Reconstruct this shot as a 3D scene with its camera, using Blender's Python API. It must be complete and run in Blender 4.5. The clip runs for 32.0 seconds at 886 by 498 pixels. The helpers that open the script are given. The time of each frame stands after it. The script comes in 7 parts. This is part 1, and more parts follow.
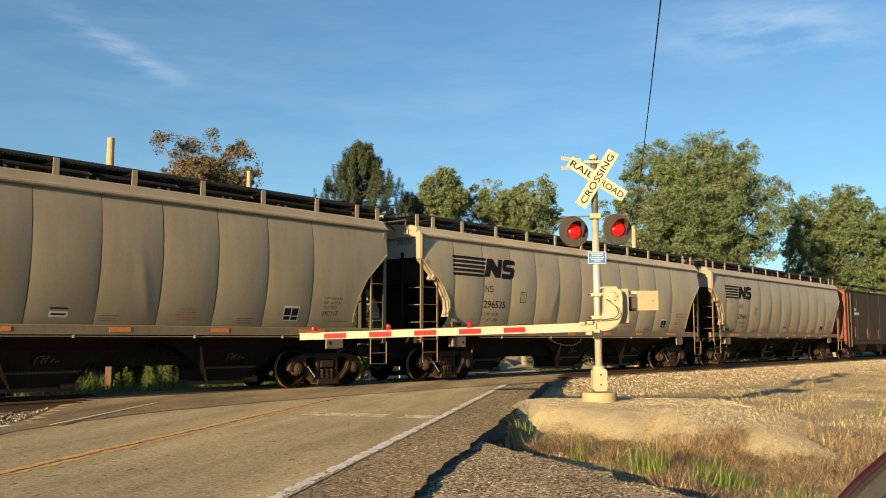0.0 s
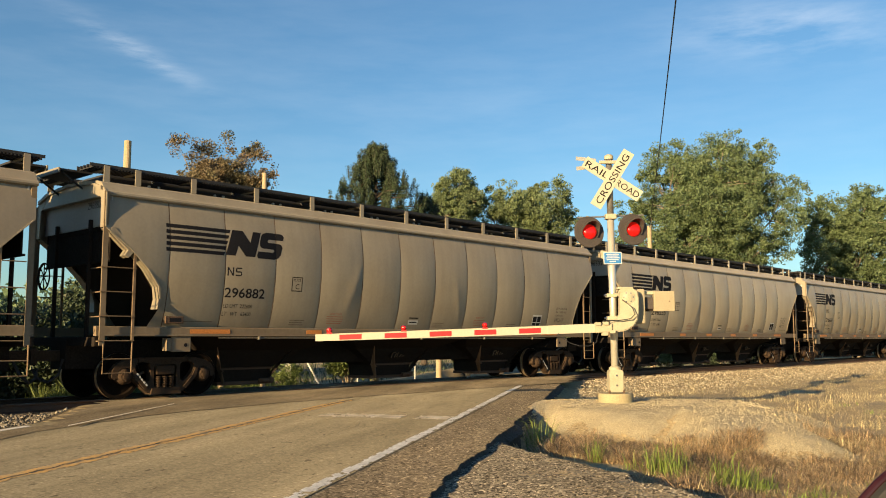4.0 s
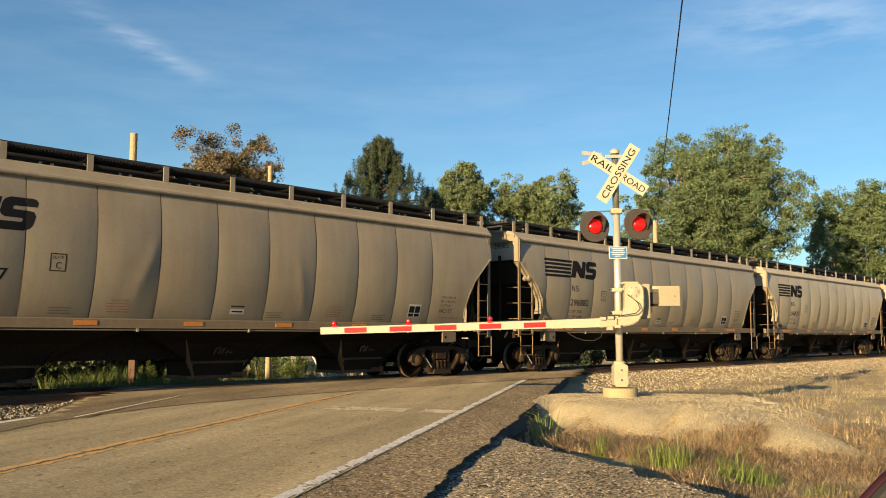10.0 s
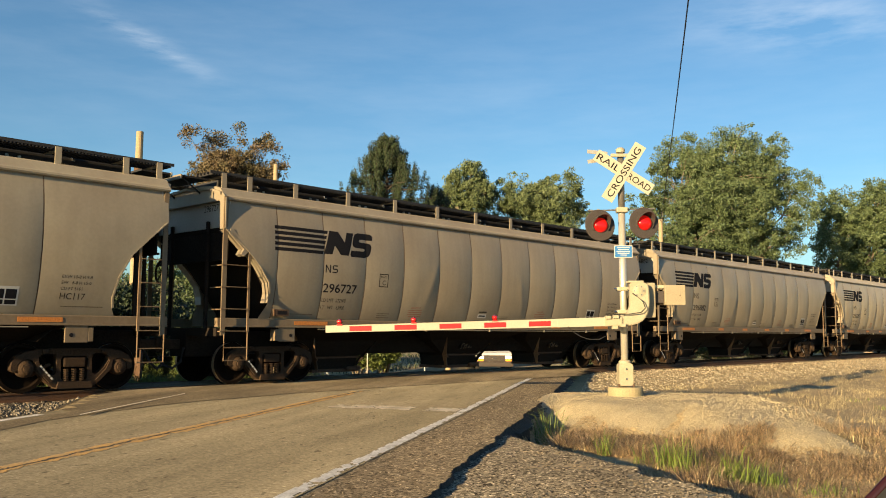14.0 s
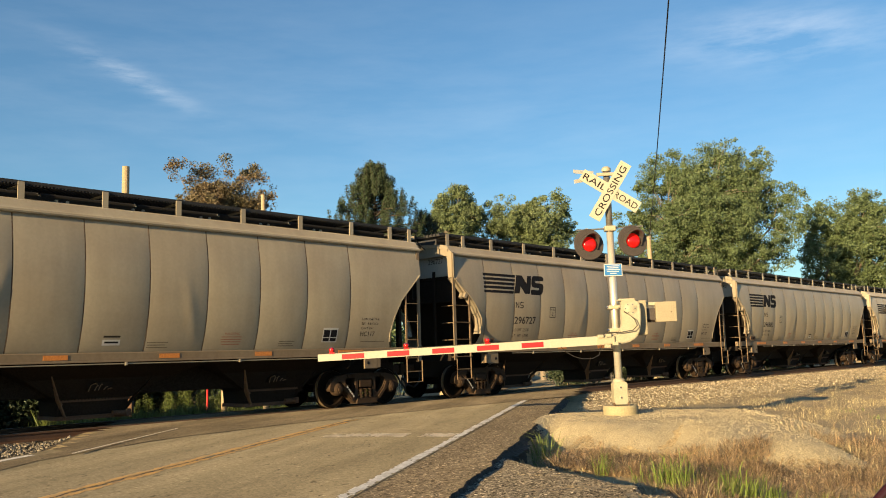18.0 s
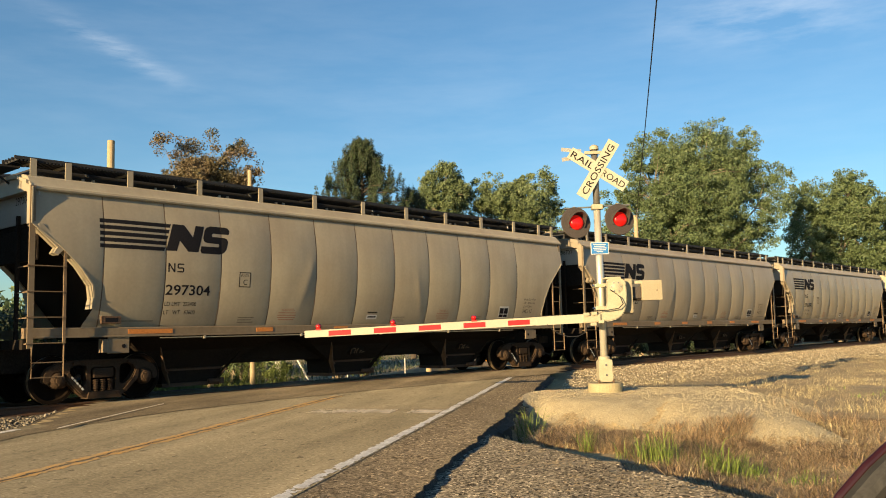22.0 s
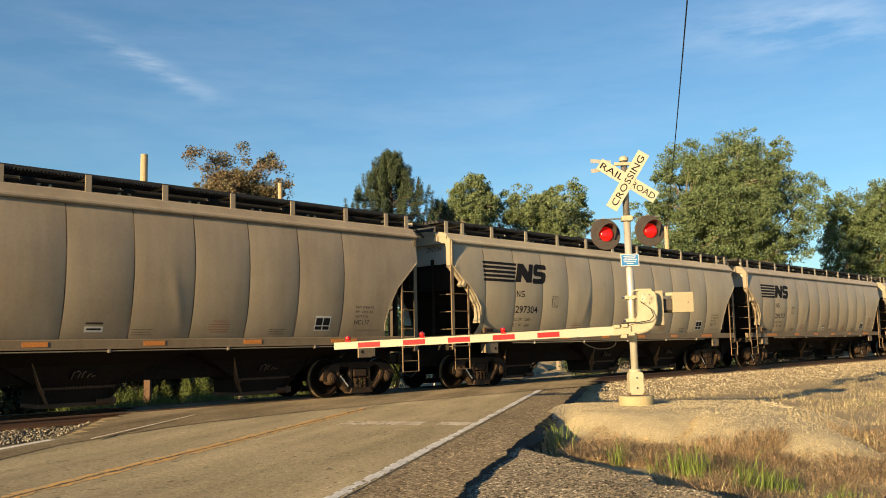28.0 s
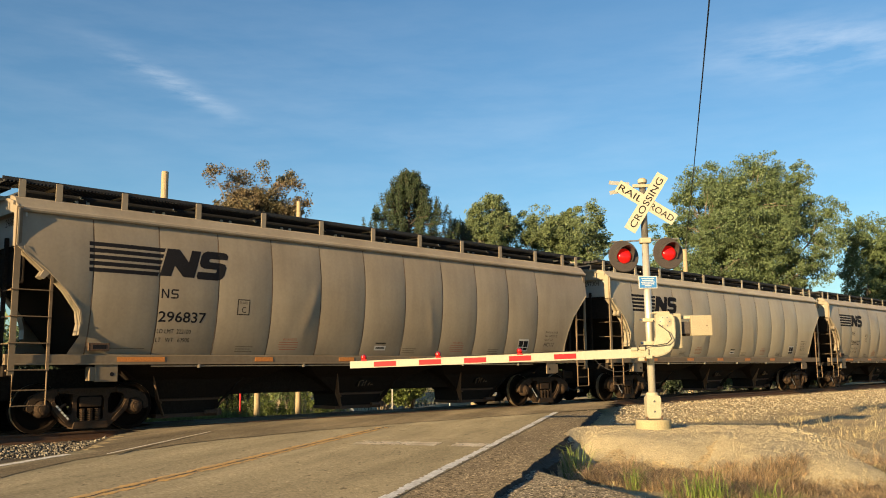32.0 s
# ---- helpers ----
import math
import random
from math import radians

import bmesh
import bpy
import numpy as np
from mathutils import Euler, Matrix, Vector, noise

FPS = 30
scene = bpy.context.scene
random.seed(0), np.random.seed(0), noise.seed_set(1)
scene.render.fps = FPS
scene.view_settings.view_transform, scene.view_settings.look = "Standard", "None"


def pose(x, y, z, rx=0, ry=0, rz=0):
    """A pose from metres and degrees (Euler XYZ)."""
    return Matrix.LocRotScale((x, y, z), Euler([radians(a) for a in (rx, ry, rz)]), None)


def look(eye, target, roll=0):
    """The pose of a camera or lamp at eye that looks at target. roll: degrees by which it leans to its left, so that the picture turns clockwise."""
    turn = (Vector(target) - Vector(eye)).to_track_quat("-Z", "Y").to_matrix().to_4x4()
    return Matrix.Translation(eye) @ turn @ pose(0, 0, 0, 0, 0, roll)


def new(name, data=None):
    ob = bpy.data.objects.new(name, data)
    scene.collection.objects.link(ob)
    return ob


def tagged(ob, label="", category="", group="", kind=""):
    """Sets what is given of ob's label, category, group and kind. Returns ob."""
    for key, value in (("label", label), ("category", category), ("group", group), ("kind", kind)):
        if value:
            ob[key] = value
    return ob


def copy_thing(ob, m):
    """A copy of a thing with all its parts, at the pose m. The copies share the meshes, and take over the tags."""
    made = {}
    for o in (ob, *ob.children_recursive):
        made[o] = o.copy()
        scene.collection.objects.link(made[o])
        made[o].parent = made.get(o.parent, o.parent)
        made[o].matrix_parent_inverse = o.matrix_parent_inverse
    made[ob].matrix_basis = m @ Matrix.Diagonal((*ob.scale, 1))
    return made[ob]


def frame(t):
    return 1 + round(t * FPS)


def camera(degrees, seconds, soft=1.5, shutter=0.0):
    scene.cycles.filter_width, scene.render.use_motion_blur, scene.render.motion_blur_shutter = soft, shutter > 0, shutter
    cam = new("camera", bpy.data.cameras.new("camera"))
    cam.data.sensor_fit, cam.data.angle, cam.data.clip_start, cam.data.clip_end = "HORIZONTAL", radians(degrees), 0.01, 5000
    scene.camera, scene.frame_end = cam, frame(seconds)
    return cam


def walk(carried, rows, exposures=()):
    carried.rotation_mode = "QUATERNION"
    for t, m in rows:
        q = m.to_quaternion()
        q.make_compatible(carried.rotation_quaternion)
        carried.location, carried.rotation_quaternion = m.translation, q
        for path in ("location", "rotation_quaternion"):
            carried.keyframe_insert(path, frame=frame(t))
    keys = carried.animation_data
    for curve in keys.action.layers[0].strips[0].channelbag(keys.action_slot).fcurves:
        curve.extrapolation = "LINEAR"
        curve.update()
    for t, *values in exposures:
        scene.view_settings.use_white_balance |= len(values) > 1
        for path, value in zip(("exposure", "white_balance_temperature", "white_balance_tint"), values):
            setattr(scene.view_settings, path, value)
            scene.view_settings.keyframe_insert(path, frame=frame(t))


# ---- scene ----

from mathutils import geometry

# ---------------------------------------------------------------- camera
cam = camera(54.57, 32.0, soft=1.0)
EYE = (0.0, 0.0, 1.2)
TURNS = [(0, -1.13, 5.92, -0.06), (0.5, -1.09, 6.00, -0.02), (1, -0.93, 6.07, 0.04), (1.5, -0.80, 6.04, 0.01), (2, -0.77, 5.79, -0.07), (2.5, -0.78, 5.62, 0.04), (3, -0.37, 5.76, -0.10), (3.5, -0.15, 5.99, -0.07), (5.5, -0.20, 5.94, 0.28), (6, -0.09, 6.01, 0.28), (6.5, -0.01, 5.93, 0.21), (7, -0.04, 5.75, 0.11), (7.5, 0.04, 5.73, 0.09), (8, 0.27, 5.79, 0.10), (8.5, 0.48, 5.87, 0.00), (9, 0.47, 5.83, -0.10), (9.5, 0.35, 5.64, -0.20), (10, 0.21, 5.57, -0.26), (10.5, 0.26, 5.74, -0.26), (11, 0.29, 5.78, -0.29), (11.5, 0.39, 5.80, -0.26), (12, 0.36, 5.68, -0.30), (12.5, 0.32, 5.52, -0.42), (13, 0.28, 5.42, -0.48), (13.5, 0.41, 5.47, -0.41), (14, 0.54, 5.47, -0.41), (14.5, 0.51, 5.29, -0.54), (16.5, -1.30, 4.94, 0.68), (17, -1.62, 5.85, 1.35), (17.5, -0.98, 6.40, 1.49), (18, 0.07, 7.09, 1.62), (18.5, 0.05, 7.13, 1.70), (19, 0.48, 6.82, 1.71), (19.5, 0.66, 6.21, 1.56), (20, 0.15, 5.85, 1.42), (20.5, -0.16, 5.67, 1.24), (21, -0.22, 5.58, 1.28), (21.5, -0.29, 5.70, 1.37), (22, -0.82, 5.55, 1.31), (22.5, -1.20, 5.29, 1.21), (23, -1.14, 5.31, 1.03), (23.5, -1.00, 5.60, 1.09), (24, -0.71, 5.98, 1.21), (24.5, -0.85, 5.84, 0.81), (25, -1.24, 5.42, 0.41), (25.5, -1.10, 5.81, 0.96), (27.5, 0.44, 6.55, 1.16), (28, 1.11, 6.39, 1.20), (28.5, 2.08, 6.71, 1.10), (29, 2.03, 6.92, 1.11), (29.5, 1.81, 6.95, 0.69), (30, 2.13, 7.90, 1.41), (30.5, 2.30, 8.48, 1.66), (31, 1.88, 8.03, 0.87), (31.5, 2.23, 8.07, 0.81), (32, 2.17, 7.73, 0.38)]
walk(cam, [(t, pose(*EYE, 90 + p, r, y)) for t, y, p, r in TURNS], exposures=[(0.0, 1.39), (32.0, 1.39)])

# ---------------------------------------------------------------- light
SUN_AZ, SUN_EL = 215.0, 10.5      # compass degrees from +y towards +x, and height
world = bpy.data.worlds.new("sky")
scene.world = world
world.use_nodes = True
wn, wl = world.node_tree.nodes, world.node_tree.links
wn.clear()
sky = wn.new("ShaderNodeTexSky")
sky.sky_type, sky.sun_disc = "NISHITA", False
sky.sun_elevation, sky.sun_rotation = radians(SUN_EL), radians(SUN_AZ)
sky.air_density, sky.dust_density, sky.ozone_density = 1.0, 0.45, 3.3
bg = wn.new("ShaderNodeBackground")
bg.inputs["Strength"].default_value = 0.0645
wout = wn.new("ShaderNodeOutputWorld")
# thin high cirrus: streaky noise, thicker in two faint wisps
def sky_math(op, a, b=None):
    nd = wn.new("ShaderNodeMath")
    nd.operation = op
    for q, sock in ((a, 0), (b, 1)):
        if isinstance(q, (int, float)):
            nd.inputs[sock].default_value = q
        elif q is not None:
            wl.new(q, nd.inputs[sock])
    return nd.outputs[0]


wc = wn.new("ShaderNodeTexCoord")


def wisp(centre, along, ru, rv):
    c, b = Vector(centre).normalized(), Vector(along).normalized()
    total = None
    for axis_v, r in ((b, ru), (c.cross(b).normalized(), rv)):
        dt = wn.new("ShaderNodeVectorMath")
        dt.operation = "DOT_PRODUCT"
        wl.new(wc.outputs["Generated"], dt.inputs[0])
        dt.inputs[1].default_value = axis_v
        u = sky_math("DIVIDE", sky_math("SUBTRACT", dt.outputs["Value"], c.dot(axis_v)), r)
        u = sky_math("MULTIPLY", u, u)
        total = u if total is None else sky_math("ADD", total, u)
    return sky_math("EXPONENT", sky_math("MULTIPLY", total, -1.0))


wm, wt = wn.new("ShaderNodeMapping"), wn.new("ShaderNodeTexNoise")
wm.inputs["Rotation"].default_value = (0.0, radians(25), radians(-20))
wm.inputs["Scale"].default_value = (5.0, 7.0, 26.0)
wt.inputs["Scale"].default_value, wt.inputs["Detail"].default_value, wt.inputs["Roughness"].default_value = 1.6, 8.0, 0.6
wl.new(wc.outputs["Generated"], wm.inputs["Vector"])
wl.new(wm.outputs[0], wt.inputs["Vector"])
wr = wn.new("ShaderNodeMapRange")
wr.inputs["From Min"].default_value, wr.inputs["From Max"].default_value = 0.36, 0.78
wl.new(wt.outputs["Fac"], wr.inputs["Value"])
thick = sky_math("ADD", sky_math("MULTIPLY", wisp((-0.325, 0.893, 0.306), (0.815, 0.438, -0.385), 0.060, 0.010), 0.5), sky_math("MULTIPLY", wisp((0.37, 0.873, 0.325), (0.9, -0.40, -0.12), 0.10, 0.028), 0.42))
thick = sky_math("ADD", thick, sky_math("MULTIPLY", wisp((0.0, 0.95, 0.25), (1.0, 0.1, -0.12), 0.9, 0.16), 0.07))
veil = sky_math("MULTIPLY", thick, wr.outputs[0])
wx = wn.new("ShaderNodeMixRGB")
wx.inputs[2].default_value = (7.0, 7.2, 7.4, 1)
wl.new(veil, wx.inputs[0])
tint = wn.new("ShaderNodeMixRGB")
tint.blend_type = "MULTIPLY"
tint.inputs[0].default_value = 1.0
tint.inputs[2].default_value = (0.89, 1.03, 1.025, 1)
wl.new(sky.outputs[0], tint.inputs[1])
wl.new(tint.outputs[0], wx.inputs[1])
wl.new(wx.outputs[0], bg.inputs[0])
wl.new(bg.outputs[0], wout.inputs[0])
sun_data = bpy.data.lights.new("sun", "SUN")
sun_data.energy, sun_data.angle, sun_data.color = 5.0, radians(0.55), (1.0, 0.71, 0.36)
sun = new("sun", sun_data)
a, e = radians(SUN_AZ), radians(SUN_EL)
sun.matrix_world = look((math.sin(a) * 40, math.cos(a) * 40, math.tan(e) * 40), (0, 0, 0))

# ---------------------------------------------------------------- plan
TH = 0.7462                                   # the track runs this far to the right of straight ahead
U = Vector((math.sin(TH), math.cos(TH), 0))   # along the track, the way the train goes
N = Vector((math.cos(TH), -math.sin(TH), 0))  # from the track to the camera
BASE = -17.5095 * N                            # centre line, nearest to the camera
TURN = 90 - math.degrees(TH)
RD = radians(11.5)                            # the road's bearing
RO = Vector((-2.06, 16.62, 0))                # a point of its yellow line
RW = Vector((math.sin(RD), math.cos(RD), 0))
RQ = Vector((math.cos(RD), -math.sin(RD), 0))
CAR = 18.359                                  # pitch of the hopper cars


def on_track(s, lat=0.0, z=0.0):
    """World place s along the track and lat metres towards the camera."""
    p = BASE + U * s + N * lat
    return Vector((p.x, p.y, z))


def on_road(r, along, z=0.0):
    """World place r metres right of the yellow line."""
    p = RO + RQ * r + RW * along
    return Vector((p.x, p.y, z))


def smooth(a, b, x):
    t = np.clip((x - a) / (b - a), 0, 1)
    return t * t * (3 - 2 * t)


# ---------------------------------------------------------------- materials
def material(name, base, rough=0.8, metal=0.0, spread=0.25, scale=6.0, fine=60.0, bump=0.15, other=None, amount=0.5, island=0.0, obj=0.0, spec=0.4, coat=0.0, streak=0.0):
    """A worn surface: base colour with stains of another colour, grain and relief, in the thing's own metres."""
    m = bpy.data.materials.new(name)
    m.use_nodes = True
    n, l = m.node_tree.nodes, m.node_tree.links
    b = n["Principled BSDF"]
    co = n.new("ShaderNodeTexCoord")
    big, small = n.new("ShaderNodeTexNoise"), n.new("ShaderNodeTexNoise")
    for tex, sc, det in ((big, scale, 5.0), (small, fine, 3.0)):
        l.new(co.outputs["Object"], tex.inputs["Vector"])
        tex.inputs["Scale"].default_value, tex.inputs["Detail"].default_value = sc, det
    ramp = n.new("ShaderNodeValToRGB")
    ramp.color_ramp.elements[0].position, ramp.color_ramp.elements[1].position = 0.5 - 0.22, 0.5 + 0.22
    other = other or tuple(c * (1 - spread) for c in base)
    ramp.color_ramp.elements[0].color = (*[c + (d - c) * amount for c, d in zip(base, other)], 1)
    ramp.color_ramp.elements[1].color = (*base, 1)
    l.new(big.outputs["Fac"], ramp.inputs[0])
    grain = n.new("ShaderNodeMapRange")
    grain.inputs["From Min"].default_value, grain.inputs["From Max"].default_value = 0.3, 0.7
    grain.inputs["To Min"].default_value, grain.inputs["To Max"].default_value = 1 - spread, 1 + spread
    l.new(small.outputs["Fac"], grain.inputs["Value"])
    mix = n.new("ShaderNodeVectorMath")
    mix.operation = "SCALE"
    l.new(ramp.outputs[0], mix.inputs[0])
    last = grain.outputs[0]
    for use, node, out in ((island, "ShaderNodeNewGeometry", "Random Per Island"), (obj, "ShaderNodeObjectInfo", "Random")):
        if use:
            g, r, k = n.new(node), n.new("ShaderNodeMapRange"), n.new("ShaderNodeMath")
            r.inputs["To Min"].default_value, r.inputs["To Max"].default_value = 1 - use, 1 + use
            l.new(g.outputs[out], r.inputs["Value"])
            k.operation = "MULTIPLY"
            l.new(last, k.inputs[0]), l.new(r.outputs[0], k.inputs[1])
            last = k.outputs[0]
    if streak:
        mp, tx, r, k = n.new("ShaderNodeMapping"), n.new("ShaderNodeTexNoise"), n.new("ShaderNodeMapRange"), n.new("ShaderNodeMath")
        mp.inputs["Scale"].default_value = (3.2, 3.2, 0.35)
        tx.inputs["Scale"].default_value, tx.inputs["Detail"].default_value = 1.6, 6.0
        l.new(co.outputs["Object"], mp.inputs["Vector"]), l.new(mp.outputs[0], tx.inputs["Vector"])
        r.inputs["From Min"].default_value, r.inputs["From Max"].default_value = 0.3, 0.7
        r.inputs["To Min"].default_value, r.inputs["To Max"].default_value = 1 - streak, 1 + streak
        l.new(tx.outputs["Fac"], r.inputs["Value"])
        k.operation = "MULTIPLY"
        l.new(last, k.inputs[0]), l.new(r.outputs[0], k.inputs[1])
        last = k.outputs[0]
    l.new(last, mix.inputs["Scale"])
    l.new(mix.outputs[0], b.inputs["Base Color"])
    b.inputs["Roughness"].default_value, b.inputs["Metallic"].default_value = rough, metal
    b.inputs["Specular IOR Level"].default_value = spec
    b.inputs["Coat Weight"].default_value = coat
    if bump:
        bp = n.new("ShaderNodeBump")
        bp.inputs["Strength"].default_value, bp.inputs["Distance"].default_value = bump, 0.02
        l.new(small.outputs["Fac"], bp.inputs["Height"])
        l.new(bp.outputs[0], b.inputs["Normal"])
    return m


def paving(name, base, dark, chips, chip_share, streak=0.12):
    """Worn paving: broad stains, streaks along the traffic, dark blotches and single pale and dark chips of stone."""
    m = bpy.data.materials.new(name)
    m.use_nodes = True
    n, l = m.node_tree.nodes, m.node_tree.links
    b = n["Principled BSDF"]
    b.inputs["Roughness"].default_value = 0.92
    b.inputs["Diffuse Roughness"].default_value = 0.45
    b.inputs["Specular IOR Level"].default_value = 0.05
    co, turn = n.new("ShaderNodeTexCoord"), n.new("ShaderNodeMapping")
    turn.inputs["Rotation"].default_value = (0, 0, radians(11.5))
    l.new(co.outputs["Object"], turn.inputs["Vector"])

    def noise_tex(scale, stretch=1.0, detail=4.0):
        mp, t = n.new("ShaderNodeMapping"), n.new("ShaderNodeTexNoise")
        mp.inputs["Scale"].default_value = (1, 1 / stretch, 1)
        l.new(turn.outputs[0], mp.inputs["Vector"])
        l.new(mp.outputs[0], t.inputs["Vector"])
        t.inputs["Scale"].default_value, t.inputs["Detail"].default_value = scale, detail
        return t.outputs["Fac"]

    def ranged(v, a0, a1, b0, b1):
        r = n.new("ShaderNodeMapRange")
        for key, val in (("From Min", a0), ("From Max", a1), ("To Min", b0), ("To Max", b1)):
            r.inputs[key].default_value = val
        l.new(v, r.inputs["Value"])
        return r.outputs[0]

    def mul(a, b2):
        k = n.new("ShaderNodeMath")
        k.operation = "MULTIPLY"
        l.new(a, k.inputs[0]), l.new(b2, k.inputs[1])
        return k.outputs[0]

    ramp = n.new("ShaderNodeValToRGB")
    ramp.color_ramp.elements[0].position, ramp.color_ramp.elements[1].position = 0.36, 0.66
    ramp.color_ramp.elements[0].color, ramp.color_ramp.elements[1].color = (*dark, 1), (*base, 1)
    l.new(noise_tex(0.9, 2.5, 6), ramp.inputs[0])
    tone = mul(ranged(noise_tex(3.5, 9.0), 0.3, 0.7, 1 - streak, 1 + streak), ranged(noise_tex(11.0), 0.32, 0.40, 0.80, 1.0))
    tone = mul(tone, ranged(noise_tex(0.9, 16.0, 2.0), 0.36, 0.64, 1 - streak * 1.3, 1 + streak * 1.1))
    vor = n.new("ShaderNodeTexVoronoi")
    vor.inputs["Scale"].default_value = 46.0
    l.new(turn.outputs[0], vor.inputs["Vector"])
    sep = n.new("ShaderNodeSeparateColor")
    l.new(vor.outputs["Color"], sep.inputs[0])
    tone = mul(tone, ranged(sep.outputs[0], 0.0, 1.0, 1 - chips, 1 + chips))
    tone = mul(tone, ranged(noise_tex(13.0, 3.0, 4.0), 0.315, 0.35, 0.5, 1.0))
    tone = mul(tone, ranged(sep.outputs[1], 1 - chip_share, 1.0, 1.0, 1 + chips * 2.2))
    sc = n.new("ShaderNodeVectorMath")
    sc.operation = "SCALE"
    l.new(ramp.outputs[0], sc.inputs[0]), l.new(tone, sc.inputs["Scale"])
    l.new(sc.outputs[0], b.inputs["Base Color"])
    bp = n.new("ShaderNodeBump")
    bp.inputs["Strength"].default_value, bp.inputs["Distance"].default_value = 0.55, 0.006
    l.new(sep.outputs[2], bp.inputs["Height"])
    l.new(bp.outputs[0], b.inputs["Normal"])
    return m


M_ASPHALT = paving("road_surface", (0.212, 0.186, 0.131), (0.166, 0.146, 0.104), 0.24, 0.05, 0.12)
M_APRON = paving("dark_asphalt", (0.165, 0.137, 0.096), (0.110, 0.092, 0.066), 0.30, 0.06, 0.15)
M_SHOULDER = paving("shoulder_asphalt", (0.128, 0.106, 0.077), (0.094, 0.079, 0.059), 0.65, 0.16, 0.05)
M_WHITE_LINE = material("white_line_paint", (0.78, 0.75, 0.68), 0.85, scale=7, fine=40, spread=0.2, other=(0.40, 0.36, 0.29), amount=0.7)
M_YELLOW_LINE = material("yellow_line_paint", (0.68, 0.37, 0.09), 0.9, scale=5, fine=50, spread=0.25, other=(0.42, 0.30, 0.15), amount=1.0)
M_GROUND = material("dry_ground", (0.39, 0.305, 0.165), 0.95, scale=0.9, fine=25, spread=0.4, other=(0.21, 0.16, 0.095), amount=0.7, bump=0.8)
M_GRAVEL = material("pale_gravel", (0.385, 0.33, 0.215), 0.9, scale=3, fine=70, spread=0.5, island=0.35, bump=0.7)
M_BALLAST = material("ballast_stone", (0.36, 0.31, 0.22), 0.9, scale=6, fine=30, spread=0.3, island=0.7, bump=0.5)
M_RAIL = material("rusty_rail", (0.10, 0.055, 0.035), 0.7, metal=0.3, scale=4, fine=60)
M_RAILHEAD = material("worn_rail_head", (0.13, 0.105, 0.08), 0.6, metal=0.3, scale=4, fine=60)
M_TIE = material("weathered_tie", (0.10, 0.075, 0.055), 0.95, scale=4, fine=40, spread=0.4, bump=0.6)
M_CARBODY = material("grey_car_paint", (0.260, 0.229, 0.173), 0.44, scale=0.8, fine=16, spread=0.045, other=(0.204, 0.170, 0.120), amount=0.8, bump=0.02, spec=0.5, streak=0.07)
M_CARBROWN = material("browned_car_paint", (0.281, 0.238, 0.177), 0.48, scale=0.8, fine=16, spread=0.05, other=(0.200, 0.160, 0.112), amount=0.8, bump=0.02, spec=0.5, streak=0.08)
M_SILL = material("worn_sill_paint", (0.190, 0.150, 0.102), 0.6, scale=0.8, fine=16, spread=0.08, other=(0.155, 0.112, 0.070), amount=0.8, bump=0.02, spec=0.2, streak=0.08)
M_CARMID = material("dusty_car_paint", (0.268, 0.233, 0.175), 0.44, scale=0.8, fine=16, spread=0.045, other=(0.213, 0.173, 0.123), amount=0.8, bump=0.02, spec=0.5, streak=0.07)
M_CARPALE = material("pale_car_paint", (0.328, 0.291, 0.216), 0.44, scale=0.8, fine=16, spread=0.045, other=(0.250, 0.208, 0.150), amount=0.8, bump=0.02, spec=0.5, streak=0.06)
# end paint cleaner than the sides, also lifted and cooled for sky-lit shade
M_CAREND = material("clean_skylit_end_paint", (0.40, 0.395, 0.36), 0.6, scale=0.9, fine=20, spread=0.06, other=(0.30, 0.285, 0.25), amount=0.7, bump=0.03, spec=0.3)
# underframe grime, taken near-black to hold the shade beneath the cars
M_CARDARK = material("grimy_shaded_underframe", (0.0215, 0.0175, 0.0148), 0.9, scale=3, fine=40, spread=0.4, other=(0.026, 0.019, 0.014), spec=0.06)
M_RUST = material("rusty_steel", (0.105, 0.060, 0.036), 0.85, scale=5, fine=50, spread=0.35, other=(0.06, 0.037, 0.025))
M_TRUCK = material("rusty_truck_casting", (0.050, 0.033, 0.0215), 0.8, scale=5, fine=50, spread=0.45, other=(0.030, 0.021, 0.015), spec=0.1)
M_WHEEL = material("wheel_steel", (0.0115, 0.008, 0.006), 0.85, metal=0.0, scale=5, fine=50, spread=0.3, spec=0.05)
M_TREAD = material("polished_tread", (0.34, 0.27, 0.18), 0.42, metal=0.7, scale=5, fine=50, spread=0.15, bump=0.02)
M_ORANGE = material("orange_reflector", (0.55, 0.20, 0.04), 0.5, scale=6, fine=40, spread=0.25)
M_BLACK = material("black_lettering", (0.013, 0.013, 0.016), 0.8, scale=6, fine=40, spread=0.2, bump=0.0, spec=0.1)
M_GRATE = material("dark_grating", (0.035, 0.035, 0.037), 0.7, metal=0.3, scale=6, fine=40)
M_MAST = material("cream_painted_casting", (0.36, 0.335, 0.245), 0.55, scale=3, fine=60, spread=0.12, other=(0.27, 0.235, 0.16), amount=0.6, bump=0.05)
M_SILVER = material("aluminium_painted_mast", (0.64, 0.61, 0.52), 0.34, metal=0.55, scale=4, fine=60, spread=0.08, other=(0.55, 0.50, 0.41), amount=0.5, bump=0.02)
M_SIGN = material("sign_white_sheeting", (0.355, 0.345, 0.275), 0.5, scale=3, fine=40, spread=0.06, bump=0.0)
M_LAMPBLACK = material("black_lamp_housing", (0.055, 0.046, 0.042), 0.6, scale=6, fine=60)
M_BARRED = material("red_reflective_sheeting", (0.43, 0.013, 0.018), 0.5, scale=4, fine=60, spread=0.12, bump=0.0)
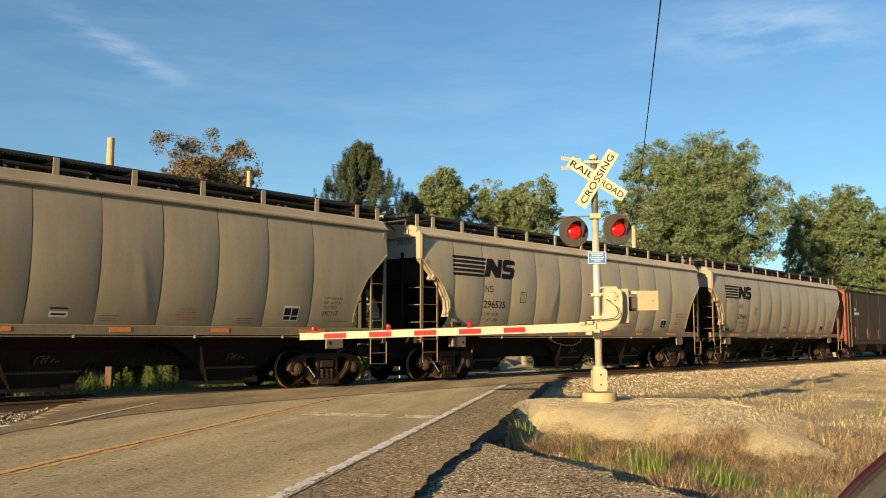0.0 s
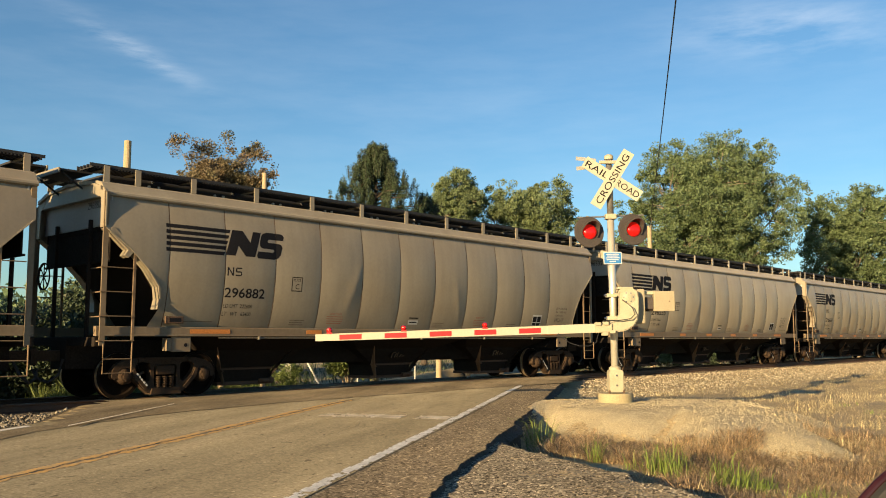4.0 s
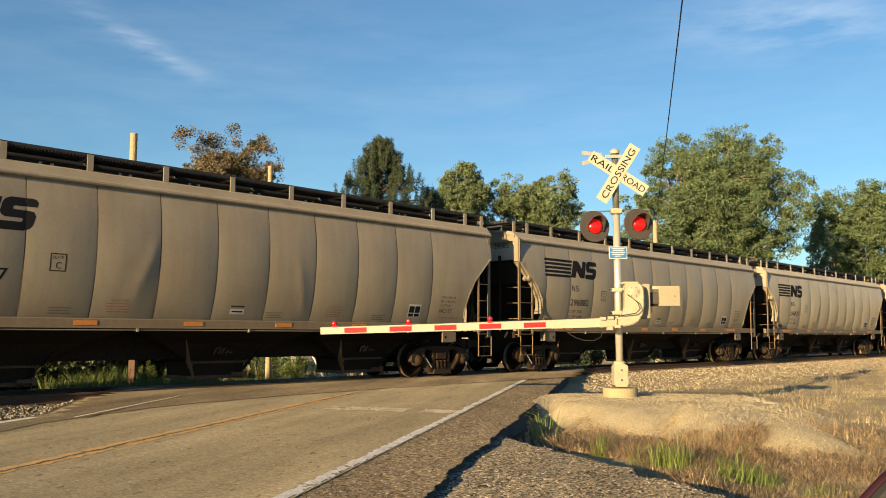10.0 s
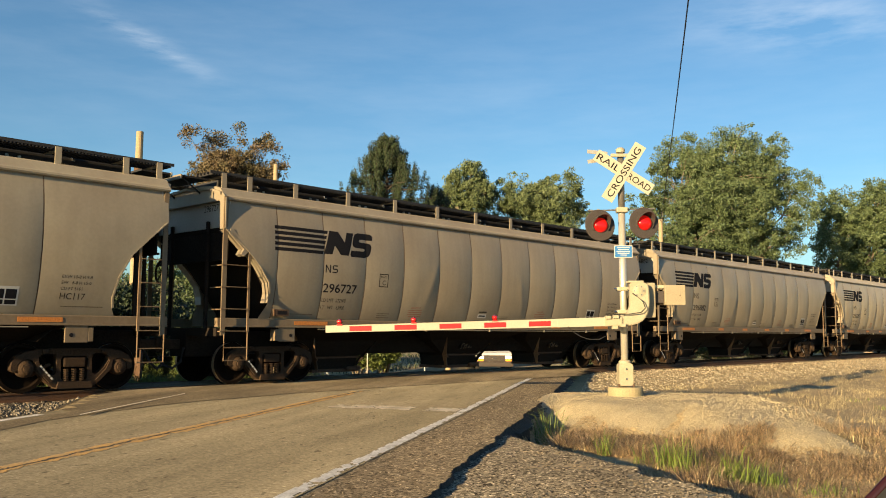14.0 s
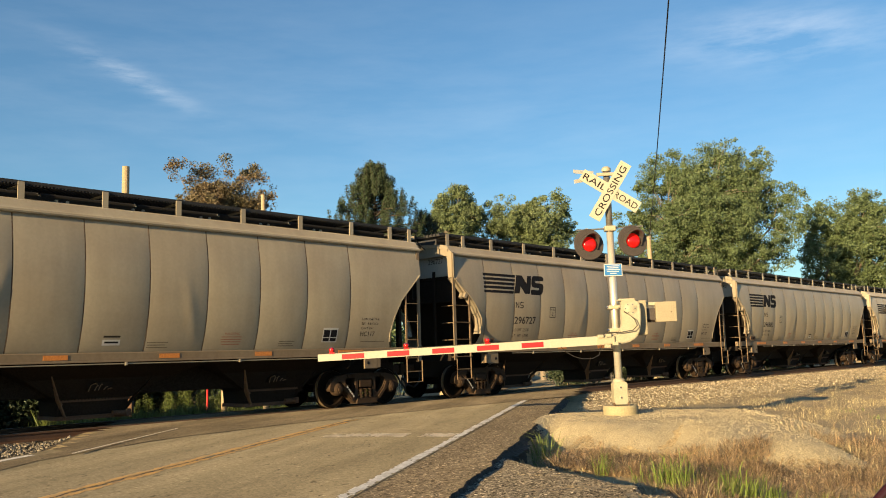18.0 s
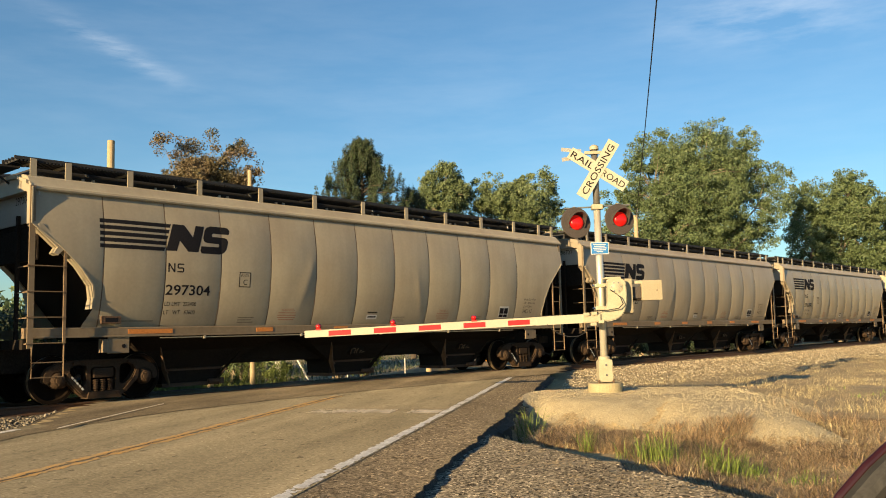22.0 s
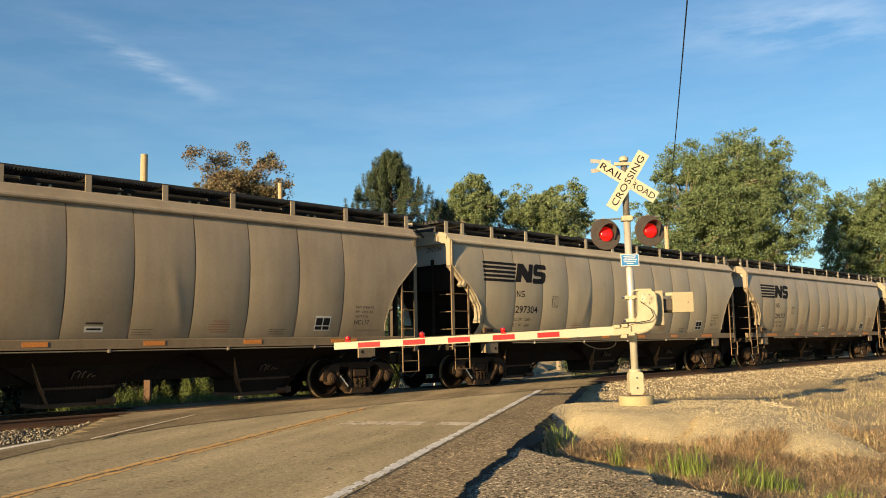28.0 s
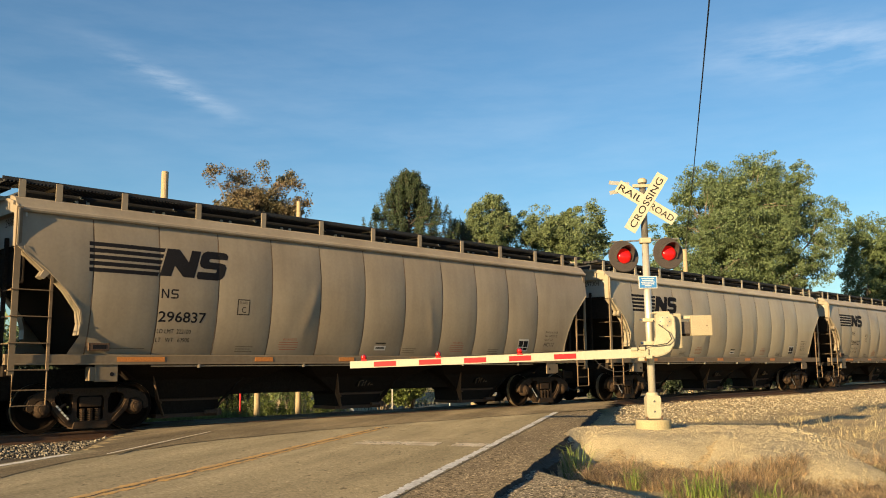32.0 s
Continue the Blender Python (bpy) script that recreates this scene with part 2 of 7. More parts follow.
M_BLUE = material("blue_sign_sheeting", (0.025, 0.15, 0.40), 0.45, scale=6, fine=60, spread=0.1, bump=0.0)
M_CONCRETE = material("concrete", (0.32, 0.275, 0.165), 0.9, scale=4, fine=50, spread=0.2)
M_POLE = material("weathered_pole_wood", (0.34, 0.27, 0.17), 0.9, scale=2, fine=30, spread=0.25)
M_BARK = material("tree_bark", (0.22, 0.185, 0.14), 0.95, scale=4, fine=25, spread=0.4, bump=0.8)
M_DARKBARK = material("dark_pine_bark", (0.07, 0.055, 0.042), 0.95, scale=4, fine=25, spread=0.4, bump=0.8)
M_LEAF = material("green_leaves", (0.132, 0.184, 0.086), 0.5, scale=0.6, fine=3, spread=0.25, island=0.3, bump=0.0)
M_LEAF_PALE = material("pale_green_leaves", (0.160, 0.208, 0.098), 0.5, scale=0.6, fine=3, spread=0.25, island=0.3, bump=0.0)
M_LEAF_RED = material("reddish_leaves", (0.165, 0.118, 0.072), 0.55, scale=0.45, fine=3, spread=0.3, island=0.5, other=(0.11, 0.115, 0.06), amount=1.0, bump=0.0)
M_NEEDLE = material("pine_needles", (0.038, 0.060, 0.026), 0.6, scale=0.8, fine=4, spread=0.3, island=0.5, bump=0.0)


M_SHRUB = material("dark_shrub_leaves", (0.034, 0.052, 0.025), 0.6, scale=0.8, fine=4, spread=0.3, island=0.4, bump=0.0)
M_BRACKET = material("weathered_bracket_paint", (0.20, 0.145, 0.092), 0.8, scale=4, fine=40, spread=0.25, other=(0.12, 0.08, 0.05), amount=0.7, spec=0.12)
M_GALV = material("galvanised_steel", (0.30, 0.29, 0.27), 0.42, metal=0.75, scale=6, fine=60, spread=0.15)
# rust lightened for gussets that face the sun
M_SUNRUST = material("sunlit_rusty_steel", (0.17, 0.105, 0.062), 0.85, scale=6, fine=50, spread=0.35)
M_GREYCREAM = material("weathered_cream_paint", (0.30, 0.265, 0.185), 0.65, scale=3, fine=50, spread=0.15, other=(0.21, 0.18, 0.12), amount=0.7)
M_RED_END = material("red_car_end_paint", (0.20, 0.042, 0.026), 0.7, scale=2, fine=30, spread=0.25)
M_DARKCAR = material("dark_brown_car_paint", (0.066, 0.048, 0.036), 0.7, scale=1, fine=20, spread=0.2, other=(0.05, 0.037, 0.028), amount=0.7, spec=0.15)
M_WHITE = material("white_paint", (0.52, 0.51, 0.48), 0.4, scale=3, fine=40, spread=0.06, bump=0.0)
M_WARN = material("red_stencil", (0.30, 0.13, 0.08), 0.7, scale=5, fine=40, spread=0.25, bump=0.0)
M_STRAW = material("dry_grass", (0.56, 0.48, 0.262), 0.8, scale=1.4, fine=6, spread=0.25, island=0.65, other=(0.33, 0.25, 0.15), amount=0.9, bump=0.0)
M_BROWNGRASS = material("brown_dead_grass", (0.45, 0.318, 0.178), 0.85, scale=1.8, fine=6, spread=0.3, island=0.7, other=(0.20, 0.142, 0.088), amount=0.9, bump=0.0)
M_GREENGRASS = material("green_grass", (0.19, 0.25, 0.055), 0.6, scale=1, fine=6, spread=0.25, island=0.5, bump=0.0)
M_WEED = material("green_weeds", (0.115, 0.15, 0.038), 0.6, scale=1, fine=6, spread=0.3, island=0.45, bump=0.0)
M_DRIVE = paving("driveway_surface", (0.142, 0.125, 0.096), (0.093, 0.082, 0.065), 0.95, 0.18, 0.05)
M_MAROON = material("maroon_car_paint", (0.022, 0.004, 0.004), 0.3, scale=3, fine=60, spread=0.1, bump=0.0, coat=0.2)
M_RUBBER = material("black_rubber", (0.02, 0.02, 0.02), 0.7, scale=8, fine=60, spread=0.2)
M_TRIM = material("beige_trim", (0.16, 0.12, 0.08), 0.7, scale=8, fine=90, spread=0.1)
M_CHROME = material("bright_metal", (0.6, 0.6, 0.6), 0.25, metal=1.0, scale=8, fine=60, spread=0.1, bump=0.0)
M_WINDOW = material("dark_vehicle_glass", (0.02, 0.025, 0.03), 0.08, scale=8, fine=60, spread=0.1, bump=0.0, spec=0.8)
M_CABLE = material("black_cable", (0.02, 0.02, 0.022), 0.7, scale=8, fine=60, bump=0.0)
M_REDLENS = material("red_glass_lens", (0.42, 0.006, 0.006), 0.15, scale=8, fine=60, spread=0.1, bump=0.0, spec=0.5)
M_REDGLASS = material("red_lamp_glass", (0.26, 0.008, 0.008), 0.12, scale=8, fine=60, spread=0.1, bump=0.0, spec=0.7)
M_HEADLAMP = material("headlamp_glass", (0.9, 0.85, 0.7), 0.2, scale=8, fine=60, spread=0.05, bump=0.0)
M_AMBER = material("amber_lens", (0.8, 0.3, 0.03), 0.3, scale=8, fine=60, spread=0.05, bump=0.0)
for m_lit, tint, power in ((M_REDLENS, (1, 0.02, 0.01, 1), 0.10), (M_HEADLAMP, (1, 0.92, 0.76, 1), 0.9), (M_AMBER, (1, 0.35, 0.02, 1), 0.25)):
    shader = m_lit.node_tree.nodes["Principled BSDF"]
    shader.inputs["Emission Color"].default_value = tint
    shader.inputs["Emission Strength"].default_value = power


def leafy(m, share):
    """Lets part of the light through the leaves."""
    n, l = m.node_tree.nodes, m.node_tree.links
    b, out = n["Principled BSDF"], n["Material Output"]
    tr, mx = n.new("ShaderNodeBsdfTranslucent"), n.new("ShaderNodeMixShader")
    l.new(b.inputs["Base Color"].links[0].from_socket, tr.inputs["Color"])
    mx.inputs[0].default_value = share
    l.new(b.outputs[0], mx.inputs[1]), l.new(tr.outputs[0], mx.inputs[2]), l.new(mx.outputs[0], out.inputs[0])


# dusty paint scatters light back at a grazing angle
for m_dusty in (M_CARBODY, M_CARBROWN, M_CARMID, M_CARPALE):
    m_dusty.node_tree.nodes["Principled BSDF"].inputs["Diffuse Roughness"].default_value = 0.4

for m_leaf in (M_LEAF, M_LEAF_PALE, M_LEAF_RED, M_WEED, M_GREENGRASS):
    leafy(m_leaf, 0.32)


# ---------------------------------------------------------------- mesh helpers
def mesh_of(name, verts, faces, mat, shade=False):
    me = bpy.data.meshes.new(name)
    me.from_pydata([tuple(v) for v in verts], [], faces)
    me.materials.append(mat)
    if shade:
        me.shade_smooth()
    return me


def part(name, bm, mat, parent=None, label="", at=None, shade=False):
    """Links a bmesh, or a mesh that is there already, as one object under a thing or a part."""
    if isinstance(bm, bmesh.types.BMesh):
        me = bpy.data.meshes.new(name)
        bm.to_mesh(me)
        bm.free()
        me.materials.append(mat)
        if shade:
            me.shade_smooth()
    else:
        me = bm
    ob = new(name, me)
    if parent is not None:
        ob.parent = parent
    if at is not None:
        ob.matrix_basis = at
    if label:
        tagged(ob, label)
    return ob


def box(bm, x0, x1, y0, y1, z0, z1, bevel=0.0):
    """Adds a box, its edges bevelled if asked."""
    v = [bm.verts.new((x, y, z)) for x in (x0, x1) for y in (y0, y1) for z in (z0, z1)]
    fs = [bm.faces.new([v[i] for i in f]) for f in ((0, 1, 3, 2), (4, 6, 7, 5), (0, 4, 5, 1), (2, 3, 7, 6), (0, 2, 6, 4), (1, 5, 7, 3))]
    if bevel:
        es = list({e for f in fs for e in f.edges})
        bmesh.ops.bevel(bm, geom=es, offset=bevel, segments=2, affect="EDGES", profile=0.6)
    return bm


def box_bm(*args, **kw):
    return box(bmesh.new(), *args, **kw)


def rod(bm, a, b, r, r2=None, seg=10):
    """Adds a round bar from a to b."""
    a, b = Vector(a), Vector(b)
    r2 = r if r2 is None else r2
    q = (b - a).to_track_quat("Z", "Y")
    rings = []
    for p, rad in ((a, r), (b, r2)):
        rings.append([bm.verts.new(p + q @ Vector((math.cos(t) * rad, math.sin(t) * rad, 0))) for t in [2 * math.pi * i / seg for i in range(seg)]])
    for i in range(seg):
        bm.faces.new((rings[0][i], rings[0][(i + 1) % seg], rings[1][(i + 1) % seg], rings[1][i]))
    bm.faces.new(rings[0][::-1])
    bm.faces.new(rings[1])
    return bm


def tube(bm, pts, r, seg=8):
    """Adds one bent round bar through the points."""
    pts = [Vector(p) for p in pts]
    rings = []
    for i, p in enumerate(pts):
        d = pts[min(i + 1, len(pts) - 1)] - pts[max(i - 1, 0)]
        q = d.to_track_quat("Z", "Y")
        rings.append([bm.verts.new(p + q @ Vector((math.cos(t) * r, math.sin(t) * r, 0))) for t in [2 * math.pi * k / seg for k in range(seg)]])
    fs = []
    for ra, rb in zip(rings, rings[1:]):
        # start the next ring at the nearest corner, so that the bar does not twist
        k0 = min(range(seg), key=lambda k: (rb[k].co - ra[0].co).length)
        rb[:] = rb[k0:] + rb[:k0]
        fs += [bm.faces.new((ra[k], ra[(k + 1) % seg], rb[(k + 1) % seg], rb[k])) for k in range(seg)]
    fs += [bm.faces.new(rings[0][::-1]), bm.faces.new(rings[-1])]
    bmesh.ops.recalc_face_normals(bm, faces=fs)
    return bm


def lathe(bm, profile, axis="z", seg=32, at=(0, 0, 0), caps=True):
    """Adds a turned solid: profile rows of (radius, height)."""
    rings = []
    for r, h in profile:
        ring = []
        for i in range(seg):
            t = 2 * math.pi * i / seg
            c, s = math.cos(t) * r, math.sin(t) * r
            p = {"z": (c, s, h), "y": (c, h, s), "x": (h, c, s)}[axis]
            ring.append(bm.verts.new(Vector(p) + Vector(at)))
        rings.append(ring)
    for a, b in zip(rings, rings[1:]):
        for i in range(seg):
            bm.faces.new((a[i], a[(i + 1) % seg], b[(i + 1) % seg], b[i]))
    if caps:
        bm.faces.new(rings[0][::-1])
        bm.faces.new(rings[-1])
    bmesh.ops.recalc_face_normals(bm, faces=bm.faces[:])
    return bm


def plate(bm, outline, y0, y1, plane="xz"):
    """Adds a plate with the given outline, from y0 to y1 across it."""
    def put(p, h):
        return {"xz": (p[0], h, p[1]), "yz": (h, p[0], p[1]), "xy": (p[0], p[1], h)}[plane]
    a = [bm.verts.new(put(p, y0)) for p in outline]
    b = [bm.verts.new(put(p, y1)) for p in outline]
    k = len(outline)
    fs = [bm.faces.new(a), bm.faces.new(b[::-1])]
    fs += [bm.faces.new((a[i], a[(i + 1) % k], b[(i + 1) % k], b[i])) for i in range(k)]
    bmesh.ops.recalc_face_normals(bm, faces=fs)
    return bm


def empty(name, m=None):
    ob = new(name)
    if m is not None:
        ob.matrix_basis = m
    return ob

M_FRESH_LINE = material("white_line_paint_fresh", (0.74, 0.68, 0.56), 0.9, scale=5, fine=50, spread=0.15, bump=0.1)
M_FADED_LINE = material("faded_line_paint", (0.74, 0.64, 0.47), 0.9, scale=4, fine=40, spread=0.25, other=(0.40, 0.325, 0.21), amount=1.0)
M_CRACK = material("tarred_crack", (0.035, 0.03, 0.026), 0.9, scale=5, fine=60)


# ---------------------------------------------------------------- ground
LATTICE = np.random.default_rng(99).random((512, 512))


def lumps(x, y, size):
    """Smooth random heights from -1 to 1, the given metres apart."""
    u, v = x / size + 1000.0, y / size + 1000.0
    i, j = np.floor(u).astype(int), np.floor(v).astype(int)
    fu, fv = u - i, v - j
    fu, fv = fu * fu * (3 - 2 * fu), fv * fv * (3 - 2 * fv)
    i, j, i1, j1 = i % 512, j % 512, (i + 1) % 512, (j + 1) % 512
    low = LATTICE[i, j] * (1 - fu) + LATTICE[i1, j] * fu
    high = LATTICE[i, j1] * (1 - fu) + LATTICE[i1, j1] * fu
    return 2 * (low * (1 - fv) + high * fv) - 1


def gritty(x, y, tall):
    """Crumbled, stony relief at three sizes."""
    return tall * (lumps(x, y, 0.45) * 0.8 + lumps(x + 7, y, 0.10) * 0.5 + lumps(x, y + 5, 0.045) * 0.7)


def lat_of(x, y):
    return (x - BASE.x) * N.x + (y - BASE.y) * N.y


def r_of(x, y):
    return (x - RO.x) * RQ.x + (y - RO.y) * RQ.y


def left_edge(a):
    """Where the paving ends on the left, a metres along the road: it widens towards the rails."""
    return -3.0 - 0.46 * np.clip(a + 4.6, 0, 6.0) * smooth(7.0, 4.0, a)


def road_z(r, lat):
    """Height of the road: level at the rails, crowned, a little lower away from them."""
    fall = smooth(4.0, 9.0, np.abs(lat))
    return -0.02 - fall * (0.10 * smooth(0.5, 3.4, -r) + 0.02 * smooth(1.0, 3.2, r)) - 1.1 * (1 - (1 - np.clip((-lat - 1.0) / 16, 0, 1)) ** 2)


def capsule(x, y, ax, ay, bx, by):
    t = np.clip(((x - ax) * (bx - ax) + (y - ay) * (by - ay)) / ((bx - ax) ** 2 + (by - ay) ** 2), 0, 1)
    return np.hypot(x - ax - (bx - ax) * t, y - ay - (by - ay) * t)


def mound_z(x, y):
    """The heap of pale gravel round the signal's foundation, with a long tail."""
    wob = 0.10 * np.sin(x * 3.1 + y) + 0.07 * np.sin(y * 4.3 - x * 1.7)
    a = smooth(1.12, 0.42, capsule(x, y, 2.6, 15.6, 4.7, 15.8) / 2.15 + wob * 0.5)
    b = smooth(1.12, 0.35, capsule(x, y, 4.55, 15.2, 4.55, 12.55) / 1.22 + wob * 0.4)
    return np.maximum(a, b)


def drive_z(x, y):
    """1 on the driveway that leaves the road."""
    r = r_of(x, y)
    far = 11.15 - 1.70 * (r - 3.95) + 0.16 * lumps(x, y, 0.45) + 0.10 * lumps(x, y, 0.15)
    return smooth(0.05, -0.30, y - far) * smooth(3.50, 3.74, r + 0.10 * lumps(x, y, 0.3)) * smooth(9.5, 8.5, r)


def ground_z(x, y):
    lat, r = lat_of(x, y), r_of(x, y)
    al = np.abs(lat)
    # ballast bed, its shoulder, then the field
    field = -0.42 + 0.04 * np.sin(x * 0.7 + 1) * np.cos(y * 0.53)
    z = np.where(al < 1.75, -0.19, -0.19 - 0.16 * smooth(1.75, 6.5, al))
    z = z + (field - z) * smooth(5.5, 9.0, al)
    z = z - 0.35 * smooth(3, 12, -lat) * smooth(3.0, 6, np.abs(r))
    # ditch at the foot of the shoulder
    z = z + 0.05 * lumps(x, y, 1.3) * smooth(4.5, 5.2, r) * smooth(6.0, 8.0, lat) + 0.02 * lumps(x, y, 0.4) * smooth(4.3, 4.8, r) * smooth(6.0, 8.0, lat)
    # gravel heap and driveway
    z = z + (0.04 - 0.10 * smooth(15.4, 11.6, y) - z) * mound_z(x, y)
    along = (x - RO.x) * RW.x + (y - RO.y) * RW.y
    z = z - 0.26 * np.exp(-((r - 4.02) / 0.24) ** 2) * smooth(1.0, -1.2, along)
    z = z + (-0.105 - z) * drive_z(x, y)
    # under the road and its shoulder
    edge = 3.54 + 0.05 * np.sin(y * 1.9)
    le = left_edge((x - RO.x) * RW.x + (y - RO.y) * RW.y)
    under = smooth(edge + 0.33, edge, r) * smooth(le - 0.55, le - 0.05, r)
    z = z + (road_z(r, lat) - 0.06 - z) * under
    return z


def axis(lo, hi, step, far):
    mid = np.arange(lo, hi + step / 2, step)
    out, d, p = [], step, hi
    while p < far:
        d *= 1.22
        p += d
        out.append(p)
    low, d, p = [], step, lo
    while p > -far:
        d *= 1.22
        p -= d
        low.append(p)
    return np.concatenate([low[::-1], mid, out])


def sheet(name, xs, ys, fz, mat):
    X, Y = np.meshgrid(xs, ys)
    Z = fz(X, Y)
    nx, ny = len(xs), len(ys)
    i = np.arange(nx * ny).reshape(ny, nx)
    quads = np.stack([i[:-1, :-1], i[:-1, 1:], i[1:, 1:], i[1:, :-1]], -1).reshape(-1, 4)
    return fast_mesh(name, np.stack([X, Y, Z], -1).reshape(-1, 3), quads, mat, True)


def fast_mesh(name, verts, faces, mat, shade=False):
    """A mesh from arrays; all faces have the same number of corners."""
    me = bpy.data.meshes.new(name)
    verts, faces = np.asarray(verts, dtype=np.float32), np.asarray(faces, dtype=np.int32)
    k = faces.shape[1]
    me.vertices.add(len(verts)), me.loops.add(faces.size), me.polygons.add(len(faces))
    me.vertices.foreach_set("co", verts.ravel())
    me.loops.foreach_set("vertex_index", faces.ravel())
    me.polygons.foreach_set("loop_start", np.arange(0, faces.size, k, dtype=np.int32))
    me.update(calc_edges=True)
    me.materials.append(mat)
    if shade:
        me.shade_smooth()
    return me


def drive_sheet():
    xs, ys = np.arange(-1.6, 7, 0.035), np.arange(4.6, 12.0, 0.035)
    X, Y = np.meshgrid(xs, ys)
    keep = drive_z(X, Y) > 0.02
    Z = ground_z(X, Y) + 0.012 * (drive_z(X, Y) - 0.55) + gritty(X, Y, 0.008)
    i = np.arange(X.size).reshape(X.shape)
    q = np.stack([i[:-1, :-1], i[:-1, 1:], i[1:, 1:], i[1:, :-1]], -1).reshape(-1, 4)
    return fast_mesh("driveway", np.stack([X, Y, Z], -1).reshape(-1, 3), q[keep.ravel()[q].all(axis=1)], M_DRIVE, True)


tagged(new("driveway", drive_sheet()), "grey chip-sealed driveway leaving the road", "driveway", kind="structure")
ground = tagged(new("ground", sheet("ground", axis(-9, 22, 0.16, 2500), axis(3.5, 34, 0.16, 2500), ground_z, M_GROUND)),
                "dry grassy ground beside the road and track", "ground", kind="structure")


def cinder_sheet():
    S, A = np.meshgrid(np.arange(-14, 12, 0.12), np.arange(0.9, 5.6, 0.12))
    X, Y = BASE.x + U.x * S + N.x * A, BASE.y + U.y * S + N.y * A
    keep = r_of(X, Y) < left_edge((X - RO.x) * RW.x + (Y - RO.y) * RW.y) - 0.05
    Z = ground_z(X, Y) + 0.006
    i = np.arange(X.size).reshape(X.shape)
    q = np.stack([i[:-1, :-1], i[1:, :-1], i[1:, 1:], i[:-1, 1:]], -1).reshape(-1, 4)
    return fast_mesh("cinder_bed", np.stack([X, Y, Z], -1).reshape(-1, 3), q[keep.ravel()[q].all(axis=1)], M_CINDER_SHADE, True)


# cinders beside the rail; the soil sheet borrows this dark for its shade
M_CINDER_SHADE = material("cinders_and_shade_soil", (0.05, 0.041, 0.032), 0.95, scale=3, fine=40, spread=0.4, other=(0.085, 0.07, 0.052), bump=0.6)
tagged(new("cinder_bed", cinder_sheet()), "dark cinders and dirt beside the rail", "ground", kind="structure")


def heap_sheet():
    xs, ys = np.arange(0.4, 7.8, 0.04), np.arange(10.4, 19.2, 0.04)
    X, Y = np.meshgrid(xs, ys)
    keep = (mound_z(X, Y) > 0.02) & (r_of(X, Y) > 3.75)
    Z = ground_z(X, Y) + 0.012 * (mound_z(X, Y) - 0.28 + 0.05 * np.sin(X * 9) * np.sin(Y * 11)) + gritty(X, Y, 0.005)
    i = np.arange(X.size).reshape(X.shape)
    q = np.stack([i[:-1, :-1], i[:-1, 1:], i[1:, 1:], i[1:, :-1]], -1).reshape(-1, 4)
    return fast_mesh("gravel_bed", np.stack([X, Y, Z], -1).reshape(-1, 3), q[keep.ravel()[q].all(axis=1)], M_GRAVEL, True)


tagged(new("gravel_bed", heap_sheet()), "pale gravel heap beneath the signal", "gravel", kind="structure")


# ---------------------------------------------------------------- road
def crumbled(x, y):
    """How far the broken edge of the shoulder strays from its line."""
    return 0.035 * lumps(x, y, 0.9) + 0.022 * lumps(x + 3, y, 0.2) + 0.018 * lumps(x, y + 9, 0.07)


def broken_edge(r1, a0, a1, drop):
    """The crumbled face along the shoulder's edge, its shade put into the dark colour."""
    A = np.arange(a0, a1, 0.03)
    rows = []
    for k, (dr, dz) in enumerate(((0.0, 0.0), (0.012, -0.4), (0.05, -0.75), (0.12, -1.0))):
        x, y = RO.x + RQ.x * r1 + RW.x * A, RO.y + RQ.y * r1 + RW.y * A
        z = road_z(r1 + 0 * A, lat_of(x, y)) - 0.010 + gritty(x, y, 0.0045) + dz * drop
        off = crumbled(x, y) + dr + 0.02 * k * lumps(x + k, y, 0.06)
        rows.append(np.stack([x + RQ.x * off, y + RQ.y * off, z], -1))
    n = len(A)
    i = np.arange(4 * n).reshape(4, n)
    q = np.stack([i[:-1, :-1], i[:-1, 1:], i[1:, 1:], i[1:, :-1]], -1).reshape(-1, 4)
    return fast_mesh("shoulder_edge", np.concatenate(rows), q, M_BROKEN)


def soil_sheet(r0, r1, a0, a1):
    """Dark soil at the foot of the shoulder, the shade there put into its colour."""
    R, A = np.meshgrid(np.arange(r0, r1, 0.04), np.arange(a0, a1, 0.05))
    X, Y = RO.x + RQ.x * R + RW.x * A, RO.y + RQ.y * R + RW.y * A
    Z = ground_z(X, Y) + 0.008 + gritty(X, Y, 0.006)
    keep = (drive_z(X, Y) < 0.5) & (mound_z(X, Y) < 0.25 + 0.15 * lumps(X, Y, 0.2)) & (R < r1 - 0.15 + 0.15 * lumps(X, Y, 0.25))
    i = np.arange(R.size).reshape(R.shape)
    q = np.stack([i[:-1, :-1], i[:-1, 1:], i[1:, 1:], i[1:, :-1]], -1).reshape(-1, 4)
    return fast_mesh("damp_soil", np.stack([X, Y, Z], -1).reshape(-1, 3), q[keep.ravel()[q].all(axis=1)], M_CINDER_SHADE, True)


